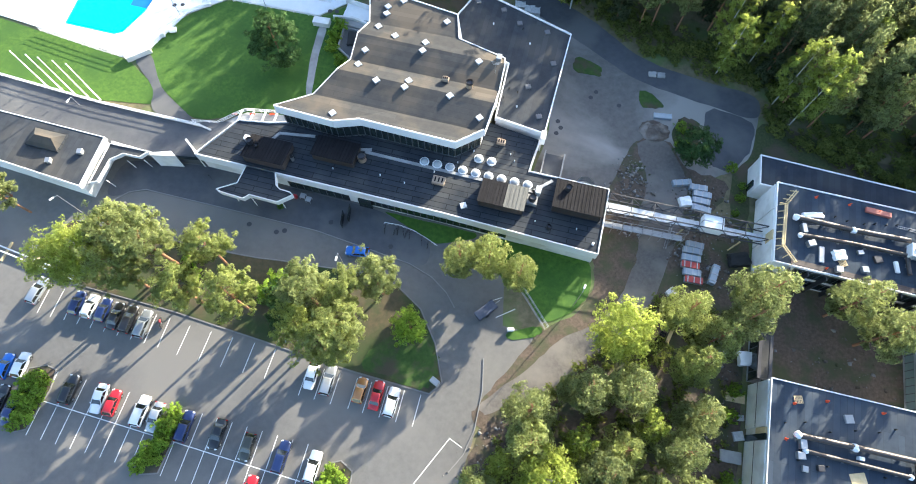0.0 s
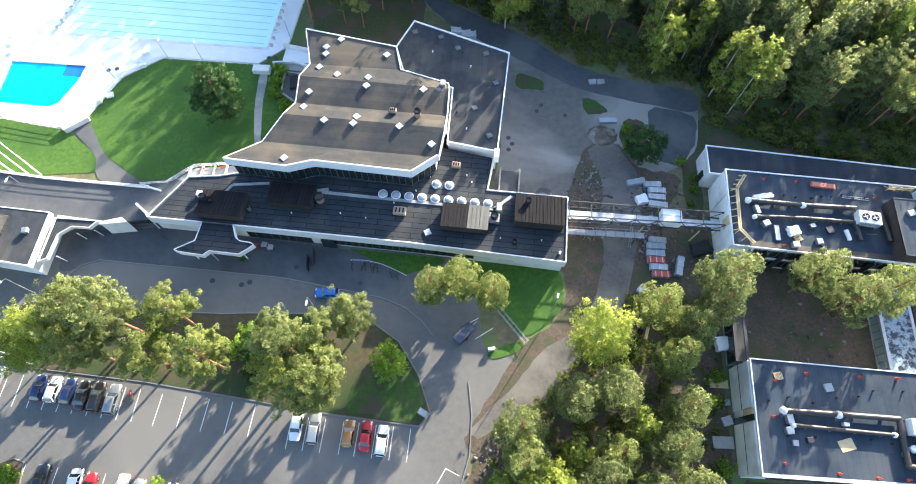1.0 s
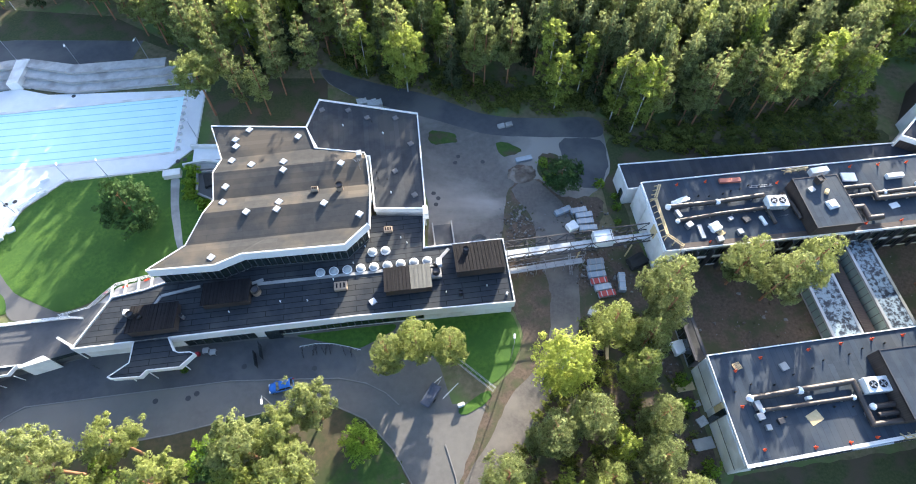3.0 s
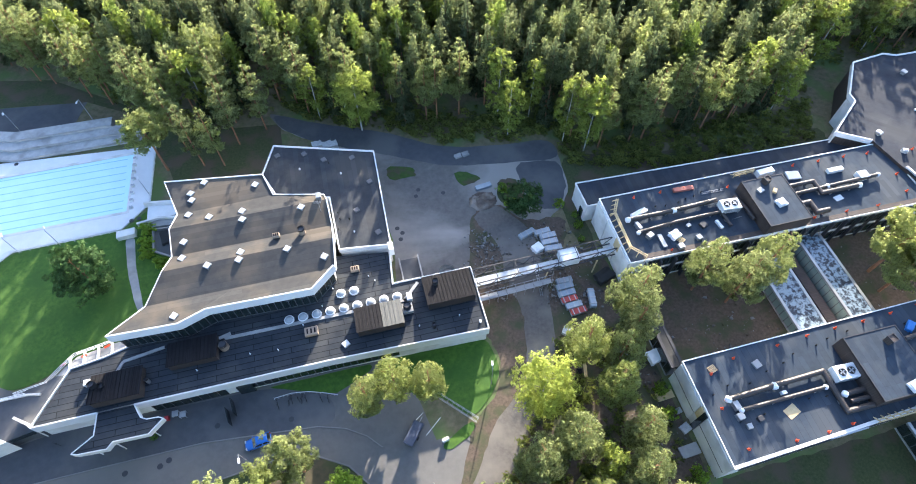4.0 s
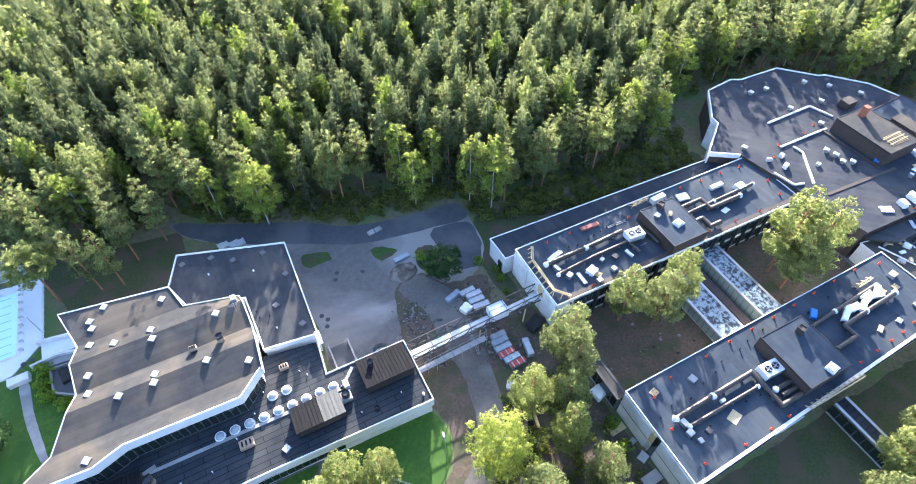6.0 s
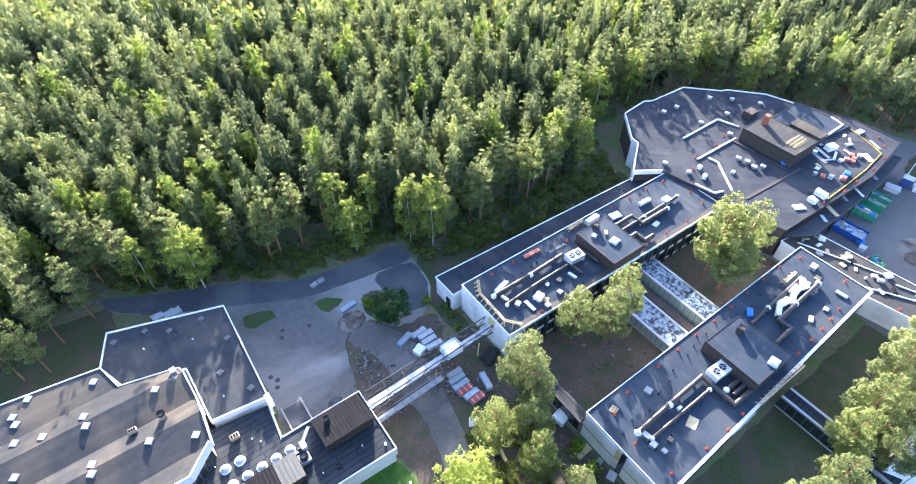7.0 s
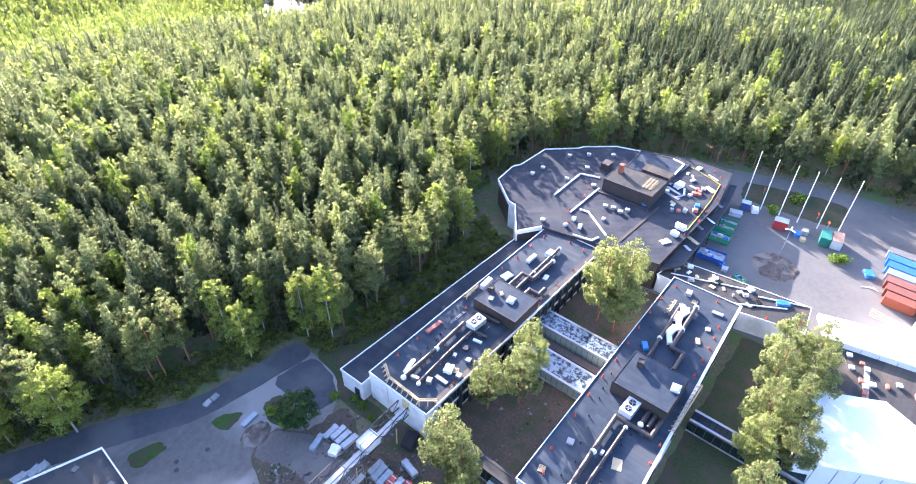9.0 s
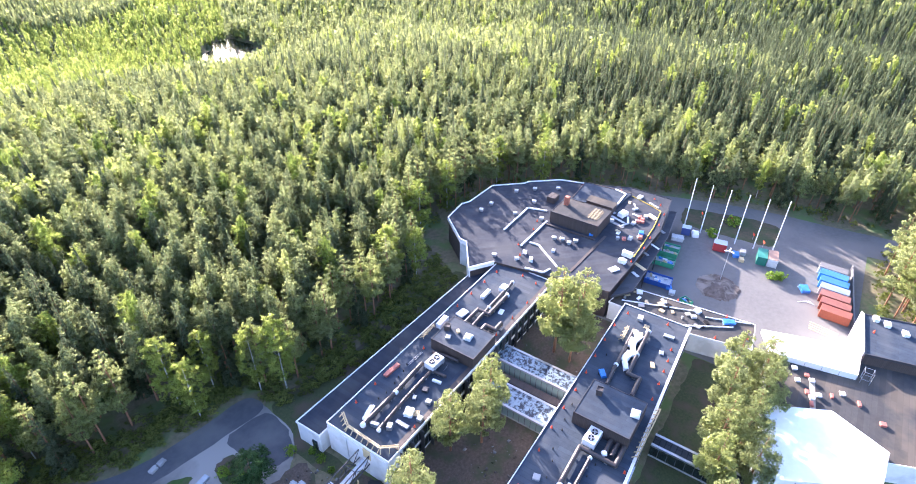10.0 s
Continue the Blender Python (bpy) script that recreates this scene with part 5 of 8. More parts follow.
bm = bmesh.new()
box(bm, -0.55, -0.55, -0.1, 0.55, 0.55, 0.2)
SKYL_F = mesh_of(bm, "frame", M["steel"])
bm = prism(bmesh.new(), [(-0.5, -0.5), (0.5, -0.5), (0.5, 0.5), (-0.5, 0.5)], 0.2, 0.3)
M["acrylic"] = plain("white acrylic", (0.56, 0.58, 0.60), 0.2, vary=0.03)
SKYL_L = mesh_of(bm, "lid", M["acrylic"])
for x, y in [(-30.0, 76.52), (-20.82, 73.78), (-32.44, 74.47), (-32.25, 72.9), (-32.74, 69.48), (-29.02, 67.82), (-23.26, 67.72), (-23.26, 65.77), (-12.9, 65.96), (-33.42, 63.62), (-33.71, 60.39), (-29.32, 57.46), (-23.84, 58.93), (-24.14, 57.36), (-16.03, 57.56), (-10.07, 54.82), (-34.59, 49.25)]:
    t = thing("rooflight", (x, y, hall_z(y) - 0.02), "square white rooflight on the folded roof", "rooflight", "square rooflights", 52)
    piece("frame", SKYL_F, t), piece("lid", SKYL_L, t)
t = thing("rooflight", (-9.2, 40.4, ZA), "square white rooflight on the wing", "rooflight", "square rooflights", 30)
piece("frame", SKYL_F, t), piece("lid", SKYL_L, t)
bm = boxed(-0.5, -0.5, 0, 0.5, 0.5, 0.3)
VENT_B = mesh_of(soft(bm, 0.06), "roof_vent", plain("grey roof vent metal", (0.12, 0.12, 0.125), 0.6))
for x, y in [(-17.1, 83.7), (-11.8, 82.9), (-8.1, 80.4), (-2.5, 79.6), (0.0, 72.6), (-3.5, 66.3), (-0.3, 60.4)]:
    ob = tagged(piece("roof_vent", VENT_B, None, pose(x, y, ZB, 0, 0, 25)), "low square grey roof vent", "roof vent", "square roof vents")
for x, y in [(-13, 79), (-5.2, 76), (-4.6, 61.5)]:
    chimney(x, y, ZB, 0.14, 0.4, M["white_metal"], False, label="small white pipe vent on the rear roof")
for x, y in [(-7.2, 79.2), (-7.0, 66.5), (-6.8, 65.0), (-5.1, 64.6), (-8.6 + 1.2, 62.8)]:
    chimney(x, y, ZB, 0.09, 0.5, M["black"], False, label="thin black pipe vent on the rear roof")
for x, y in [(-33, 41.6), (-24.6, 42.4), (-20.1, 42.0), (-15.7, 45.4), (-12.2, 48.2), (-10, 51.2), (-3.6, 52.2), (-2.6, 51.0), (10.2, 40.9), (3.2, 40.6)]:
    chimney(x, y, ZA, 0.1, 0.45, M["white_metal"], False, label="thin white pipe vent on the wing")
crate(-9.58, 67.43, 9.9, 0.9, 1.2, 1.3, M["steel"], "roof_cabinet", "grey ventilation cabinet on the roof edge", "roof cabinet")
# aerial mast
aer = thing("roof_aerial", (-9.58, 64.5, 9.9), "thin metal aerial mast on the folded roof", "aerial")
part("mast", tube(bmesh.new(), (0, 0, 0), (0, 0, 3.2), 0.04, 0.03, 6), M["steel"], aer)
for z, l in ((3.0, 0.9), (2.7, 0.7), (2.4, 0.5)):
    part("rod", bar(bmesh.new(), (-l, 0, z), (l, 0.2, z), 0.04), M["steel"], aer)
# small white wall block beside the rear roof
crate(1.3, 56.5, ZA, 0.9, 1.8, 1.9, M["white_wall"], "roof_cabinet", "white block at the rear roof corner", "roof cabinet")
crate(-8.4, 60.6, ZB, 0.5, 1.6, 1.6, M["white_wall"], "roof_cabinet", "white block beside the folded roof", "roof cabinet")

# rear bay: loading pit with rails, round tank
pit = thing("loading_bay", (4.2, 54.0, 0), "sunken loading bay with grey walls and railings", "loading bay")
part("floor", boxed(-1.8, -3, 0.04, 1.8, 3, 0.1), M["asphalt_dark"], pit)
for x in (-1.8, 1.8):
    part("side", boxed(x - 0.12, -3, 0.05, x + 0.12, 3, 1.2), M["concrete"], pit)
tank = thing("round_tank", (10.6, 51.6, 0), "open round steel hoop tank behind the wing", "tank")
bm = tube(bmesh.new(), (0, 0, 0), (0, 0, 1.6), 1.5, 1.5, 24, False)
tube(bm, (0, 0, 1.6), (0, 0, 0), 1.4, 1.4, 24, False)
part("shell", bm, M["steel"], tank)
part("floor", tube(bmesh.new(), (0, 0, 0.05), (0, 0, 0.2), 1.42, 1.42, 24), M["concrete"], tank)

# ---- steel footbridge between the wings ----
M["bridge_sheet"] = surf("creased pale sheeting", (0.34, 0.38, 0.42), (0.62, 0.65, 0.68), 1.6, 0.5, 0.4)
bridge = thing("truss_bridge", (0, 0, 0), "dark steel truss footbridge with a white sheeted deck", "bridge")
X0, X1, YS, YN = 14.5, 41.2, 45.6, 48.5
part("deck", prism(bmesh.new(), [(X0, YS + 0.55), (X1, YS + 1.5), (X1, YN - 0.2), (X0, YN - 0.7)], 3.7, 3.85), M["bridge_sheet"], bridge, "deck covered with pale sheeting")
for i in range(15):
    f = i / 14
    x = X0 + 0.1 + (X1 - X0 - 0.2) * f
    part("cross_beam", bar(bmesh.new(), (x, YS + f, 3.62), (x, YN + 0.5 * f, 3.62), 0.14), M["dark_steel"], bridge)
    if i % 2 == 0:
        part("top_tie", bar(bmesh.new(), (x, YS + f, 5.9), (x, YN + 0.5 * f, 5.9), 0.1), M["dark_steel"], bridge)
for y0, y1, dark in ((YS, YS + 1.0, 1), (YN, YN + 0.5, 1)):
    n = 14
    def at(i, z):
        f = i / n
        return Vector((X0 + (X1 - X0) * f, y0 + (y1 - y0) * f, z))
    part("chord", bar(bmesh.new(), at(0, 3.7), at(n, 3.7), 0.16), M["dark_steel"], bridge)
    part("chord", bar(bmesh.new(), at(0, 5.9), at(n, 5.9), 0.16), M["dark_steel"], bridge)
    for i in range(n):
        part("brace", bar(bmesh.new(), at(i, 3.7 if i % 2 else 5.9), at(i + 1, 5.9 if i % 2 else 3.7), 0.1), M["dark_steel"], bridge)
        if i % 2 == 0:
            part("upright", bar(bmesh.new(), at(i, 3.7), at(i, 5.9), 0.09), M["dark_steel"], bridge)
box_t = thing("wrapped_bundle", (32.2, 47.6, 3.9), "bundle wrapped in white sheeting on the bridge", "bundle")
part("load", soft(boxed(-1.7, -1.4, 0, 1.7, 1.4, 1.8), 0.15), M["tarp_white"], box_t)
part("strap", boxed(-1.74, -0.1, 0, 1.74, 0.1, 1.83), M["steel"], box_t)
for x in (27.5, 37.0):
    one("bridge_prop", bar(bmesh.new(), (0, 0, 0), (0.4, 0.2, 3.75), 0.2), M["timber"], (x, 45.9, 0), "raw timber prop under the bridge", "prop", "timber props")
scaf = thing("scaffold_walkway", (0, 0, 0), "pale galvanised scaffold walkway beside the bridge", "scaffold")
for z in (2.2, 3.2):
    for y in (43.9, 44.9):
        part("tube", tube(bmesh.new(), (14.6, y, z), (28.5, y + 0.6, z), 0.05, 0.05, 6), M["steel"], scaf)
for i in range(9):
    x = 14.8 + i * 1.7
    part("upright", tube(bmesh.new(), (x, 44.0 + i * 0.07, 0), (x, 44.0 + i * 0.07, 3.3), 0.04, 0.04, 6), M["steel"], scaf)
    part("upright", tube(bmesh.new(), (x, 44.9 + i * 0.07, 0), (x, 44.9 + i * 0.07, 3.3), 0.04, 0.04, 6), M["steel"], scaf)
for i in range(8):
    x = 14.8 + i * 1.7
    part("plank", boxed(x, 44.0 + i * 0.07, 2.2, x + 1.62, 44.95 + i * 0.07, 2.26), M["steel"], scaf)


# ---- wings: ducts, chillers, rails, site clutter on the roofs ----
ZS = ZN - 0.3
M["red_stack"] = plain("red tile stack", (0.42, 0.14, 0.10), 0.7)
M["brick"] = plain("red brick", (0.36, 0.12, 0.07), 0.8)
M["steel_blue"] = plain("blue-grey galvanised parts", (0.33, 0.38, 0.43), 0.5, 0.4)


def duct(pts, r, z, label="fat insulated ventilation duct along the roof", mat=None, wraps=(), legs=True):
    t = thing("roof_duct", (0, 0, 0), label, "duct", "roof ducts")
    P = [Vector((*p, z)) if len(p) == 2 else Vector(p) for p in pts]
    for a, b in zip(P, P[1:]):
        part("run", tube(bmesh.new(), a, b, r, r, 14), mat or M["duct"], t)
    for p in P[1:-1]:
        bm = bmesh.new()
        bmesh.ops.create_uvsphere(bm, u_segments=14, v_segments=8, radius=r * 1.04)
        bmesh.ops.translate(bm, vec=p, verts=bm.verts)
        part("elbow", bm, mat or M["duct"], t)
    for w in wraps:
        p = Vector((*w, z))
        bm = bmesh.new()
        bmesh.ops.create_icosphere(bm, subdivisions=2, radius=r * 1.35)
        rr = random.Random(int(w[0] * 10))
        for v in bm.verts:
            v.co *= rr.uniform(0.85, 1.15)
        bmesh.ops.translate(bm, vec=p, verts=bm.verts)
        part("wrapping", bm, M["tarp_white"], t, "white plastic wrapping on the duct end")
    base = ZS if P[0].y < 30 else ZN
    if legs:
        for a, b in zip(P, P[1:]):
            n = max(1, int((b - a).length / 3))
            for k in range(n):
                p = a.lerp(b, (k + 0.5) / n)
                part("foot", boxed(p.x - 0.12, p.y - 0.3, base, p.x + 0.12, p.y + 0.3, z - r * 0.9), M["steel"], t)
    return t


# north wing
duct([(44.2, 50.6), (53.2, 50.55), (62.0, 50.9)], 0.42, ZN + 0.75, wraps=[(44.2, 50.6), (53.2, 50.5)])
duct([(45.0, 47.7), (53.2, 48.2), (61.6, 48.3), (61.9, 45.0)], 0.32, ZN + 0.6, wraps=[(45.0, 47.6)])
duct([(65.6, 51.0), (66.3, 48.0), (66.5, 45.2)], 0.36, ZN + 0.8, legs=False)
duct([(76, 50.5), (82, 50.5), (82, 47.6), (90, 47.6)], 0.42, ZN + 0.75, wraps=[(90, 47.6)])
duct([(76, 48.6), (84, 48.8), (95, 49.0)], 0.36, ZN + 0.7, wraps=[(84, 48.8), (95, 49.0)])
duct([(76, 46.2), (78.5, 46.2), (78.5, 43.8), (81, 43.8)], 0.5, ZN + 0.8)
# south wing
duct([(46.0, 16.3), (54.0, 16.6), (62.1, 16.8), (62.1, 10.4), (66.5, 10.4)], 0.42, ZS + 0.75, wraps=[(45.8, 16.3), (53.6, 16.5)])
duct([(47.2, 14.4), (54, 14.45), (61.3, 14.5)], 0.3, ZS + 0.55, wraps=[(47.0, 14.4), (61.2, 14.5)])
duct([(63.2, 12.8), (66.5, 12.8)], 0.42, ZS + 0.8, wraps=[(63.2, 12.8)])
duct([(63.4, 11.6), (66.5, 11.6)], 0.36, ZS + 0.8)
duct([(78.0, 13.4), (83.0, 13.6), (83.0, 16.0), (97.0, 16.6)], 0.42, ZS + 0.75, wraps=[(97.0, 16.6), (89, 16.3)])
duct([(78.0, 18.4), (84.0, 18.8), (96.0, 19.4)], 0.36, ZS + 0.7, wraps=[(84.0, 18.8)])


def chiller(x, y, z, turn=0.0):
    t = thing("chiller", (x, y, z), "white roof-top chiller with two round fans", "chiller", "chillers", turn)
    part("cabinet", soft(boxed(-1.8, -1.15, 0.55, 1.8, 1.15, 1.9), 0.06), M["white_metal"], t)
    for i, (a, b) in enumerate(((-1.6, -1), (1.6, -1), (-1.6, 1), (1.6, 1))):
        part("leg", boxed(a - 0.08, b - 0.08, 0, a + 0.08, b + 0.08, 0.56), M["steel"], t)
    for a in (-0.75, 0.75):
        bm = tube(bmesh.new(), (a, 0, 1.88), (a, 0, 2.08), 0.62, 0.58, 20, False)
        part("fan_ring", bm, M["dark_steel"], t)
        f = part("fan", tube(bmesh.new(), (a, 0, 1.9), (a, 0, 1.93), 0.56, 0.56, 16), M["black"], t)
        for k in range(4):
            c, s_ = math.cos(k * 1.571 + 0.4), math.sin(k * 1.571 + 0.4)
            part("blade", bar(bmesh.new(), (a, 0, 1.98), (a + 0.5 * c, 0.5 * s_, 1.98), 0.2, 0.03), M["steel"], f)
    for k in range(5):
        part("louvre", boxed(-1.7, -1.19, 0.7 + k * 0.22, 1.7, -1.15, 0.8 + k * 0.22), M["steel"], t)
    return t


chiller(63.3, 48.8, ZN, -4)
chiller(64.8, 15.7, ZS, -2)
one("roof_unit", soft(boxed(-1.3, -0.95, 0.1, 1.3, 0.95, 0.5), 0.05), M["white_metal"], (79.5, 53.0, ZN), "flat white ventilation unit on the roof", "roof unit", "units on the north wing", -8)


def ladder(x, y, z, turn, length=2.4, lean=0.9, label="light aluminium ladder at the chiller"):
    t = thing("ladder", (x, y, z), label, "ladder", "ladders", turn)
    for a in (-0.2, 0.2):
        part("rail", bar(bmesh.new(), (a, 0, 0), (a, -lean, length), 0.06), M["steel"], t)
    n = int(max(length, lean) / 0.3)
    for k in range(1, n):
        f = k / n
        part("rung", bar(bmesh.new(), (-0.2, -lean * f, length * f), (0.2, -lean * f, length * f), 0.04), M["steel"], t)


ladder(63.5, 46.6, ZN, 180, 1.9, -0.9)
ladder(60.5, 53.4, ZN + 0.05, 88, 0.06, 4.5, "aluminium ladder lying on the roof")
ladder(26.3, 43.4, 0.1, 172, 0.06, 6.0, "long steel lattice ladder lying on the road")


def timber_rail(pts, z, base, label="temporary edge railing of raw timber"):
    """Guard rail: posts, two top boards, raking struts."""
    t = thing("timber_railing", (0, 0, 0), label, "railing", "timber railings")
    for a, b in zip(pts, pts[1:]):
        a3, b3 = Vector((*a, z)), Vector((*b, z))
        d = (b3 - a3)
        nrm = Vector((-d.y, d.x, 0)).normalized()
        for dz, off in ((1.0, 0), (0.55, 0), (1.0, 0.35)):
            part("board", bar(bmesh.new(), a3 + Vector((0, 0, dz)) + nrm * off, b3 + Vector((0, 0, dz)) + nrm * off, 0.17, 0.13), M["timber"], t)
        n = max(1, round(d.length / 1.25))
        for k in range(n + 1):
            p = a3.lerp(b3, k / n)
            part("post", bar(bmesh.new(), p, p + Vector((0, 0, 1.1)), 0.1), M["timber"], t)
            part("strut", bar(bmesh.new(), p + Vector((0, 0, 0.9)), p + nrm * 0.9, 0.14), M["timber"], t)
    return t


timber_rail([(44.2, 55.3), (42.6, 52.6), (42.4, 45.0), (44.4, 42.6)][::-1], ZN, ZN)
timber_rail([(77.8, 7.85), (65.8, 7.9)][::-1], ZS, ZS)
timber_rail([(68.2, 55.4), (72.4, 55.6)], ZN, ZN)
timber_rail([(92.0, 20.4), (96.0, 20.6)], ZS, ZS)

# site clutter shared shapes
CONE = mesh_of(tube(tube(bmesh.new(), (0, 0, 0.06), (0, 0, 0.75), 0.2, 0.04, 10), (0, 0, 0), (0, 0, 0.06), 0.28, 0.28, 4), "edge_marker", M["orange"])
markers_n = [(47.6, 55.5), (53.0, 55.5), (57.6, 55.3), (49.4, 43.0), (81.0, 55.4), (86.5, 55.2), (92.0, 55.0), (97.0, 54.6), (78, 43.2), (84.5, 43.0), (91, 42.8), (98.4, 44.5), (99.3, 48.6), (66.0, 53.6)]
markers_s = [(45.5, 20.7), (50.1, 22.2), (58.0, 22.5), (63.5, 22.8), (68.7, 22.9), (73.9, 22.9), (79.2, 23.1), (44.5, 15.4), (45.4, 9.1), (52.8, 8.5), (58.1, 8.5), (62.2, 8.7), (80, 10.0), (84.5, 10.2), (88.2, 10.4), (91.5, 10.6), (95, 11.0), (84.5, 23.4), (90.0, 23.6), (95.5, 23.6), (101, 22.6), (102.3, 14.0)]
for (x, y), z in [(p, ZN) for p in markers_n] + [(p, ZS) for p in markers_s]:
    tagged(piece("edge_marker", CONE, None, pose(x, y, z, 0, 0, (x * 37) % 90)), "small orange plastic edge marker on the roof", "marker", "orange markers")
PIPE_V = mesh_of(tube(bmesh.new(), (0, 0, 0), (0, 0, 0.5), 0.11, 0.11, 8), "pipe_vent", M["black"])
rv = random.Random(8)
for i in range(9):
    tagged(piece("pipe_vent", PIPE_V, None, pose(49 + i * 1.95 + rv.uniform(-0.4, 0.4), 52.2 + 0.18 * i + rv.uniform(-0.5, 0.5), ZN)), "thin black pipe vent on the wing roof", "pipe vent", "black pipe vents")
for x, y in [(47.0, 18.4), (50.2, 13.1), (54.0, 19.0), (57.3, 19.6), (59.6, 20.6), (64, 21.0), (66.4, 21.6), (50.5, 17.9), (70.3, 22.0), (46.2, 12.9), (80.2, 20.9), (86.0, 21.6), (44.2, 17.6), (60.8, 13.3), (58.0, 13.6)]:
    tagged(piece("pipe_vent", PIPE_V, None, pose(x, y, ZS)), "thin black pipe vent on the wing roof", "pipe vent", "black pipe vents")


def pallet(x, y, z, turn, group="pallets"):
    t = thing("pallet", (x, y, z), "raw wooden pallet with slats", "pallet", group, turn)
    for a in (-0.5, 0, 0.5):
        part("runner", boxed(-0.6, a - 0.06, 0, 0.6, a + 0.06, 0.1), M["timber"], t)
    for k in range(6):
        part("slat", boxed(-0.6 + k * 0.22, -0.55, 0.1, -0.6 + k * 0.22 + 0.13, 0.55, 0.13), M["timber"], t)


pallet(46.0, 21.4, ZS, 15)
pallet(96.0, 18.0, ZS, 20)
pallet(99.0, 17.6, ZS, 5)
pallet(52.0, 44.6, ZN, 30)


def bundle(x, y, z, sx, sy, sz, mat, turn, label, name="wrapped_load", category="bundle", group="", seed=0):
    """A crumpled wrapped load: a rounded lumpy block."""
    bm = bmesh.new()
    bmesh.ops.create_cube(bm, size=1.0)
    bmesh.ops.subdivide_edges(bm, edges=list(bm.edges), cuts=4, use_grid_fill=True)
    r = random.Random(seed + int(x * 7) + int(y * 13))
    off = Vector((r.random() * 50, r.random() * 50, 0))
    for v in bm.verts:
        k = noise.noise(v.co * 3.1 + off)
        v.co *= 1 + 0.22 * k
        e = max(abs(v.co.x), abs(v.co.y))
        v.co.z *= 1.0 - 0.35 * max(0, e - 0.3)
        v.co = Vector((v.co.x * sx, v.co.y * sy, max(0.0, (v.co.z + 0.46)) * sz))
    for f in bm.faces:
        f.smooth = False
    return one(name, bm, mat, (x, y, z), label, category, group, turn)


M["foil"] = surf("crumpled grey plastic", (0.35, 0.36, 0.37), (0.62, 0.63, 0.64), 3.0, 0.4, 0.5)
bundle(47.0, 51.9, ZN, 3.2, 0.9, 0.5, M["tarp_white"], 15, "white plastic sheeting heaped on the roof")
bundle(51.2, 45.7, ZN, 1.8, 1.6, 0.9, M["tarp_white"], 20, "white wrapped insulation heap on the roof")
for k, (x, y, l, w, a) in enumerate([(85.2, 17.4, 3.2, 0.9, 28), (87.4, 17.8, 2.8, 1.3, -6), (89.6, 17.4, 3.0, 1.0, 24), (91.8, 18.2, 2.6, 1.5, 4), (93.6, 17.6, 2.2, 0.9, -20), (94.8, 18.6, 1.8, 1.2, 40)]):
    bundle(x, y, ZS + 0.5, l, w, 0.7, M["tarp_white"], a, "crumpled white plastic sheeting over the roof ducts", "plastic_sheet", "sheeting", "sheeting on the ducts")
bundle(80.6, 20.2, ZS, 2.0, 1.0, 0.7, M["tarp_blue"], 40, "crumpled blue tarpaulin on the roof")
for x, y, sx, sy, h, mat, tn, lab in [
        (48.6, 45.2, 0.8, 2.8, 0.35, M["steel"], 0, "stack of galvanised sheet channels"), (60.2, 46.0, 0.6, 1.9, 0.4, M["white_metal"], 10, "white ventilation piece on the roof"),
        (57.3, 46.6, 1.2, 1.2, 0.5, M["dark_steel"], 20, "dark roof fan unit"), (55.2, 44.2, 1.0, 1.0, 0.7, M["steel"], 12, "grey roof fan unit"), (51.2, 43.2, 1.1, 1.0, 0.8, M["steel"], 5, "grey roof fan unit"),
        (54.6, 47.1, 0.9, 0.7, 0.5, M["steel"], 20, "small equipment box on the roof"),
        (57.5, 55.1, 4.0, 0.9, 0.5, M["red_stack"], -3, "bundle of red and white boards"),
        (45.6, 49.0, 0.7, 1.6, 0.9, M["steel"], 15, "grey air handling piece at the duct end"), (46.8, 46.6, 1.2, 1.0, 0.9, M["steel"], 25, "grey air handling piece at the duct end"),
        (74.3, 54.8, 3.4, 1.2, 1.2, M["tarp_white"], 4, "white covered stack at the roof edge"), (85.0, 46.2, 1.8, 1.1, 0.1, M["white_metal"], 10, "white board lying on the roof"),
        (92.0, 49.6, 2.0, 1.6, 1.2, M["white_metal"], 0, "white ventilation unit on the roof"), (88.0, 52.2, 3.2, 0.9, 0.8, M["white_metal"], 0, "long white ventilation box")]:
    crate(x, y, ZN, sx, sy, h, mat, "roof_unit", lab, "roof unit", tn, "units on the north wing")
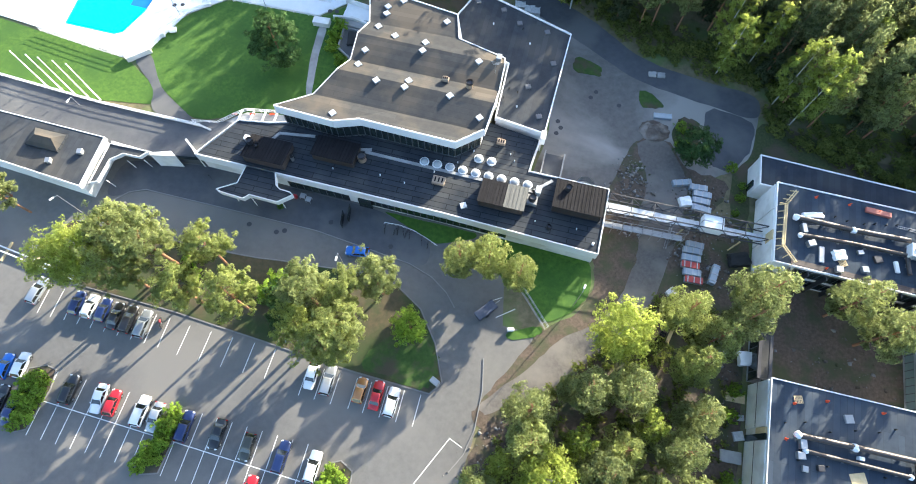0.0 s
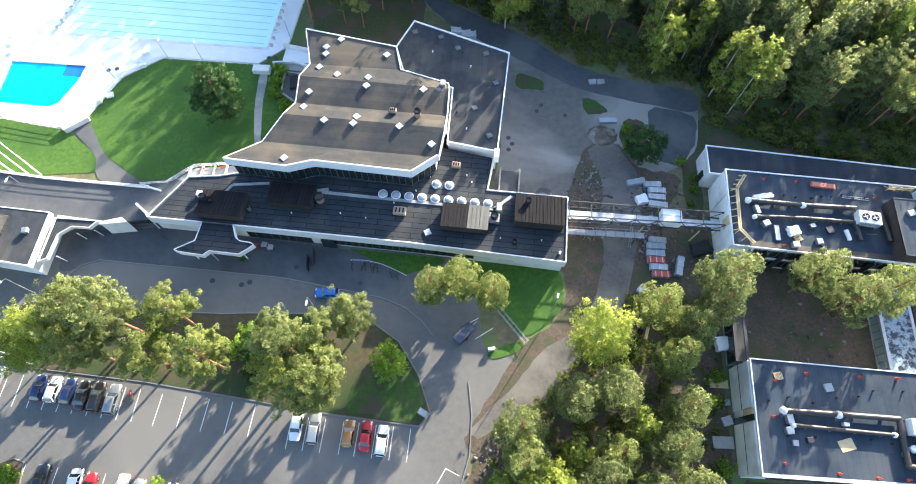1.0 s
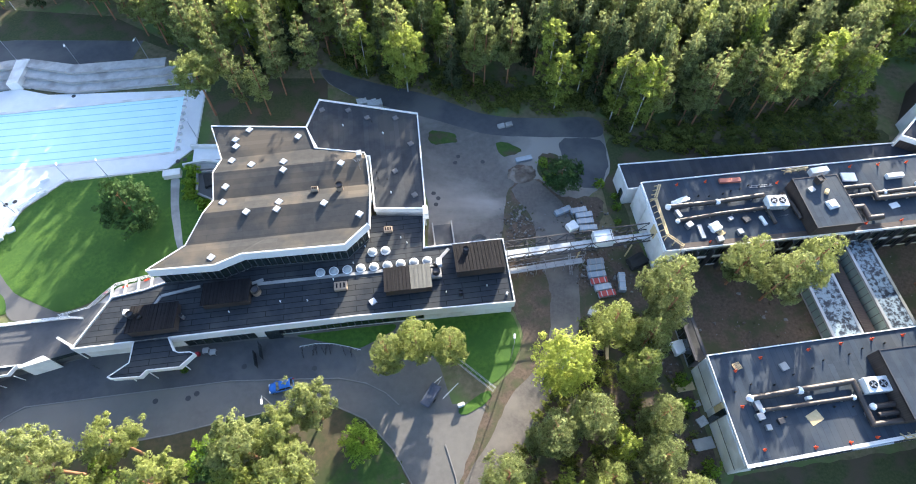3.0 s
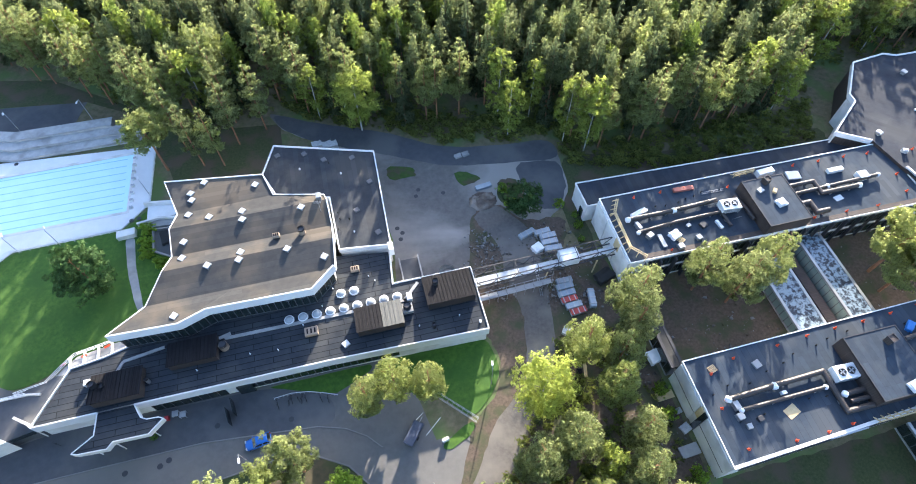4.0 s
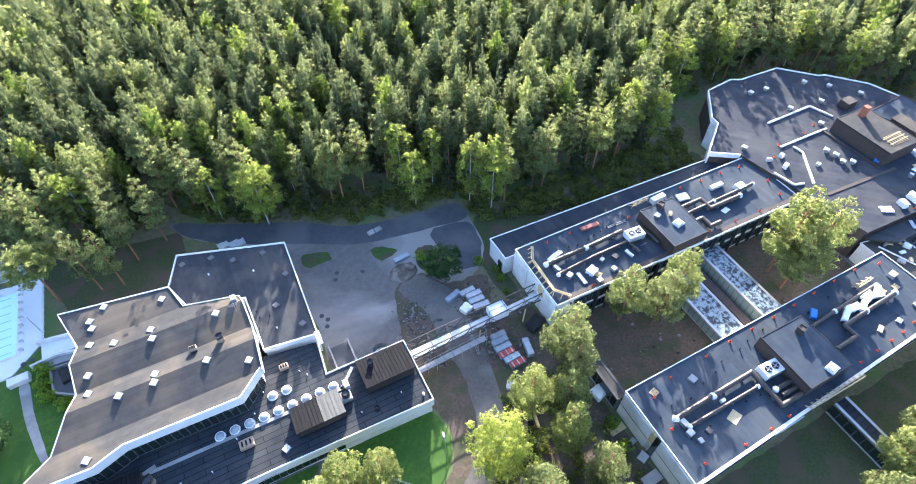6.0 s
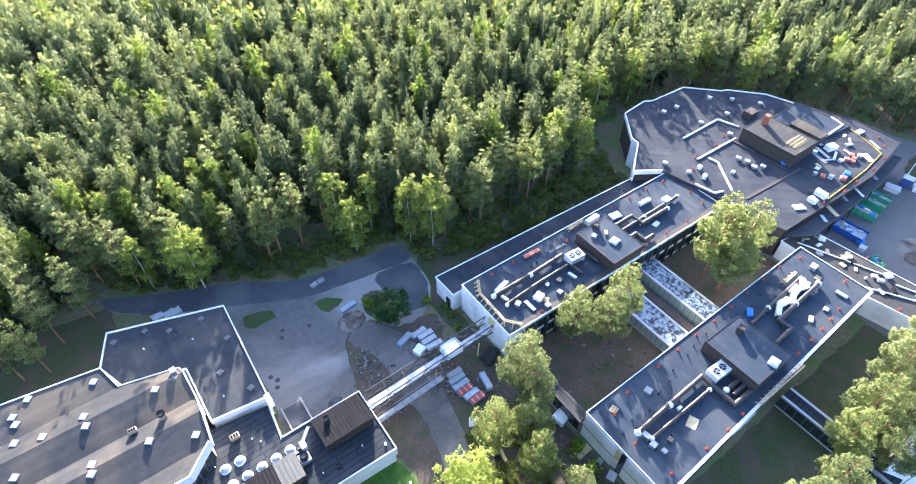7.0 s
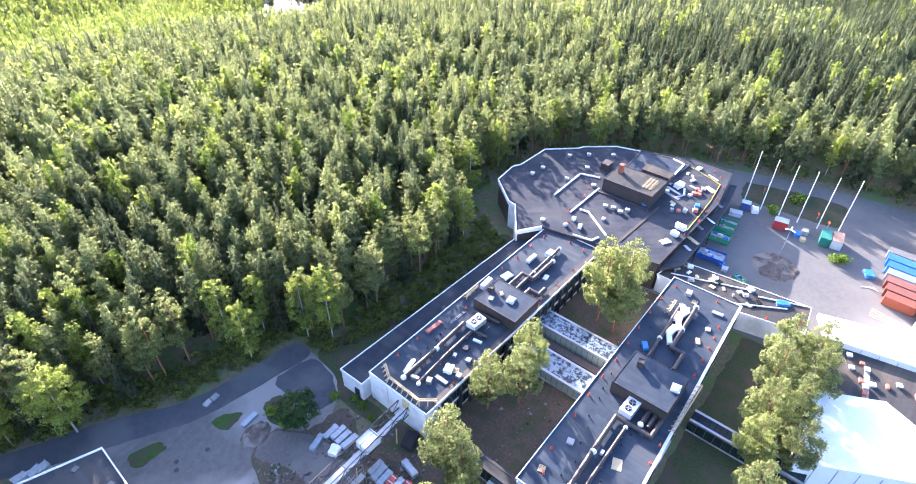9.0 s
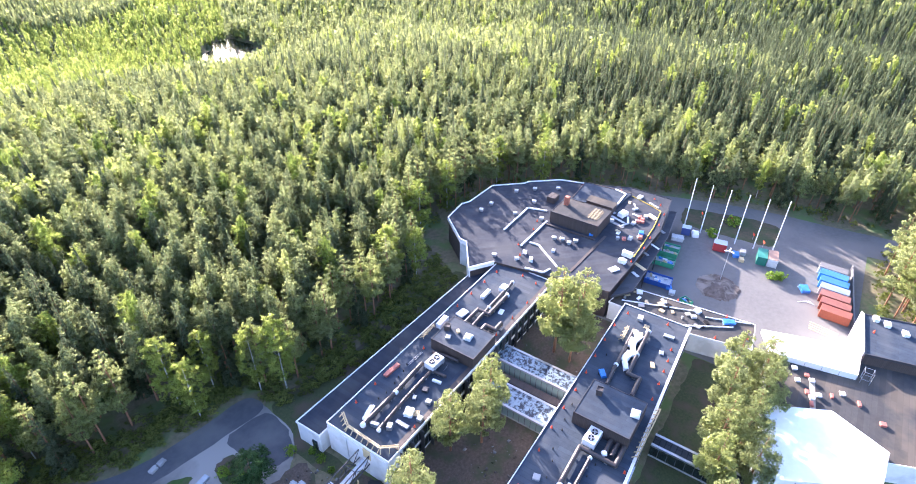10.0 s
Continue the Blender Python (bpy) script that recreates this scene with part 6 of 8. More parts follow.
for x, y, sx, sy, h, mat, tn, lab in [
        (53.1, 20.4, 1.2, 1.2, 0.4, M["concrete"], 15, "grey tray with a fan on the roof"), (54.5, 12.5, 2.2, 1.6, 0.05, M["timber"], 20, "pale plywood sheet on the roof"),
        (49.2, 12.6, 0.9, 0.8, 0.6, M["dark_steel"], 10, "dark roof fan unit"), (47.1, 12.0, 0.8, 0.8, 0.5, M["steel"], 0, "grey roof fan unit"), (46.6, 15.2, 0.9, 1.3, 0.9, M["steel"], 8, "grey air handling piece at the duct end"),
        (46.4, 13.6, 1.1, 1.0, 0.8, M["steel"], 8, "grey air handling piece at the duct end"), (61.0, 7.6, 6.4, 0.25, 0.15, M["steel_blue"], 1, "long blue-grey pipe by the roof edge"),
        (54.6, 15.3, 0.8, 0.5, 0.7, M["tarp_white"], 0, "white wrapped valve on the duct"), (88.6, 12.8, 1.6, 0.8, 0.3, M["timber"], 25, "short timber offcuts on the roof"), (93.0, 12.4, 1.2, 0.9, 0.3, M["steel"], 15, "grey roof fan unit"),
        (98.6, 12.6, 1.0, 2.2, 0.4, M["steel"], 5, "bundle of metal pieces on the roof"), (100.6, 19.6, 1.6, 1.2, 0.8, M["concrete"], 10, "grey material stack on the roof")]:
    crate(x, y, ZS, sx, sy, h, mat, "roof_unit", lab, "roof unit", tn, "units on the south wing")


# plant-room roof pieces
def cowl(x, y, z, s, h):
    t = thing("roof_cowl", (x, y, z), "square dark roof cowl on the plant room", "roof cowl", "square cowls", 12)
    part("shaft", boxed(-s / 2, -s / 2, 0, s / 2, s / 2, h), M["brown_wall"], t)
    part("rim", ring(bmesh.new(), [(-s * 0.58, -s * 0.58), (s * 0.58, -s * 0.58), (s * 0.58, s * 0.58), (-s * 0.58, s * 0.58)], 0.14, h - 0.1, h + 0.15), M["dark_steel"], t)


cowl(73.1, 18.2, 9.9, 1.1, 1.3)
cowl(71.2, 51.2, 10.0, 1.1, 1.2)
for x, y, z in ((72.3, 11.0, 9.9), (71.5, 46.2, 10.0)):
    t = thing("rooflight", (x, y, z), "low white rooflight on the plant room", "rooflight", "plant room rooflights", 10)
    part("frame", boxed(-0.9, -0.8, 0, 0.9, 0.8, 0.4), M["white_metal"], t)
    part("lid", soft(boxed(-0.75, -0.65, 0.4, 0.75, 0.65, 0.55), 0.08), M["acrylic"], t)
crate(69.2, 49.6, 10.0, 1.2, 1.0, 0.5, M["steel"], "roof_unit", "grey fan tray on the plant room", "roof unit", 20)
crate(71.8, 48.9, 10.0, 1.0, 0.6, 0.5, M["timber"], "roof_unit", "heap of pale offcuts on the plant room", "roof unit", 50)

# west end walls: panel joints and window gaps
for x, y0, y1, z1 in ((41.15, 42.4, 47.0, 7.0), (41.15, 47.2, 51.8, 7.0), (41.15, 52.0, 56.6, 7.0)):
    part("wall_panel", boxed(x - 0.14, y0, 0.3, x + 0.1, y1, z1), M["white_wall"], north)
part("boarded_window", boxed(41.0, 46.2, 4.8, 41.3, 48.0, 7.05), M["timber"], north, "gap boarded with raw plywood")
part("wall_opening", boxed(39.2, 58.2, 0.4, 39.45, 59.4, 2.6), M["window"], north)
for y0, y1 in ((7.4, 14.6), (16.6, 23.4)):
    part("wall_panel", boxed(41.86, y0, 0.2, 42.2, y1, ZS - 0.4), M["white_wall"], south)
    part("panel_joint", boxed(41.82, y0, 3.3, 41.9, y1, 3.42), M["dark_steel"], south)
part("wall_opening", boxed(41.84, 14.7, 0.3, 42.2, 15.6, ZS - 0.5), M["window"], south)
part("boarded_window", boxed(41.84, 15.6, 3.6, 42.2, 16.5, ZS - 0.5), M["timber"], south, "gap boarded with raw plywood")
for x0, x1, n in ((44, 101, 20),):
    for i in range(n):
        x = x0 + (x1 - x0) * i / n
        part("upright", boxed(x, 41.2 + 0.0, 0, x + 0.15, 42.0, ZN - 0.3), M["dark_steel"], north)

# glazed link passages across the courtyard
def glass_link(x0, x1, y0, y1, z, panes, roofmat, label, pane_mat="window_pale", edge="steel"):
    t = thing("glazed_link", (0, 0, 0), label, "link passage", "glazed links")
    part("floor", boxed(x0, y0, 0, x1, y1, 0.3), M["concrete"], t)
    part("roof", boxed(x0 + 0.5, y0, z, x1 - 0.5, y1, z + 0.15), roofmat, t)
    part("roof_edge", boxed(x0, y0, z - 0.2, x0 + 0.5, y1, z + 0.22), M[edge], t)
    part("roof_edge", boxed(x1 - 0.5, y0, z - 0.2, x1, y1, z + 0.22), M[edge], t)
    w = (y1 - y0) / panes
    for x in (x0 + 0.1, x1 - 0.1):
        for i in range(panes):
            part("mullion", boxed(x - 0.06, y0 + i * w, 0.3, x + 0.06, y0 + i * w + 0.12, z - 0.2), M["frame_dark"], t)
            part("pane", boxed(x - 0.02, y0 + i * w + 0.12, 0.4, x + 0.02, y0 + (i + 1) * w, z - 0.25), M[pane_mat], t)


M["window_pale"] = glass("pale green glass", (0.25, 0.32, 0.30), 0.1)
M["snowy"] = surf("white foil scraps on wet black felt", (0.016, 0.022, 0.036), (0.25, 0.32, 0.38), 1.3, 0.3, 0.2, spread=0.06)
glass_link(75.3, 80.2, 24.3, 41.8, 3.6, 14, M["snowy"], "glazed link with a flat roof strewn with white scraps")
glass_link(66.0, 71.5, 24.3, 41.8, 2.6, 14, M["snowy"], "low glazed link with a flat roof strewn with white scraps")
part("shaft_wall", boxed(72.4, 24.4, 0.0, 74.2, 41.6, 2.0), M["brown_wall"], south)
glass_link(41.6, 43.8, 24.0, 42.0, 3.4, 14, M["felt_d"], "narrow glazed passage with a dark flat roof", "window", "dark_steel")
glass_link(73.3, 76.3, -12.0, 7.2, 3.0, 12, M["felt_a"], "low passage with a dark flat roof and white edge", "window")

# ---- hotel block roof ----
E_RUN = E_POLY[12:] + E_POLY[:12]
for a, b in zip(E_RUN[:11], E_RUN[1:12]):
    part("parapet", edge_band([(*a, ZE), (*b, ZE)], 0.3, 0.9, 0.25), M["white_metal"], hotel, "white metal parapet")
for a, b in zip(E_POLY[7:11], E_POLY[8:12]):
    part("low_edge", edge_band([(*a, ZE), (*b, ZE)], 0.2, 0.35, 0.12), M["dark_steel"], hotel, "low dark roof edge")
part("end_wall", edge_band([(94.0, 60.7, 0.4), (103.0, 67.4, 0.4), (103.1, 69.6, 0.4)], 0.34, 0.3, 6.6), M["white_wall"], hotel, "white rendered end wall")
RAISED = [(138.4, 54.2), (140.9, 41.6), (151.9, 40.6), (150.7, 55.0)]
part("raised_roof", prism(bmesh.new(), RAISED, ZE, ZE + 0.5), M["felt_n"], hotel, "slightly raised blue-grey felt roof")
part("raised_edge", edge_band([(x, y, ZE + 0.5) for x, y in (RAISED[0], RAISED[3], RAISED[2])], 0.25, 0.3, 0.12), M["brown_wall"], hotel)
part("gutter", edge_band([(151.5, 45.6, ZE + 0.55), (150.6, 42.0, ZE + 0.55), (143.4, 41.8, ZE + 0.55)], 0.5, 0.05, 0.14), M["white_wall"], hotel, "pale gutter upstand")
part("roof_joint", edge_band([(126.2, 38.4, ZE), (106.6, 39.5, ZE)], 0.7, 0.02, 0.14), M["brown_wall"], hotel, "dark raised roof joint")
part("roof_joint", edge_band([(122.6, 54.6, ZE), (122.9, 40.0, ZE)], 0.5, 0.02, 0.3), M["brown_wall"], hotel, "dark raised roof joint")
for k in range(7):
    one("plank", bar(bmesh.new(), (127.2 + 0.75 * k, 41.6, 11.55), (127.6 + 0.75 * k, 44.6, 11.55), 0.16, 0.1), M["timber"], (0, 0, 0), "raw timber batten laid on the plant room roof", "plank", "roof battens")
for k in range(3):
    one("plank", bar(bmesh.new(), (126.6, 42.2 + 0.9 * k, 11.66), (132.6, 42.4 + 0.9 * k, 11.66), 0.16, 0.1), M["timber"], (0, 0, 0), "raw timber batten laid on the plant room roof", "plank", "roof battens")
for k, (x, y, a, l) in enumerate([(137.6, 36.4, 20, 3.4), (136.2, 38.8, 70, 4.6), (133.6, 38.0, 75, 4.2), (142.6, 31.6, 62, 3.2), (143.4, 31.2, 62, 3.2), (139.2, 42.2, 80, 3.4), (146.4, 37.6, 30, 2.2), (147.2, 39.4, 15, 1.6), (129.8, 36.2, 5, 1.7), (149.6, 33.0, 65, 3.6), (127.4, 28.6, 62, 5.0), (120.4, 26.6, 66, 3.6), (131.6, 27.0, 64, 4.4), (116.6, 26.4, 60, 2.2), (139.8, 27.6, 60, 3.0)]):
    z = ZE if y > 29.5 else 6.5
    one("board", boxed(-l / 2, -0.28 - 0.1 * (k % 3), 0.02, l / 2, 0.28 + 0.1 * (k % 3), 0.14), (M["white_metal"], M["foil"], M["concrete"], M["timber"])[k % 4], (x, y, z), "pale board lying on the hotel roof", "board", "loose roof boards", a)
for k, (x, y) in enumerate([(141.9, 32.8), (140.7, 34.1), (138.1, 33.9), (138.6, 32.7), (130.4, 30.7), (127.6, 33.8)]):
    crate(x, y, ZE, 1.3, 1.0, 0.55, M["red_stack"] if k % 2 else M["concrete"], "material_crate", "strapped pallet of roofing slabs", "stack", 25, "roofing pallets")
part("plant_roof_block", boxed(137.4, 41.2, ZE, 140.6, 49.0, 10.3), M["brown_wall"], hotel, "brown roof-top block")
part("plant_roof_lid", boxed(137.2, 41.0, 10.3, 140.8, 49.2, 10.42), M["felt_d"], hotel)
part("stair_block", boxed(133.8, 57.4, ZE, 137.0, 59.8, 9.8), M["brown_wall"], hotel)
chim = thing("brick_chimney", (130.0, 52.0, 11.55), "red brick chimney on the plant room", "chimney")
for k in range(6):
    part("course", boxed(-0.6, -0.6, k * 0.42, 0.6, 0.6, k * 0.42 + 0.4), M["brick"], chim)
for a, b in (((113.4, 62.3), (127.4, 62.5)), ((127.4, 62.5), (129.0, 57.2)), ((109.3, 54.8), (124.0, 54.7)), ((112.0, 53.6), (112.3, 51.2)), ((112.3, 51.2), (106.4, 43.0)), ((101.5, 49.3), (102.4, 44.7)), ((102.4, 44.7), (104.6, 44.0))):
    bm = bar(bmesh.new(), (*a, ZE + 0.18), (*b, ZE + 0.18), 0.4, 0.36)
    one("roof_upstand", bm, M["white_wall"], (0, 0, 0), "low white upstand across the roof", "roof upstand", "roof upstands")
for x, y in [(133.9, 70.0), (123.1, 72.3), (118.5, 72.8), (122.3, 63.9), (101.7, 58.2), (124.1, 56.4), (117.3, 49.1), (117.9, 47.1), (117.4, 44.9), (119.2, 43.8), (142.5, 60.3), (131.2, 62.5), (138.2, 66.0)]:
    t = thing("roof_vent", (x, y, ZE), "square grey roof vent on a pale foot", "roof vent", "hotel roof vents", 20)
    part("foot", boxed(-0.4, -0.4, 0, 0.4, 0.4, 0.4), M["concrete"], t)
    part("hood", soft(boxed(-0.6, -0.6, 0.4, 0.6, 0.6, 0.8), 0.1), M["steel"], t)
rj = random.Random(21)
for x, y, sx, sy, h, key in [(139.1, 38.5, 2.6, 1.8, 1.2, "tarp_white"), (125.2, 41.9, 2.2, 1.0, 0.8, "tarp_blue"), (137.9, 33.7, 1.0, 1.0, 0.7, "red_stack"), (139.6, 33.0, 1.0, 1.0, 0.7, "red_stack"), (136.4, 34.4, 1.0, 1.0, 0.7, "foil"), (130.4, 30.4, 1.2, 1.0, 0.9, "red_stack"), (132.6, 30.9, 1.4, 1.2, 0.9, "tarp_blue"),
                             (128.6, 32.5, 1.0, 1.0, 0.9, "foil"), (120.9, 30.4, 1.4, 2.6, 1.3, "tarp_white"), (117.4, 30.4, 1.2, 1.8, 1.2, "tarp_white"), (113.5, 31.0, 2.4, 1.6, 0.3, "foil"), (151.5, 37.9, 2.0, 1.2, 0.6, "tarp_white"), (139.4, 51.7, 1.8, 1.6, 0.3, "white_metal"), (144.2, 36.7, 1.6, 0.8, 0.5, "foil"),
                             (134.0, 41.5, 0.9, 4.2, 0.8, "foil"), (130.5, 36.6, 0.8, 1.4, 0.3, "timber"), (141.0, 35.0, 0.5, 3.0, 0.3, "white_metal"), (134.6, 36.2, 3.0, 0.5, 0.3, "steel"), (126.6, 35.2, 0.8, 0.8, 0.9, "steel"), (112.0, 46.8, 1.0, 0.8, 0.6, "foil"), (105.2, 49.6, 1.4, 0.9, 0.9, "tarp_white"), (107.0, 52.4, 0.9, 0.9, 1.0, "tarp_white"), (103.6, 52.8, 1.0, 0.7, 0.8, "foil")]:
    if key in ("tarp_white", "tarp_blue", "foil"):
        bundle(x, y, ZE, sx, sy, h, M[key], rj.uniform(-30, 30), "wrapped building material on the hotel roof", "material_package", "bundle", "loads on the hotel roof")
    else:
        crate(x, y, ZE, sx, sy, h, M[key], "material_crate", "stack of building material on the hotel roof", "stack", rj.uniform(-30, 30), "loads on the hotel roof")
M["yellow"] = plain("yellow plastic hose", (0.7, 0.5, 0.04), 0.5)
bm = bmesh.new()
hose = [(151.2, 40.2), (148.6, 33.0), (147.2, 30.2), (138.0, 29.2), (128, 28.9), (121.2, 28.8)]
for a, b in zip(hose, hose[1:]):
    tube(bm, (*a, ZE + 0.12), (*b, ZE + 0.12), 0.11, 0.11, 6)
one("hose", bm, M["yellow"], (0, 0, 0), "yellow hose laid along the roof edge", "hose")
for x, y in [(105.6, 53.0), (109.5, 55.6), (122.5, 57), (118.2, 55.8), (150.6, 31.4), (146.0, 28.9), (139.6, 28.3), (132, 28.2), (126.6, 28.0), (153.2, 34.0), (119.0, 28.6), (152.4, 44), (148.6, 55.0)]:
    tagged(piece("edge_marker", CONE, None, pose(x, y, ZE, 0, 0, 30)), "small orange plastic edge marker on the roof", "marker", "orange markers")
# lower entrance canopy of the hotel towards the court
can3 = thing("hotel_canopy", (0, 0, 0), "long flat dark canopy along the hotel front", "canopy")
C3 = [(105.0, 28.2), (137.2, 26.9), (151.6, 28.8), (152.3, 26.9), (138.0, 25.0), (110.0, 24.6)]
part("roof", prism(bmesh.new(), C3, 6.1, 6.5), M["felt_e"], can3)
part("edge", ring(bmesh.new(), offset_poly(C3, -0.05), 0.15, 6.0, 6.62), M["dark_steel"], can3)
for x, y in ((112, 25.1), (121, 25.2), (130, 25.3), (138.5, 25.6), (146, 26.6)):
    part("post", tube(bmesh.new(), (x, y, 0), (x, y, 6.2), 0.14, 0.14, 10), M["dark_steel"], can3)

# ---- pavilion, tents and the block beside the court ----
block = thing("hall_block", (0, 0, 0), "dark brown block with a grey felt roof", "building")
HB = [(115.9, -22.3), (130.2, -21.0), (135.0, -40.0), (120.5, -42.0)]
part("wall", prism(bmesh.new(), HB, 0, 7.4), M["brown_wall"], block)
part("roof", prism(bmesh.new(), offset_poly(HB, 0.15), 7.41, 7.5), M["felt_n"], block)
part("parapet", ring(bmesh.new(), offset_poly(HB, -0.04), 0.3, 7.2, 7.7), M["dark_steel"], block)
for x, y in ((129.4, -23.5), (128.6, -25.6), (127.4, -29)):
    bundle(x, y, 7.5, 1.6, 1.1, 0.8, M["tarp_white"], 10, "white wrapped load on the block's roof", "material_package", "bundle", "loads on the block")
tagged(piece("edge_marker", CONE, None, pose(124.5, -23.4, 7.5)), "small orange plastic edge marker on the roof", "marker", "orange markers")


def tent(poly, tops, z0, label, poles):
    t = thing("weather_tent", (0, 0, 0), label, "tent", "white tents")
    bm = prism(bmesh.new(), poly, z0, 0, tops)
    part("sheet", bm, M["tarp_white"], t)
    n = len(poly)
    for i in range(n):
        a, b = Vector(poly[i]), Vector(poly[(i + 1) % n])
        k = max(1, int((b - a).length / 3))
        for j in range(k):
            p = a.lerp(b, j / k)
            part("seam", boxed(p.x - 0.06, p.y - 0.06, z0, p.x + 0.06, p.y + 0.06, min(tops) - 0.05), M["steel"], t)
    return t


tent(ccw([(92.2, -8.3), (97.4, -18.6), (92.6, -27.9), (83, -27), (74.5, -9.5)]), [6.0, 7.2, 6.4, 6.2, 6.0], 0.0, "big white tarpaulin tent over the building works", 0)
tent(ccw([(114.0, -3.4), (118.0, -19.2), (115.6, -21.8), (110.0, -21.9), (107.2, -6.6)]), [6.4, 6.4, 7.4, 6.6, 6.0], 4.9, "white sheeting over the pavilion roof edge", 0)
bm = prism(bmesh.new(), [(117.9, -19.0), (130.6, -20.6), (129.8, -21.2), (116.2, -22.1)], 0, 7.9)
one("sheeted_wall", bm, M["tarp_white"], (0, 0, 0), "wall wrapped in white sheeting", "sheeting")
for x, y in ((108.6, -9.5), (106.2, -11.2), (104.4, -14.6), (103.0, -12.2), (101.0, -16.2), (104.0, -20.0), (99.6, -15.2)):
    t = thing("roof_vent", (x, y, 5.0), "square grey roof vent on a pale foot", "roof vent", "pavilion roof vents", 20)
    part("foot", boxed(-0.35, -0.35, 0, 0.35, 0.35, 0.3), M["concrete"], t)
    part("hood", soft(boxed(-0.5, -0.5, 0.3, 0.5, 0.5, 0.7), 0.08), M["white_metal"], t)
for x, y, sx, sy in ((100.8, -14.2, 1.2, 0.6), (98.0, -15.4, 1.2, 0.6), (102.4, -18.4, 1.2, 0.5), (105.6, -13.6, 0.8, 0.8), (103.2, -23.0, 1.4, 0.5), (100.2, -27.0, 1.0, 1.0)):
    crate(x, y, 5.0, sx, sy, 0.5, M["red_stack"], "material_crate", "stack of pink insulation boards on the roof", "stack", 15)
one("roof_strip", boxed(-4.3, -0.5, 0, 4.3, 0.5, 0.06), surf("bare sand strip", (0.3, 0.26, 0.2), (0.42, 0.36, 0.28), 1.5, 0.9), (100.6, -15.3, 5.0), "sandy strip bared on the roof", "roof strip", turn=8)
scf = thing("scaffold_tower", (110.6, -23.4, 0), "aluminium scaffold tower wrapped in netting", "scaffold")
for a in (-0.8, 0.8):
    for b in (-0.8, 0.8):
        part("upright", tube(bmesh.new(), (a, b, 0), (a, b, 8), 0.05, 0.05, 6), M["steel"], scf)
for z in (2, 4, 6, 7.9):
    for b in (-0.8, 0.8):
        part("ledger", bar(bmesh.new(), (-0.8, b, z), (0.8, b, z), 0.05), M["steel"], scf)
        part("ledger", bar(bmesh.new(), (b, -0.8, z), (b, 0.8, z), 0.05), M["steel"], scf)


# ---- parked cars ----
M["tyre"] = plain("tyre rubber", (0.02, 0.02, 0.021), 0.85)
M["rim"] = plain("alloy rim", (0.45, 0.46, 0.47), 0.35, 0.8)
M["car_glass"] = glass("car glass", (0.015, 0.018, 0.02), 0.05)
M["head_lamp"] = plain("clear head lamp", (0.7, 0.72, 0.74), 0.15)
M["tail_lamp"] = plain("red tail lamp", (0.45, 0.02, 0.02), 0.25)


def paint(name, c, metal=0.2):
    m = plain("car paint " + name, c, 0.28, metal, vary=0.03)
    n, l, p = nodes_of(m)
    p.inputs["Coat Weight"].default_value, p.inputs["Coat Roughness"].default_value = 0.8, 0.08
    return m


PAINT = {"white": paint("white", (0.75, 0.76, 0.77), 0.0), "silver": paint("silver", (0.42, 0.44, 0.46), 0.6), "grey": paint("grey", (0.25, 0.27, 0.29), 0.5), "black": paint("black", (0.012, 0.012, 0.014)),
         "navy": paint("dark blue", (0.012, 0.025, 0.10)), "blue": paint("bright blue", (0.015, 0.13, 0.50)), "red": paint("red", (0.42, 0.012, 0.02)), "orange": paint("copper", (0.42, 0.20, 0.07), 0.4), "olive": paint("dark olive", (0.06, 0.06, 0.045), 0.4)}


def loft(sections):
    """A closed body through cross-sections, each a list of points."""
    bm = bmesh.new()
    rows = [[bm.verts.new(p) for p in s] for s in sections]
    n = len(rows[0])
    for a, b in zip(rows, rows[1:]):
        for i in range(n):
            bm.faces.new((a[i], a[(i + 1) % n], b[(i + 1) % n], b[i]))
    bm.faces.new(rows[0][::-1])
    bm.faces.new(rows[-1])
    bmesh.ops.recalc_face_normals(bm, faces=list(bm.faces))
    for f in bm.faces:
        f.smooth = True
    return bm


def body_section(y, w, z0, z1):
    return [(-w * 0.92, y, z0), (-w, y, z0 + 0.18), (-w * 1.0, y, z1 - 0.22), (-w * 0.9, y, z1 - 0.04), (-w * 0.5, y, z1 + 0.03), (w * 0.5, y, z1 + 0.03), (w * 0.9, y, z1 - 0.04), (w, y, z1 - 0.22), (w, y, z0 + 0.18), (w * 0.92, y, z0)]


SHAPES = {}


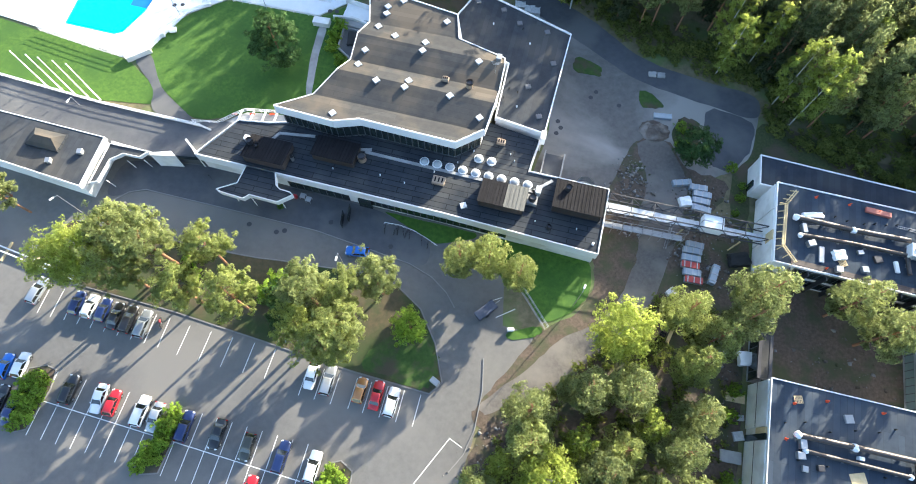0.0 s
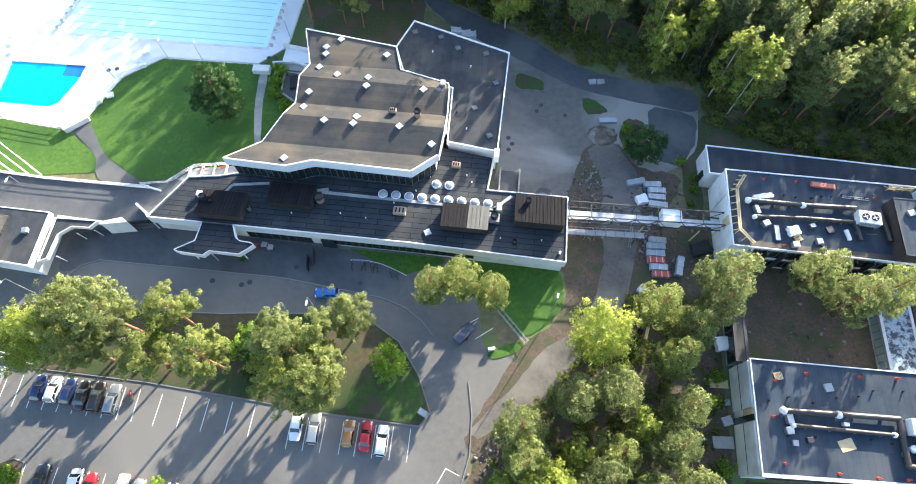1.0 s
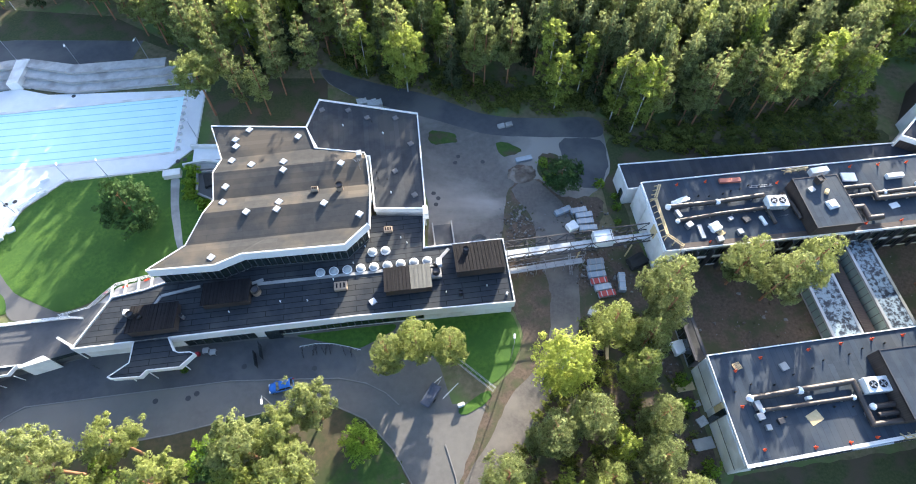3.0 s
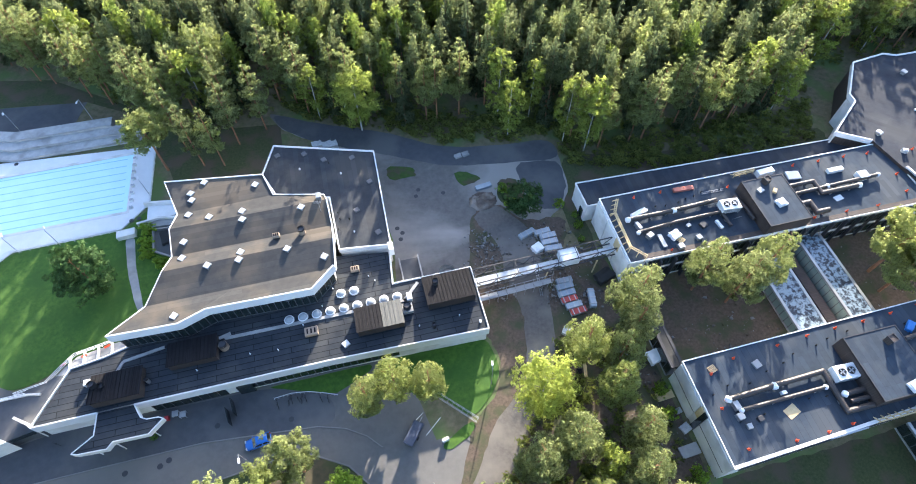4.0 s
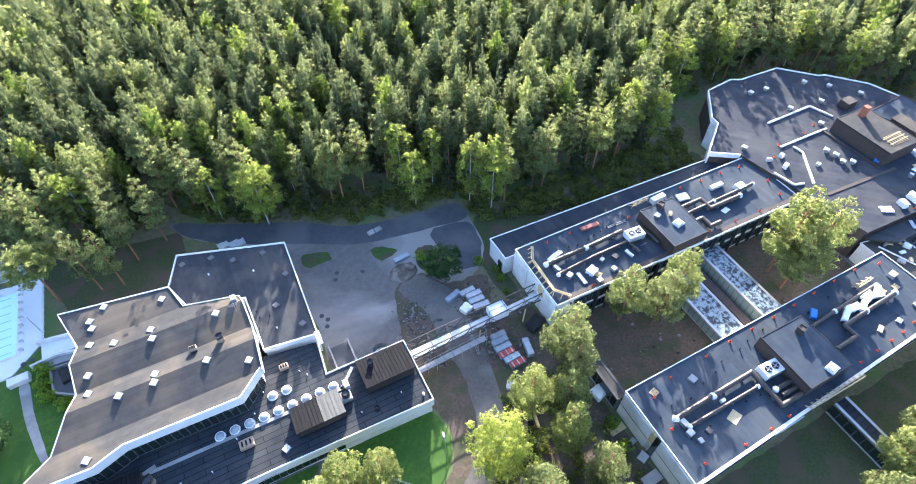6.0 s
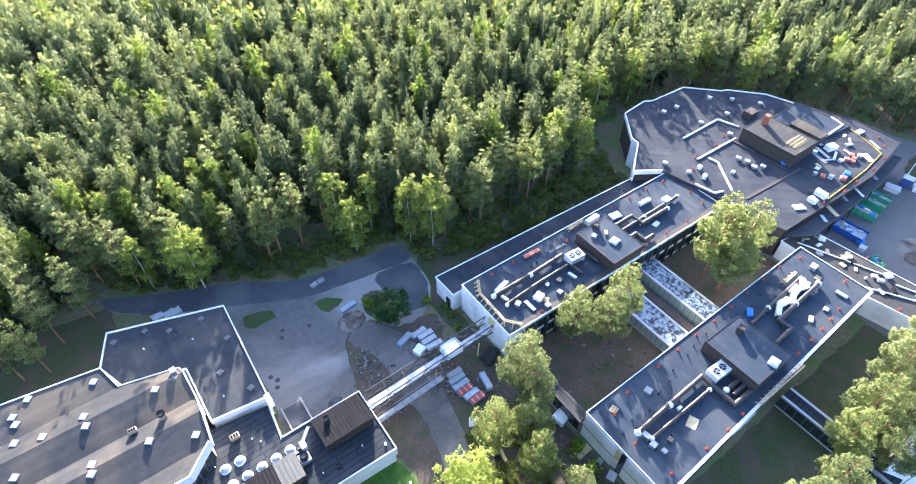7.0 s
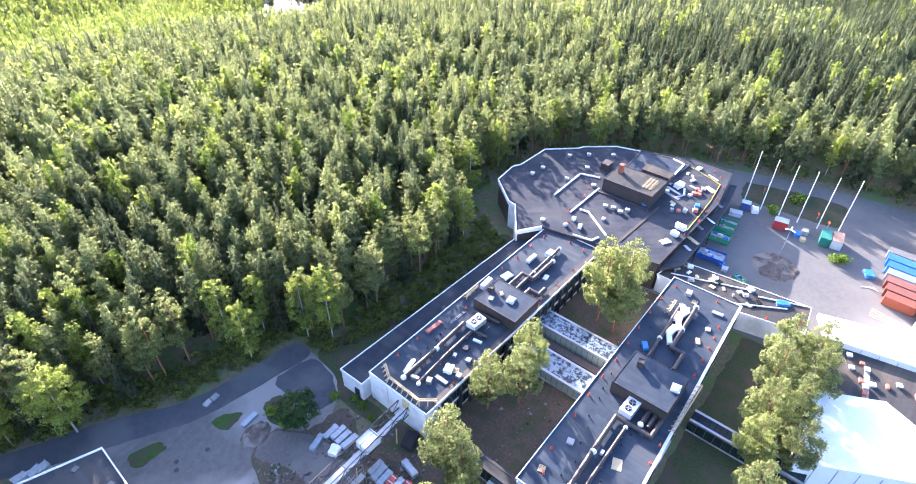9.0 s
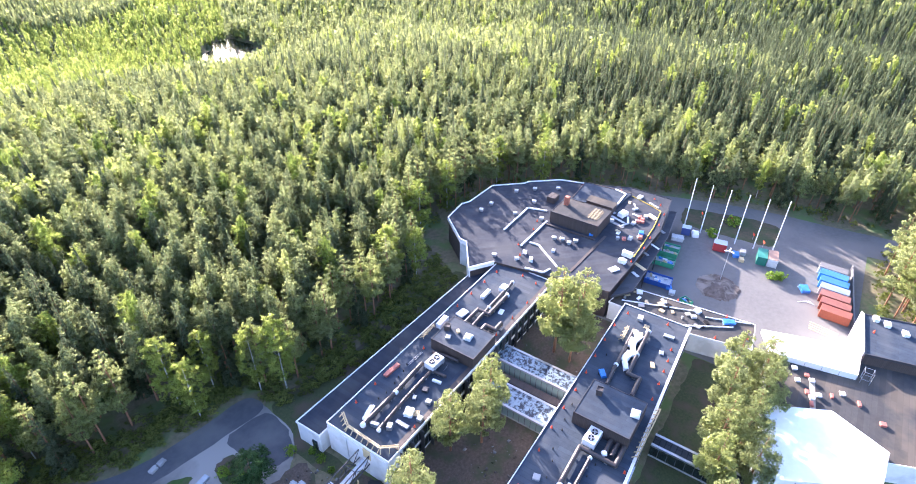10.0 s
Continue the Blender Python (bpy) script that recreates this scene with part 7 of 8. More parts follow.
def car_shape(key, L, W, H, kind):
    h = L / 2
    w = W / 2
    hood = 0.92 if kind != "suv" else 1.05
    low = loft([body_section(-h, w * 0.8, 0.35, 0.72), body_section(-h + 0.12, w * 0.93, 0.25, hood - 0.05), body_section(-h * 0.5, w, 0.22, hood + 0.02), body_section(0, w, 0.22, hood + 0.04),
                body_section(h * 0.45, w, 0.22, hood), body_section(h - 0.25, w * 0.92, 0.25, hood - 0.13), body_section(h, w * 0.74, 0.38, hood - 0.32)])
    rear = {"sedan": -h + 0.75, "hatch": -h + 0.12, "wagon": -h + 0.1, "suv": -h + 0.1}[kind]
    roof_r = {"sedan": -h * 0.42, "hatch": -h + 0.62, "wagon": -h + 0.4, "suv": -h + 0.4}[kind]
    def cab(y, wf, z):
        return [(-w * 0.93, y[0], hood), (w * 0.93, y[0], hood), (w * wf, y[1], z), (-w * wf, y[1], z)]
    front0, front1 = h * 0.42, h * 0.08
    # glasshouse as one dark solid, roof panel above it
    bm = bmesh.new()
    lo = [bm.verts.new(p) for p in ((-w * 0.92, rear, hood), (w * 0.92, rear, hood), (w * 0.92, front0, hood), (-w * 0.92, front0, hood))]
    hi = [bm.verts.new(p) for p in ((-w * 0.74, roof_r, H - 0.06), (w * 0.74, roof_r, H - 0.06), (w * 0.74, front1, H - 0.06), (-w * 0.74, front1, H - 0.06))]
    bm.faces.new(hi)
    bm.faces.new(lo[::-1])
    for i in range(4):
        bm.faces.new((lo[i], lo[(i + 1) % 4], hi[(i + 1) % 4], hi[i]))
    bmesh.ops.recalc_face_normals(bm, faces=list(bm.faces))
    cabin = bm
    bm = bmesh.new()
    rows = []
    for y, wd, z in ((roof_r - 0.12, 0.72, H - 0.09), (roof_r + 0.1, 0.78, H - 0.02), ((roof_r + front1) / 2, 0.79, H), (front1 - 0.1, 0.78, H - 0.02), (front1 + 0.12, 0.74, H - 0.1)):
        rows.append([(-w * wd, y, z - 0.07), (-w * wd, y, z - 0.02), (-w * wd * 0.6, y, z + 0.02), (w * wd * 0.6, y, z + 0.02), (w * wd, y, z - 0.02), (w * wd, y, z - 0.07)])
    roof = loft(rows)
    pil = bmesh.new()
    for s in (-1, 1):
        bar(pil, (s * w * 0.92, front0, hood), (s * w * 0.75, front1, H - 0.05), 0.07)
        bar(pil, (s * w * 0.93, (front0 + rear) / 2 - 0.1, hood), (s * w * 0.75, (front1 + roof_r) / 2 - 0.1, H - 0.05), 0.08)
        bar(pil, (s * w * 0.92, rear + 0.05, hood), (s * w * 0.75, roof_r, H - 0.05), 0.12)
    wheel = bmesh.new()
    tube(wheel, (-0.11, 0, 0), (0.11, 0, 0), 0.32, 0.32, 18)
    rim = bmesh.new()
    tube(rim, (-0.125, 0, 0), (0.125, 0, 0), 0.2, 0.2, 12)
    lamp = soft(boxed(-0.2, -0.1, -0.07, 0.2, 0.1, 0.07), 0.03)
    tail = soft(boxed(-0.14, -0.06, -0.14, 0.14, 0.06, 0.14), 0.03)
    mirror = soft(boxed(-0.1, -0.06, -0.06, 0.1, 0.06, 0.06), 0.02)
    SHAPES[key] = dict(L=L, W=W, H=H, hood=hood, body=mesh_of(low, "body", []), cabin=mesh_of(cabin, "glasshouse", M["car_glass"]), roof=mesh_of(roof, "roof", []), pillars=mesh_of(pil, "pillars", []),
                       wheel=mesh_of(wheel, "tyre", M["tyre"]), rim=mesh_of(rim, "rim", M["rim"]), lamp=mesh_of(lamp, "head_lamp", M["head_lamp"]), tail=mesh_of(tail, "tail_lamp", M["tail_lamp"]), mirror=mesh_of(mirror, "mirror", []))


car_shape("hatch", 4.1, 1.78, 1.48, "hatch")
car_shape("sedan", 4.6, 1.8, 1.45, "sedan")
car_shape("wagon", 4.75, 1.82, 1.5, "wagon")
car_shape("suv", 4.6, 1.86, 1.68, "suv")
PAINTED = {}


def car(x, y, shape, colour, turn, label):
    s = SHAPES[shape]
    t = thing("car", (x, y, 0.03), label, "car", "parked cars", turn)
    def painted(k):
        if (shape, colour, k) not in PAINTED:
            me = s[k].copy()
            me.materials.clear()
            me.materials.append(PAINT[colour])
            PAINTED[(shape, colour, k)] = me
        return PAINTED[(shape, colour, k)]
    piece("body", painted("body"), t)
    piece("glasshouse", s["cabin"], t)
    piece("roof", painted("roof"), t)
    piece("pillars", painted("pillars"), t)
    for a in (-1, 1):
        for b in (-0.3, 0.3):
            w = piece("tyre", s["wheel"], t, pose(a * (s["W"] / 2 - 0.1), b * s["L"], 0.32))
            piece("rim", s["rim"], w)
        piece("head_lamp", s["lamp"], t, pose(a * s["W"] * 0.33, s["L"] / 2 - 0.16, s["hood"] - 0.2, 0, 0, -a * 18))
        piece("tail_lamp", s["tail"], t, pose(a * s["W"] * 0.38, -s["L"] / 2 + 0.07, s["hood"] - 0.12))
        piece("mirror", painted("mirror"), t, pose(a * (s["W"] / 2 + 0.06), s["L"] * 0.17, s["hood"] + 0.08))
    return t


for x, y, sh, c, tn, lab in [
        (-74.8, 9.2, "wagon", "silver", -4, "silver estate car parked by the kerb"), (-67.4, 8.9, "hatch", "navy", 3, "dark blue hatchback in a bay"), (-65.0, 8.9, "hatch", "white", 2, "white hatchback parked in a bay"),
        (-62.6, 8.9, "hatch", "navy", 3, "dark blue hatchback in a bay"), (-60.2, 8.5, "sedan", "black", 3, "black saloon car parked in a bay"), (-57.8, 8.5, "wagon", "black", 2, "black estate car parked in a bay"), (-55.2, 8.4, "wagon", "grey", 2, "grey estate car parked in a bay"),
        (-61.6, -4.1, "suv", "black", 4, "black off-road car parked in a bay"), (-56.5, -4.2, "sedan", "white", 186, "white saloon car parked in a bay"), (-54.2, -4.3, "hatch", "red", 4, "red hatchback parked in a bay"),
        (-49.4, -4.3, "wagon", "white", 2, "white estate car with a dark rear window"), (-46.8, -4.6, "sedan", "silver", 182, "pale silver saloon car in a bay"), (-41.8, -4.7, "wagon", "navy", 2, "dark blue estate car in a bay"), (-36.5, -4.5, "sedan", "black", 181, "black saloon car parked in a bay"),
        (-73.4, -3.4, "hatch", "blue", 5, "bright blue hatchback in a bay"), (-71.0, -2.6, "hatch", "white", 5, "white hatchback half under the shrubs"), (-68.9, -9.3, "sedan", "navy", 5, "dark blue saloon beside the shrub bed"), (-71.4, -8.2, "sedan", "black", 5, "black saloon beside the shrub bed"),
        (-25.6, 7.3, "hatch", "white", 182, "white hatchback with a black roof"), (-22.8, 7.4, "wagon", "silver", 2, "silver estate car in a bay"), (-17.4, 7.2, "hatch", "orange", 0, "copper orange small car in a bay"), (-14.7, 7.1, "sedan", "red", 1, "bright red car parked in a bay"),
        (-12.1, 6.7, "suv", "white", 0, "white crossover car in a bay"), (-31.4, -5.1, "hatch", "olive", 181, "dark olive hatchback in a bay"), (-25.9, -5.1, "wagon", "navy", 0, "dark blue estate car in a bay"), (-20.8, -5.2, "suv", "white", 1, "white crossover car in a bay"),
        (-28.8, -10.6, "hatch", "red", 1, "red hatchback parked in a bay"), (-25.2, 29.3, "hatch", "blue", 97, "bright blue hatchback standing at the kerb")]:
    car(x, y, sh, c, tn, lab)
moto = thing("motorcycle", (-52.6, 9.3, 0.03), "red and black motorcycle in a bay", "motorcycle", turn=30)
for b in (-0.7, 0.7):
    part("wheel", tube(bmesh.new(), (-0.06, b, 0.31), (0.06, b, 0.31), 0.31, 0.31, 16), M["tyre"], moto)
part("tank", soft(boxed(-0.18, -0.1, 0.6, 0.18, 0.45, 0.95), 0.08), PAINT["red"], moto)
part("seat", soft(boxed(-0.15, -0.75, 0.68, 0.15, -0.1, 0.84), 0.05), M["black"], moto)
part("engine", soft(boxed(-0.2, -0.35, 0.25, 0.2, 0.35, 0.62), 0.05), M["dark_steel"], moto)
part("handlebar", bar(bmesh.new(), (-0.4, 0.5, 1.05), (0.4, 0.5, 1.05), 0.05), M["dark_steel"], moto)

# ---- bay lines, marks ----
LINE = mesh_of(boxed(-0.06, -2.45, 0, 0.06, 2.45, 0.012), "bay_line", M["white_paint"])


def bay(x, y, turn=0.0):
    tagged(piece("bay_line", LINE, None, pose(x, y, 0.022, 0, 0, turn)), "white painted parking bay line", "bay line", "bay lines", "structure")


for i in range(10):
    bay(-73.5 + i * 2.43, 8.2 - 0.03 * i, 1)
for x in (-48.0, -44.2, -40.4, -36.6, -32.9):
    bay(x, 7.6, -1)
for x in (-26.8, -24.2, -21.5, -18.6, -16.2, -13.5, -10.8, -8.1):
    bay(x + 0.05, 6.5, 0)
for i in range(18):
    x = -65.2 + i * 2.5
    bay(x, -9.6 - 0.02 * i, 0.5)
    if x < -48 or x > -42:
        bay(x, -4.55 - 0.02 * i, 0.5)
one("bay_divider", boxed(-21.6, -0.07, 0, 21.6, 0.07, 0.012), M["white_paint"], (-43.7, -7.25, 0.025), "long white line between the bay rows", "bay line", turn=-1.2)
one("corner_mark", boxed(-4.2, -0.06, 0, 4.2, 0.06, 0.012), M["white_paint"], (-3.8, 0.0, 0.025), "white line at the car park corner", "bay line", turn=64.6)
one("corner_mark", boxed(-1.2, -0.06, 0, 1.2, 0.06, 0.012), M["white_paint"], (-0.95, 3.4, 0.025), "white line at the car park corner", "bay line", turn=-21)
for a, b in (((0.8, 27.7), (-1.2, 26.4)), ((3.4, 26.3), (0.6, 24.1))):
    bm = bar(bmesh.new(), (*a, 0.11), (*b, 0.11), 0.12, 0.012)
    one("bay_line_wide", bm, M["white_paint"], (0, 0, -0.07), "white line of the trailer bay", "bay line")

# shrub beds in the car park
tree_kind("shrub0", 60, "shrub", 1.7, 0.2, 1.25, 900, 0.3, 22, 0.05, 0.7, 0)
tree_kind("shrub1", 61, "shrub", 1.5, 0.2, 1.2, 900, 0.3, 22, 0.05, 0.95, 0)
SHR = "dense rounded green shrub in a planting bed"


def bed(poly, n, seed):
    slab("planting_bed", offset_poly(poly, 0.15), 0.1, M["dirt"], "earth planting bed with shrubs", category="bed", depth=0.1)
    kerb(poly)
    r = random.Random(seed)
    xs, ys = [p[0] for p in poly], [p[1] for p in poly]
    k = 0
    q = offset_poly(poly, 0.7)
    while k < n:
        x, y = r.uniform(min(xs), max(xs)), r.uniform(min(ys), max(ys))
        if inside(np.array([x]), np.array([y]), q)[0]:
            ob = plant(r.choice(["shrub0", "shrub1"]), x, y, SHR, r.uniform(0.75, 1.15), r.uniform(0, 360), "bed shrubs", "shrub", 0.1)
            ob["category"] = "shrub"
            k += 1


bed([(-70.0, -2.8), (-67.4, -1.6), (-65.6, -1.9), (-65.0, -4.8), (-65.6, -11.3), (-67.9, -12.4), (-69.6, -10.0)], 17, 1)
bed([(-45.6, -2.8), (-44.2, -2.4), (-43.2, -3.2), (-42.9, -5.8), (-43.2, -12.0), (-45.7, -12.8), (-48.0, -11.2), (-46.2, -8)], 16, 2)
bed([(-19.1, -4.4), (-17.1, -3.4), (-15.0, -4.4), (-14.6, -7.0), (-15.6, -12), (-20.0, -12)], 16, 3)
for x, y, s in [(-41, 18.5, 1.3), (-36.5, 20.5, 1.5), (-37.5, 18.0, 1.6), (-52.5, 20.5, 1.2), (-50.5, 18.5, 1.2), (-33.0, 19.6, 1.4), (-43.6, 75.5, 1.3), (-43.9, 72.5, 1.2), (-43.6, 69.8, 1.2), (-41, 67.2, 1.1), (156.0, 16.5, 1.3), (144.0, -1.8, 1.2), (145.2, -3.4, 1.2), (166, 12.8, 1.5),
                (26.4, 68.5, 1.0), (26.8, 64.8, 1.1), (37.6, 53.2, 0.5), (38.2, 56.4, 0.7), (38.4, 59.0, 0.6), (36.2, 62.2, 0.8), (39.6, 22.0, 1.0), (39.2, 18.0, 1.0), (39.6, 8.2, 1.1), (3.2, 33.4, 1.1), (-6.4, 32.8, 1.2)]:
    ob = plant("shrub0" if x > 0 else "shrub1", x, y, "loose green bush growing by itself", s, None, "loose bushes", "bush", 0.05)
    ob["category"] = "bush"


# ---- lamps and flagpoles ----
def lamp_post(x, y, h, arm, turn, label="slim street lamp with a white head"):
    t = thing("street_lamp", (x, y, 0), label, "street lamp", "street lamps", turn)
    part("post", tube(bmesh.new(), (0, 0, 0), (0, 0, h), 0.09, 0.05, 8), M["steel"], t)
    part("arm", bar(bmesh.new(), (0, 0, h), (0, arm, h + 0.15), 0.07), M["steel"], t)
    part("head", soft(boxed(-0.16, arm - 0.1, h + 0.08, 0.16, arm + 0.7, h + 0.26), 0.05), M["white_metal"], t)


for x, y, h, tn in [(-63.6, 26.0, 7, 190), (-26.4, 26.2, 7, 185), (12.6, 29.2, 8, -10), (-29.2, 11.9, 7, 180), (-75.0, 24.2, 7, 150), (-87, 112.6, 7, 180), (-72.6, 109.4, 7, 200), (-57.4, 109.4, 7, 170), (-1.5, 95.5, 6, 160), (-84.5, 43.6, 5, 180)]:
    lamp_post(x, y, h, 0.7, tn)
for x, y in [(-68.1, 76.4), (-60.7, 76.4), (-77.4, 70.2), (-44.3, 84.7)]:
    lamp_post(x, y, 5, 0.4, 20, "thin white lamp post on the pool deck")
crt = thing("court_lamp", (135.6, 9.2, 0), "tall lamp post with three white heads in the court", "street lamp")
part("post", tube(bmesh.new(), (0, 0, 0), (0, 0, 9.5), 0.11, 0.07, 8), M["steel"], crt)
for k in range(3):
    a = k * 2.1
    part("head", bar(bmesh.new(), (0, 0, 9.5), (1.3 * math.cos(a), 1.3 * math.sin(a), 9.6), 0.34, 0.14), M["white_metal"], crt)


def flagpole(x, y, h, group):
    t = thing("flagpole", (x, y, 0), "tall bare white flagpole with a finial", "flagpole", group)
    part("pole", tube(bmesh.new(), (0, 0, 0), (0, 0, h), 0.16, 0.09, 12), M["white_metal"], t)
    bm = bmesh.new()
    bmesh.ops.create_uvsphere(bm, u_segments=10, v_segments=6, radius=0.16)
    bmesh.ops.translate(bm, vec=(0, 0, h + 0.08), verts=bm.verts)
    part("finial", bm, M["white_metal"], t)
    part("cleat", boxed(0.1, -0.05, 1.2, 0.22, 0.05, 1.4), M["steel"], t)


for x in (-94.4, -91.3, -88.9, -86.0, -83.4):
    flagpole(x, 46.9, 10.5, "western flagpoles")
for x, y in [(157.4, 24.7), (155.8, 19.7), (155.7, 14.8), (155.8, 10.0), (156.2, 5.1), (158.2, 0.3)]:
    flagpole(x, y, 15.8, "courtyard flagpoles")
for i, (a, b) in enumerate((((-86.0, 14.9), (-69.4, 13.0)), ((-86.0, 14.1), (-70.2, 12.4)), ((-80, 16.2), (-70.6, 14.2)))):
    one("lying_pole", tube(bmesh.new(), (*a, 0.45), (*b, 0.45), 0.13, 0.1, 10), M["white_metal"], (0, 0, 0), "long white pole lying on trestles", "pole", "lying poles")
for x in (-84, -78, -72.5):
    one("trestle", boxed(x - 0.15, 12.4, 0.02, x + 0.15, 16.0, 0.35), M["timber"], (0, 0, 0), "low timber trestle under the poles", "trestle", "trestles")

# ---- pool furnishing ----
M["lane"] = plain("pale blue lane tile", (0.34, 0.66, 0.74), 0.3)
for i in range(8):
    y = 82.8 + i * 1.93
    part("lane_line", box(bmesh.new(), -92.0, y - 0.11, 0.081, -49.6, y + 0.11, 0.088), M["lane"], big)
    for x, s in ((-48.1, 1), (-94.0 + i * 0.26, -1)):
        t = thing("starting_block", (x + 0.3 * s, y - 0.6, 0.25), "white starting block at the pool end", "starting block", "starting blocks")
        part("step", soft(boxed(-0.35, -0.28, 0, 0.35, 0.28, 0.5), 0.03), M["white_wall"], t)
        part("plate", boxed(-0.32, -0.27, 0.5, 0.32, 0.27, 0.56), M["steel"], t)
part("deep_corner", boxed(-88.7, 70.1, 0.075, -84.6, 72.9, 0.1), M["water_deep"], bpy.data.objects["paddling_pool"], "darker deep corner")
fence = thing("deck_fence", (0, 0, 0), "low white fence along the pool deck edge", "fence")
railing([(-103, 59.0), (-88, 57.4), (-82.6, 57.0)], fence, 0.25, 1.6, 1.1, None, 0.07)
railing([(-79.0, 60.6), (-76.4, 70.4), (-69.3, 76.3), (-49.9, 76.7)], fence, 0.25, 1.6, 1.1, None, 0.07)
railing([(-44.0, 83.0), (-43.5, 98.6)], fence, 0.25, 1.6, 1.1, None, 0.07)
for nm, a, b, h, lab in (("pool_gate_wall", (-82.8, 57.0), (-79.2, 60.4), 1.2, "white wall block at the deck entrance"), ("pool_gate_wall", (-49.8, 75.4), (-46.4, 75.6), 1.2, "white wall block by the garden path")):
    one(nm, edge_band([(*a, 0), (*b, 0)], 1.6, 0, h), M["white_wall"], (0, 0, 0), lab, "wall")
steps = thing("pool_bridge", (0, 0, 0), "concrete bridge from the hall to the pool deck", "footbridge")
part("deck", prism(bmesh.new(), [(-44.5, 77.2), (-37.4, 78.2), (-36.6, 75.2), (-39, 75.6), (-44.5, 76.0)], 0, 0.9), M["concrete"], steps)
part("deck", prism(bmesh.new(), [(-44.5, 82), (-37.6, 80.4), (-37.2, 78.2), (-44.5, 77.2)], 0, 0.5), M["deck"], steps)
for a, b in (((-45.0, 82.0), (-38.2, 81.0)), ((-46.0, 77.0), (-42.0, 77.6)), ((-42.0, 77.6), (-37.2, 76.6))):
    part("side_wall", edge_band([(*a, 0), (*b, 0)], 0.4, 0, 1.5), M["white_wall"], steps)
well = thing("sunken_court", (0, 0, 0), "sunken concrete light well beside the hall", "light well")
WELL = [(-43.4, 75.6), (-39.4, 75.4), (-38.4, 70.4), (-39.6, 68.0), (-43.0, 70.2)]
part("floor", prism(bmesh.new(), WELL, 0.02, 0.12), M["asphalt_dark"], well)
part("wall", ring(bmesh.new(), WELL, 0.3, 0.0, 0.7), M["concrete"], well)
bundle(-40.8, 73.0, 0.12, 1.6, 3.0, 0.7, M["black"], 10, "dark covered heap in the light well")
# spectator terraces north of the pool
M["tier_concrete"] = surf("weathered terrace concrete", (0.36, 0.36, 0.36), (0.52, 0.51, 0.50), 0.9, 0.85, 0.2, (0.30, 0.29, 0.28), 0.25)
ter = thing("spectator_terrace", (0, 0, 0), "stepped concrete spectator terrace along the pool", "terrace")
for k in range(3):
    o, h = k * 2.4, 0.7 + k * 0.6
    part("tier", prism(bmesh.new(), [(-120, 103.0 + o), (-97, 103.6 + o), (-84.6, 104.7 + o), (-73, 101.2 + o), (-46.5 - k * 3.2, 101.2 + o * 0.95), (-46.5 - k * 3.2, 103.8 + o * 0.95), (-73, 103.8 + o), (-84.6, 107.3 + o), (-97, 106.2 + o), (-120, 105.6 + o)], 0, h), M["tier_concrete"], ter)
    part("riser", edge_band([(-97, 103.55 + o, h), (-84.6, 104.65 + o, h), (-73, 101.15 + o, h), (-46.5 - k * 3.2, 101.15 + o * 0.95, h)], 0.12, 0.35, 0.06), M["concrete"], ter)
part("stair", prism(bmesh.new(), [(-86.6, 104.0), (-84.2, 104.2), (-83.4, 111.6), (-86.2, 111.4)], 0, 2.1), M["white_wall"], ter)
slab("upper_asphalt", [(-150, 112), (-86, 113), (-74, 109.6), (-62, 110), (-60, 117), (-90, 121), (-150, 121)], 0.03, M["asphalt_dark"], "dark asphalt area above the terraces", category="pavement")
slab("upper_lawn", [(-150, 121.2), (-90, 121.2), (-60, 117), (-46, 108), (-46, 101.4), (-41, 92), (-38, 81), (-20, 80), (-17, 88), (-17, 99), (-33, 101), (-46, 110), (-69, 127), (-150, 145)], 0.015, M["grass_wild"], "rough grass under the trees behind the hall", category="grass")
for x, y in [(-101.5, 75), (-102.5, 77.5), (-104, 73.5)]:
    t = thing("sun_lounger", (x, y, 0.25), "white sun lounger on the pool deck", "sun lounger", "sun loungers", 30)
    part("bed", soft(boxed(-0.35, -0.95, 0.3, 0.35, 0.5, 0.4), 0.03), M["white_metal"], t)
    part("backrest", bar(bmesh.new(), (0, 0.5, 0.36), (0, 1.0, 0.75), 0.7, 0.08), M["white_metal"], t)
    for a in (-0.3, 0.3):
        for b in (-0.8, 0.7):
            part("leg", boxed(a - 0.03, b - 0.03, 0, a + 0.03, b + 0.03, 0.3), M["white_metal"], t)
for x, y, sx, sy, h in [(-72.8, 73.9, 1.4, 0.9, 0.8), (-73.6, 74.6, 0.8, 0.8, 0.9), (-76.9, 66.0, 1.4, 1.2, 0.4), (-78.4, 64.3, 1.0, 1.0, 0.9), (-73.2, 77.2, 1.6, 0.6, 0.8)]:
    crate(x, y, 0.25, sx, sy, h, M["white_metal"], "deck_box", "white box standing on the pool deck", "box", 25, "deck boxes")
MAN = mesh_of(tube(bmesh.new(), (0, 0, 0), (0, 0, 0.03), 0.45, 0.45, 16), "drain_cover", M["dark_steel"])
for x, y in [(-79.6, 72.3), (-78.0, 72.8), (-47.6, 79.0), (-46.2, 79.2), (-82, 104), (-72.5, 100.4), (-49.0, 100.2)]:
    tagged(piece("drain_cover", MAN, None, pose(x, y, 0.25)), "dark round drain cover in the deck", "drain cover", "drain covers")
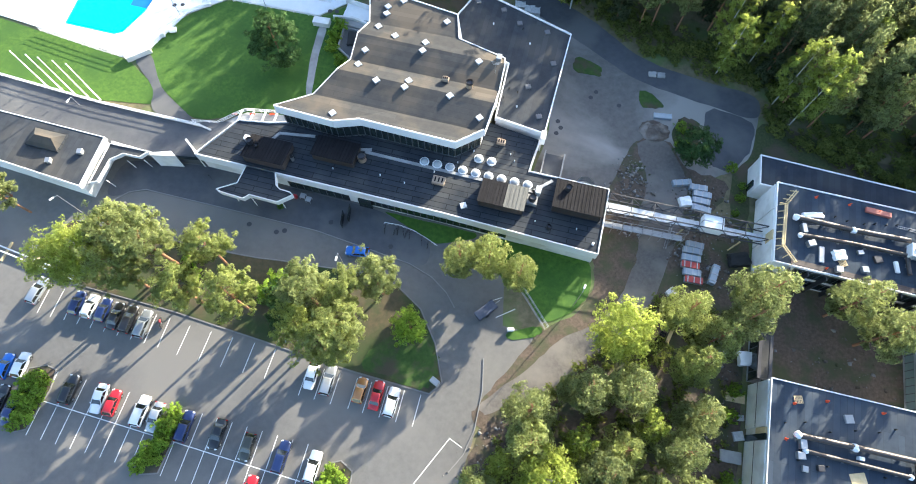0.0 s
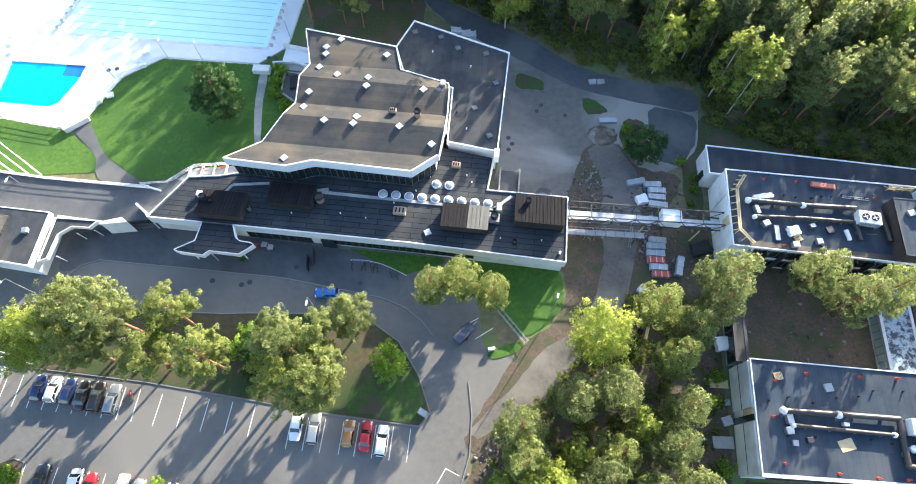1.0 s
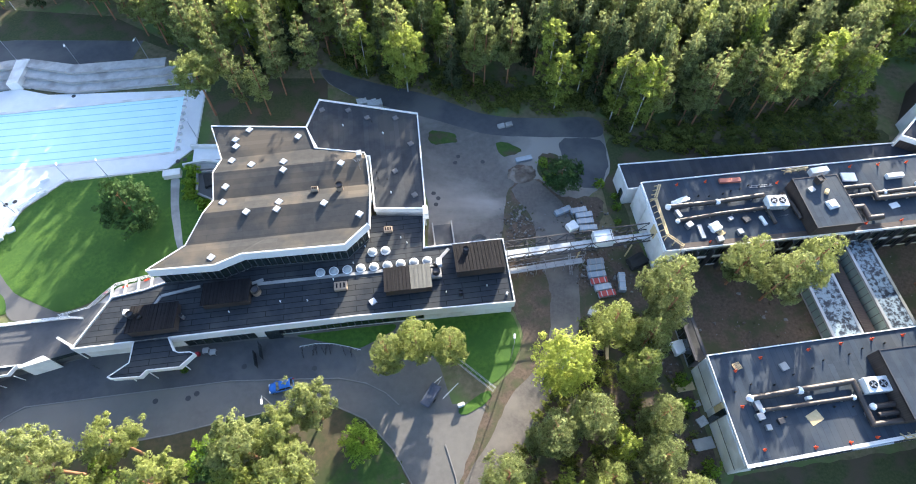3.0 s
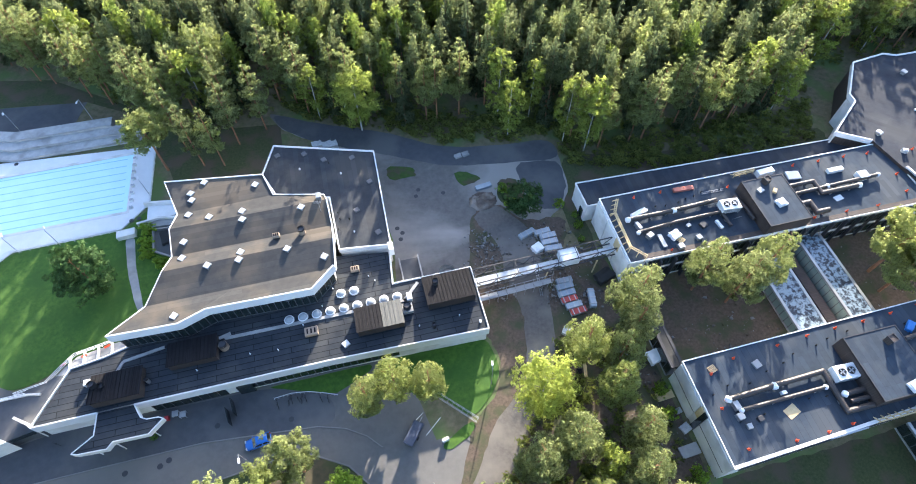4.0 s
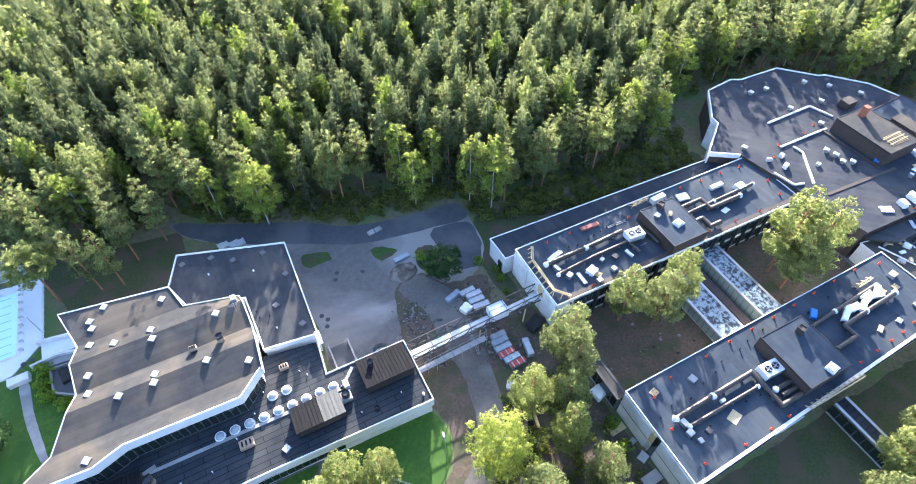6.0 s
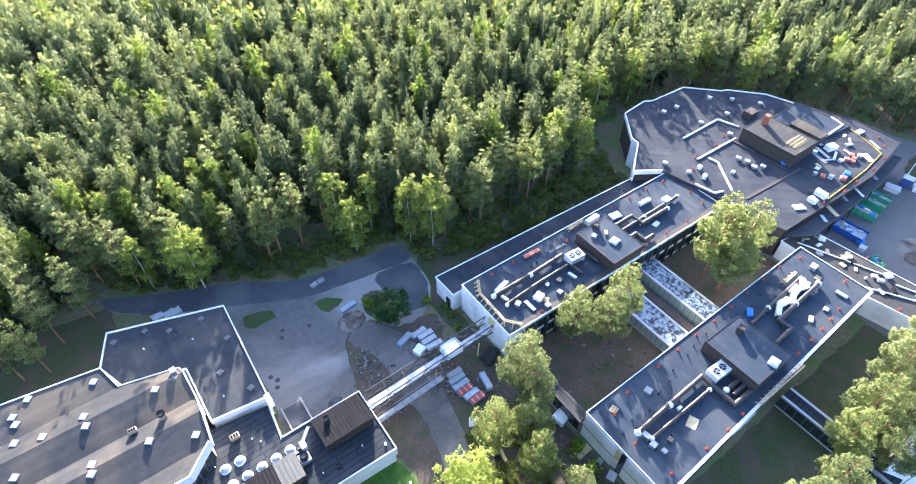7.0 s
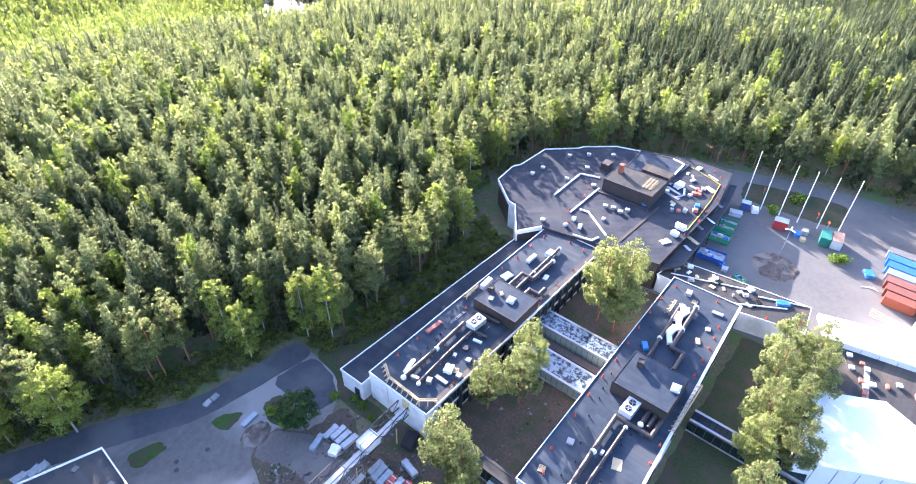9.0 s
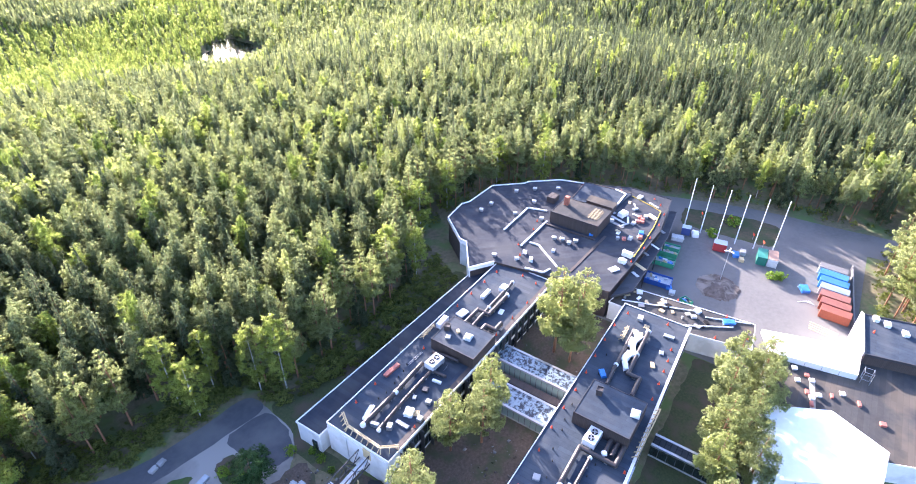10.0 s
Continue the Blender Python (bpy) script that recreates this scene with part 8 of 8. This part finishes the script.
for x, y in [(-45.5, 29.6), (-20.0, 31.8), (-31.6, 33.6), (-39, 30.0), (-40.3, 29.4), (9.4, 73.0), (8.6, 71.5), (3.4, 64.5), (4.2, 63.2), (3.6, 61.8), (14.2, 71)]:
    tagged(piece("drain_cover", MAN, None, pose(x, y, 0.04)), "dark round drain cover in the asphalt", "drain cover", "drain covers")

# ---- forecourt: bicycles, trailer, screens ----
rack = thing("bicycle_rack", (0, 0, 0), "low white bicycle rack along the lawn edge", "bicycle rack")
RP = [(-22.4, 35.8), (-19.6, 36.0), (-16.8, 35.6), (-14.4, 34.8), (-12.2, 33.9)]
for a, b in zip(RP, RP[1:]):
    part("rail", bar(bmesh.new(), (*a, 0.4), (*b, 0.4), 0.08), M["white_metal"], rack)
    for k in range(4):
        p = Vector((*a, 0)).lerp(Vector((*b, 0)), k / 4)
        part("hoop", bar(bmesh.new(), p, p + Vector((0.1, -0.35, 0.7)), 0.05), M["white_metal"], rack)


def bicycle(x, y, turn):
    t = thing("bicycle", (x, y, 0.04), "dark bicycle parked at the rack", "bicycle", "bicycles", turn)
    for b in (-0.52, 0.52):
        bm = bmesh.new()
        n = 16
        for k in range(n):
            a0, a1 = 2 * math.pi * k / n, 2 * math.pi * (k + 1) / n
            bar(bm, (0, b + 0.33 * math.cos(a0), 0.34 + 0.33 * math.sin(a0)), (0, b + 0.33 * math.cos(a1), 0.34 + 0.33 * math.sin(a1)), 0.05)
        part("wheel", bm, M["tyre"], t)
    for a, b in (((0, -0.52, 0.34), (0, -0.15, 0.8)), ((0, -0.15, 0.8), (0, 0.4, 0.85)), ((0, 0.4, 0.85), (0, 0.0, 0.32)), ((0, 0.0, 0.32), (0, -0.2, 0.9)), ((0, 0.52, 0.34), (0, 0.38, 1.0))):
        part("frame_tube", bar(bmesh.new(), a, b, 0.045), M["dark_steel"], t)
    part("saddle", soft(boxed(-0.08, -0.35, 0.9, 0.08, -0.08, 0.98), 0.02), M["black"], t)
    part("handlebar", bar(bmesh.new(), (-0.28, 0.38, 1.02), (0.28, 0.38, 1.02), 0.04), M["dark_steel"], t)


for x, y, tn in [(-21.9, 34.6, 10), (-20.0, 34.8, -15), (-19.6, 34.9, 5), (-18.6, 34.9, 20), (-18.0, 34.7, -8), (-17.4, 34.7, 10), (-15.0, 34.1, 15), (-13.8, 33.7, 5), (-56.0, 36.6, 60), (-50.2, 36.8, 40), (-49.6, 36.2, 70)]:
    bicycle(x, y, tn)
trl = thing("box_trailer", (-1.3, 24.6, 0.04), "small trailer with a dark patterned cover", "trailer", turn=-38)
part("box", soft(boxed(-0.8, -1.9, 0.55, 0.8, 1.9, 1.15), 0.04), M["dark_steel"], trl)
part("cover", soft(boxed(-0.84, -1.95, 1.15, 0.84, 1.95, 1.32), 0.08), surf("dark patterned trailer cover", (0.03, 0.04, 0.07), (0.09, 0.10, 0.14), 2.5, 0.5, 0.2), trl)
part("drawbar", bar(bmesh.new(), (0, 1.9, 0.6), (0, 3.0, 0.55), 0.1), M["steel"], trl)
for a in (-0.86, 0.86):
    part("wheel", tube(bmesh.new(), (a - 0.1, -0.3, 0.32), (a + 0.1, -0.3, 0.32), 0.32, 0.32, 16), M["tyre"], trl)
crate(3.4, 22.6, 0.04, 1.1, 0.5, 0.9, M["white_metal"], "utility_cabinet", "small white cabinet on the lawn tip", "cabinet", 15)
cab = crate(-6.4, 11.4, 0.1, 1.5, 0.9, 1.3, M["steel"], "utility_cabinet", "grey utility cabinet on the island tip", "cabinet", -24)
lat = thing("lattice_fence", (0, 0, 0), "open steel lattice fence beside the lawn", "fence")
A3, B3 = Vector((3.0, 30.2, 0.1)), Vector((8.8, 24.1, 0.1))
for off in (0, 0.7):
    o = Vector((off * 0.7, off * 0.7, 0))
    part("rail", bar(bmesh.new(), A3 + o + Vector((0, 0, 0.9)), B3 + o + Vector((0, 0, 0.9)), 0.06), M["steel"], lat)
    part("rail", bar(bmesh.new(), A3 + o + Vector((0, 0, 0.2)), B3 + o + Vector((0, 0, 0.2)), 0.06), M["steel"], lat)
for k in range(10):
    p = A3.lerp(B3, k / 9)
    part("post", bar(bmesh.new(), p, p + Vector((0, 0, 1.0)), 0.06), M["steel"], lat)
    part("cross_bar", bar(bmesh.new(), p + Vector((0, 0, 0.9)), p + Vector((0.5, 0.5, 0.9)), 0.05), M["steel"], lat)
for x, y in ((-29.8, 35.6), (-29.0, 37.0)):
    one("wind_screen", edge_band([(x, y, 0.05), (x + 0.5, y - 2.6, 0.05)], 0.08, 0, 2.0), M["window"], (0, 0, 0), "glass wind screen by the side entrance", "screen", "wind screens")
one("planter", tube(bmesh.new(), (0, 0, 0), (0, 0, 0.6), 0.55, 0.65, 16), M["shrub"], (-41.3, 34.2, 0.04), "round planter with a small green bush", "planter")
for x, y in ((-38.0, 37.0), (-36.8, 36.6)):
    t = thing("market_table", (x, y, 0.04), "grey folding table under the eaves", "table", "folding tables")
    part("top", soft(boxed(-0.5, -0.5, 0.7, 0.5, 0.5, 0.76), 0.02), M["steel"], t)
    for a in (-0.42, 0.42):
        for b in (-0.42, 0.42):
            part("leg", boxed(a - 0.03, b - 0.03, 0, a + 0.03, b + 0.03, 0.7), M["steel"], t)
crate(-39.3, 36.6, 0.04, 0.6, 0.6, 0.9, PAINT["red"], "waste_bin", "red waste bin by the entrance", "bin")
part("doorway", boxed(-27.6, 37.9, 0.05, -25.2, 38.3, 3.0), M["window"], wing)

# ---- building site between the wings: stacked steel, bags, boards ----


M["site_red"] = plain("red painted scaffold steel", (0.42, 0.05, 0.04), 0.5)


def rack_stack(x, y, turn, L, colour, rows=3, group="stacked scaffold parts"):
    t = thing("scaffold_stack", (x, y, 0.06), "low stack of galvanised scaffold parts" if colour is None else "low stack of red scaffold parts", "stack", group, turn)
    for k in range(rows):
        part("layer", soft(boxed(-L / 2, -0.55, k * 0.28, L / 2, 0.55, k * 0.28 + 0.2), 0.03), (M["steel_blue"] if colour is None or k < rows - 1 else colour), t)
        for a in (-0.35, 0.0, 0.35):
            part("batten", boxed(a * L - 0.08, -0.6, k * 0.28 + 0.2, a * L + 0.08, 0.6, k * 0.28 + 0.28), M["timber"] if k < rows - 1 else M["steel"], t)
    return t


for x, y, tn, L, c in [(27.7, 56.9, 18, 3.4, None), (30.7, 56.6, 4, 3.2, None), (31.5, 55.4, 2, 3.2, None), (31.4, 54.0, 0, 3.2, None), (31.6, 52.5, -3, 3.4, None), (31.2, 45.2, 0, 3.0, None), (30.9, 44.0, 2, 3.2, None), (30.8, 42.6, 2, 3.2, None), (30.8, 41.3, 3, 3.0, M["site_red"]), (31.2, 40.0, 3, 3.0, None), (31.6, 38.7, 3, 3.0, M["site_red"])]:
    rack_stack(x, y, tn, L, c)
rack_stack(34.8, 40.5, 80, 3.6, None, 4)
bundle(28.6, 53.1, 0.06, 1.9, 1.7, 1.1, M["tarp_white"], 20, "white sack of material on the earth")
bundle(28.2, 35.6, 0.06, 1.6, 1.2, 0.8, M["foil"], 50, "crumpled pale plastic by the road")
bundle(41.0, 27.4, 0.06, 2.4, 2.2, 1.4, M["tarp_white"], 10, "heap of white sacks by the passage")
bundle(38.7, 44.2, 0.06, 3.4, 2.2, 1.4, M["black"], 20, "load under a dark tarpaulin")
bundle(36.8, 28.7, 0.06, 2.0, 2.8, 0.9, M["foil"], 5, "pallet of blue-grey wrapped slabs")
for x, y, sx, sy, h, key, tn, lab in [(40.1, 20.9, 3.0, 1.4, 0.08, "timber", 3, "pale plywood sheet on the grass"), (40.0, 11.9, 3.2, 1.8, 0.3, "concrete", 4, "grey panel stack by the wing"), (28.9, 28.2, 0.5, 2.6, 0.4, "timber", -15, "stack of planks under the trees"), (27.4, 27.4, 0.9, 2.4, 0.5, "brown_metal", -25, "rusty metal plates under the trees"),
                                      (35.4, 31.0, 1.6, 1.0, 0.3, "timber", 20, "broken pallets under the trees"), (40.9, 15.2, 1.6, 1.4, 0.4, "foil", 20, "grey rubble and plastic by the wall"), (41.0, 18.0, 1.0, 0.9, 0.5, "steel", 10, "grey tub by the wall"), (22.6, 70.4, 3.4, 1.1, 0.6, "steel_blue", 8, "stack of steel frames in the yard")]:
    crate(x, y, 0.06, sx, sy, h, M[key], "material_crate", lab, "stack", tn, "site material")


def heap(x, y, rx, ry, h, mat, label, name="earth_mound", category="heap", seed=1):
    bm = bmesh.new()
    bmesh.ops.create_grid(bm, x_segments=22, y_segments=22, size=1.0)
    off = Vector((seed * 7.3, seed * 3.1, 0))
    for v in bm.verts:
        d = math.hypot(v.co.x, v.co.y)
        k = max(0.0, 1 - d * d)
        n1 = noise.noise(v.co * 3 + off)
        v.co = Vector((v.co.x * rx * (1 + 0.12 * n1), v.co.y * ry * (1 + 0.12 * n1), h * k * (0.75 + 0.6 * n1) + (0.05 if k > 0 else -0.3)))
    for f in bm.faces:
        f.smooth = True
    return one(name, bm, mat, (x, y, 0.0), label, category)


M["soil"] = surf("dug soil", (0.05, 0.038, 0.03), (0.17, 0.135, 0.11), 0.9, 0.95, 0.9, (0.23, 0.20, 0.17), 0.28, warp=1.0)
heap(21.6, 67.0, 3.0, 2.4, 1.5, M["soil"], "heap of grey-brown earth in the yard")
M["rubble"] = surf("broken concrete", (0.06, 0.052, 0.045), (0.17, 0.15, 0.13), 2.2, 0.95, 0.9)
heap(132.4, 9.0, 5.7, 5.5, 0.9, M["soil"], "round bed of dug-up dark earth in the court", seed=4)
for x, y in [(-9.5, 90.0), (-7.4, 89.4), (-6.2, 89.2)]:
    bundle(x, y, 0.04, 2.0, 1.6, 1.2, M["foil"], 10, "pale wrapped bale behind the rear block", "wrapped_bale", "bale", "wrapped bales")
for x, y in [(19.5, 79.8), (21.2, 80.0)]:
    bundle(x, y, 0.04, 1.4, 1.0, 0.6, M["concrete"], 10, "pale boulder at the forest edge", "boulder", "boulder", "boulders")


# ---- east court: skips, containers, tarpaulins ----
def skip(x, y, turn, L, W, colour, load, label):
    t = thing("waste_skip", (x, y, 0.03), label, "skip", "waste skips", turn)
    m = plain("skip paint " + label[:8], colour, 0.55)
    bm = ring(bmesh.new(), [(-L / 2, -W / 2), (L / 2, -W / 2), (L / 2, W / 2), (-L / 2, W / 2)], 0.1, 0.1, 1.5)
    part("shell", bm, m, t)
    part("floor", boxed(-L / 2 + 0.1, -W / 2 + 0.1, 0.1, L / 2 - 0.1, W / 2 - 0.1, 0.9), M["foil"] if load else M["dirt"], t)
    for k in range(5):
        a = -L / 2 + (k + 0.5) * L / 5
        part("rib", boxed(a - 0.06, -W / 2 - 0.08, 0.15, a + 0.06, -W / 2, 1.45), m, t)
    r = random.Random(int(x))
    for k in range(7):
        bx = r.uniform(-L / 2 + 0.6, L / 2 - 0.6)
        by = r.uniform(-W / 2 + 0.5, W / 2 - 0.5)
        bm = soft(boxed(-r.uniform(0.3, 0.7), -0.25, 0, 0.5, 0.3, 0.5), 0.05)
        o = part("rubbish", bm, r.choice([M["foil"], M["tarp_white"], M["timber"], M["tarp_blue"]]) if load else M["timber"], t)
        o.matrix_basis = pose(bx, by, 0.9, 0, 0, r.uniform(0, 180))
    return t


skip(142.2, 24.4, 95, 5.2, 2.3, (0.05, 0.30, 0.16), True, "green skip full of building rubbish")
skip(139.2, 24.3, 95, 5.4, 2.3, (0.05, 0.30, 0.16), True, "green skip full of building rubbish")
skip(134.4, 23.8, 95, 5.6, 2.9, (0.05, 0.30, 0.16), True, "green skip full of building rubbish")
skip(125.5, 22.4, 95, 6.6, 3.8, (0.03, 0.09, 0.33), True, "blue skip full of building rubbish")
skip(120.8, 13.9, 60, 2.6, 1.8, (0.05, 0.30, 0.16), True, "small green skip with rubbish")
bundle(148.6, 24.2, 0.03, 3.2, 2.2, 1.2, M["foil"], 100, "load under a silver tarpaulin")
bundle(153.6, 20.6, 0.03, 2.4, 1.8, 1.2, M["tarp_white"], 20, "white sheeted heap beside a flagpole")
bundle(124.6, 19.4, 0.03, 1.8, 1.4, 0.9, M["tarp_blue"], 30, "blue tarpaulin over a pallet")
bundle(122.9, 18.0, 0.03, 1.6, 1.4, 0.9, M["foil"], 10, "grey wrapped pallet in the court")
bundle(149.6, 8.4, 0.03, 2.2, 1.6, 0.9, M["tarp_blue"], 15, "blue tarpaulin heap in the court")
bundle(143.6, -9.6, 0.03, 2.6, 2.0, 0.9, M["tarp_blue"], 25, "crumpled blue tarpaulin on the asphalt")
crate(151.6, 7.0, 0.03, 1.8, 1.4, 1.2, M["concrete"], "material_crate", "grey crate stack in the court", "stack", 12, "court material")
crate(147.8, 6.6, 0.03, 1.4, 1.2, 1.0, M["timber"], "material_crate", "timber crate in the court", "stack", 20, "court material")


def container(x, y, turn, L, W, H, colour, roofc, label, doors=True):
    t = thing("container", (x, y, 0.03), label, "container", "containers", turn)
    m = plain("container " + label[:10], colour, 0.6)
    part("body", boxed(-L / 2, -W / 2, 0.12, L / 2, W / 2, H - 0.05), m, t)
    part("roof", boxed(-L / 2 - 0.03, -W / 2 - 0.03, H - 0.05, L / 2 + 0.03, W / 2 + 0.03, H + 0.05), plain("container roof " + label[:10], roofc, 0.6), t)
    n = int(L / 0.35)
    for k in range(n):
        a = -L / 2 + (k + 0.5) * L / n
        part("corrugation", boxed(a - 0.06, -W / 2 - 0.05, 0.2, a + 0.06, -W / 2, H - 0.15), m, t)
    for a in (-L / 2 + 0.1, L / 2 - 0.1):
        part("corner_post", boxed(a - 0.1, -W / 2 - 0.06, 0, a + 0.1, -W / 2 + 0.1, H), m, t)


container(153.0, 23.2, 100, 2.4, 2.0, 2.4, (0.04, 0.07, 0.22), (0.35, 0.45, 0.55), "small blue site cabin with a pale roof")
container(150.0, 13.0, 100, 3.4, 2.4, 2.6, (0.33, 0.03, 0.03), (0.33, 0.40, 0.45), "red site cabin with a grey roof")
container(151.0, 2.2, 8, 4.8, 2.4, 2.6, (0.02, 0.17, 0.12), (0.03, 0.20, 0.15), "dark green steel container in the court")
container(151.5, -0.4, 8, 4.8, 2.4, 2.6, (0.62, 0.62, 0.60), (0.32, 0.20, 0.14), "white steel container with a rusty roof")
for i, (c, rc, lab) in enumerate([((0.50, 0.50, 0.48), (0.16, 0.155, 0.15), "pale grey open container"), ((0.05, 0.22, 0.50), (0.04, 0.17, 0.42), "blue steel waste container"), ((0.05, 0.22, 0.50), (0.035, 0.15, 0.38), "blue steel waste container"), ((0.40, 0.42, 0.44), (0.22, 0.27, 0.32), "grey sheeted waste container"),
                                  ((0.22, 0.062, 0.038), (0.24, 0.10, 0.075), "faded red waste container"), ((0.22, 0.06, 0.036), (0.23, 0.085, 0.06), "faded red waste container"), ((0.25, 0.062, 0.03), (0.25, 0.08, 0.05), "orange red waste container")]):
    f = i / 6
    container(154.6 - 19.2 * f, -14.6 - 2.4 * f, 88, 6.4, 2.6, 2.4, c, rc, lab)
one("site_barrier", edge_band([(160.8, -18.8, 0), (133.2, -21.2, 0)], 0.3, 0, 1.5), M["kerb"], (0, 0, 0), "long grey concrete wall behind the containers", "wall")
for k in range(4):
    one("plank", bar(bmesh.new(), (128.5 + k * 0.9, -12.5, 0.1), (127.6 + k * 0.8, -18.6, 0.1), 0.3, 0.08), M["timber"], (0, 0, 0), "long plank lying on the ground", "plank", "planks")
for k in range(5):
    one("plank", bar(bmesh.new(), (137.6 + 0.4 * k, -9.0 - 0.4 * k, 0.1), (139.6 - 0.3 * k, -11.6 - 0.3 * k, 0.12), 0.2, 0.08), M["foil"], (0, 0, 0), "scrap board on the court asphalt", "plank", "scrap boards")
for k, (x, y) in enumerate([(164, 21.6), (166, 13.4), (160.5, 6.2), (157.8, 3.0)]):
    t = thing("site_sign", (x, y, 0.09), "small red sign on a thin post", "sign", "red signs", 40)
    part("post", tube(bmesh.new(), (0, 0, 0), (0, 0, 2.2), 0.04, 0.04, 6), M["steel"], t)
    part("plate", boxed(-0.45, -0.03, 1.6, 0.45, 0.03, 2.3), M["orange"], t)
# clutter along the link roof
rl = random.Random(31)
for k in range(22):
    f = rl.random()
    x, y = 107.5 + 6.0 * rl.random(), 26 - 26 * f
    key = rl.choice(["foil", "tarp_white", "timber", "steel", "concrete", "brown_metal"])
    crate(x, y, 5.0, rl.uniform(0.4, 1.6), rl.uniform(0.4, 1.4), rl.uniform(0.2, 0.7), M[key], "material_crate", "loose building material on the link roof", "stack", rl.uniform(0, 90), "loads on the link roof")
for a, b in (((107, 26), (113, 10)), ((106, 12), (112, 2)), ((112, 8), (115.5, -1))):
    one("roof_pipe", tube(bmesh.new(), (*a, 5.2), (*b, 5.2), 0.16, 0.16, 8), M["white_metal"], (0, 0, 0), "white pipe laid along the link roof", "pipe", "roof pipes")
bundle(113.2, 3.2, 5.0, 2.6, 1.4, 0.6, M["tarp_blue"], -60, "blue tarpaulin heap on the link roof")
for x, y in ((105.6, 14), (106.4, 4.5), (110, -1.6), (114.4, 15), (115, 4)):
    tagged(piece("edge_marker", CONE, None, pose(x, y, 5.0, 0, 0, 30)), "small orange plastic edge marker on the roof", "marker", "orange markers")


# broken concrete, stones and clods strewn over the dug-up ground
def rubble_field(spots, n, seed, label):
    r = np.random.RandomState(seed)
    cube = np.array([(a, b, c) for a in (-1, 1) for b in (-1, 1) for c in (-1, 1)], float)
    faces = np.array([(0, 1, 3), (0, 3, 2), (4, 6, 7), (4, 7, 5), (0, 4, 5), (0, 5, 1), (2, 3, 7), (2, 7, 6), (0, 2, 6), (0, 6, 4), (1, 5, 7), (1, 7, 3)])
    V, Q, I = [], [], []
    for i in range(n):
        x, y, spread = spots[r.randint(len(spots))]
        px, py = x + r.randn() * spread, y + r.randn() * spread
        s = 0.05 + 0.17 * r.rand() ** 4
        a = r.rand() * 6.3
        m = np.array([[np.cos(a), -np.sin(a), 0], [np.sin(a), np.cos(a), 0], [0, 0, 1]])
        v = (cube * (1 + 0.35 * r.randn(8, 3)) * s * np.array([1.3, 1.0, 0.55])) @ m.T
        V.append(v + (px, py, 0.05 + s * 0.35)); Q.append(faces + 8 * i); I.append(np.full(12, (0, 0, 1, 2, 0, 2)[r.randint(6)]))
    tagged(new("rubble", arrays("rubble", np.concatenate(V), np.concatenate(Q), [M["rubble"], M["dirt"], M["kerb"]], np.concatenate(I))), label, "rubble", kind="stuff")


rubble_field([(18.5, 57.0, 1.6), (19.5, 53.0, 1.8), (30.5, 54.0, 2.5), (33.0, 50.0, 2.2), (30.0, 44.0, 2.0), (19.0, 47.0, 1.6), (33.5, 40.5, 2.4)], 1100, 4, "strewn broken concrete and clods of earth on the dug-up ground")
rubble_field([(3.5, 0.5, 2.0), (4.5, 5.0, 1.5), (36.5, 14.0, 2.0), (36.0, 20.5, 2.0), (37.5, 26.0, 1.6), (52.0, 31.0, 4.0), (60.0, 29.0, 4.0), (92.0, 33.0, 4.0)], 420, 8, "scattered stones and clods under the pines")
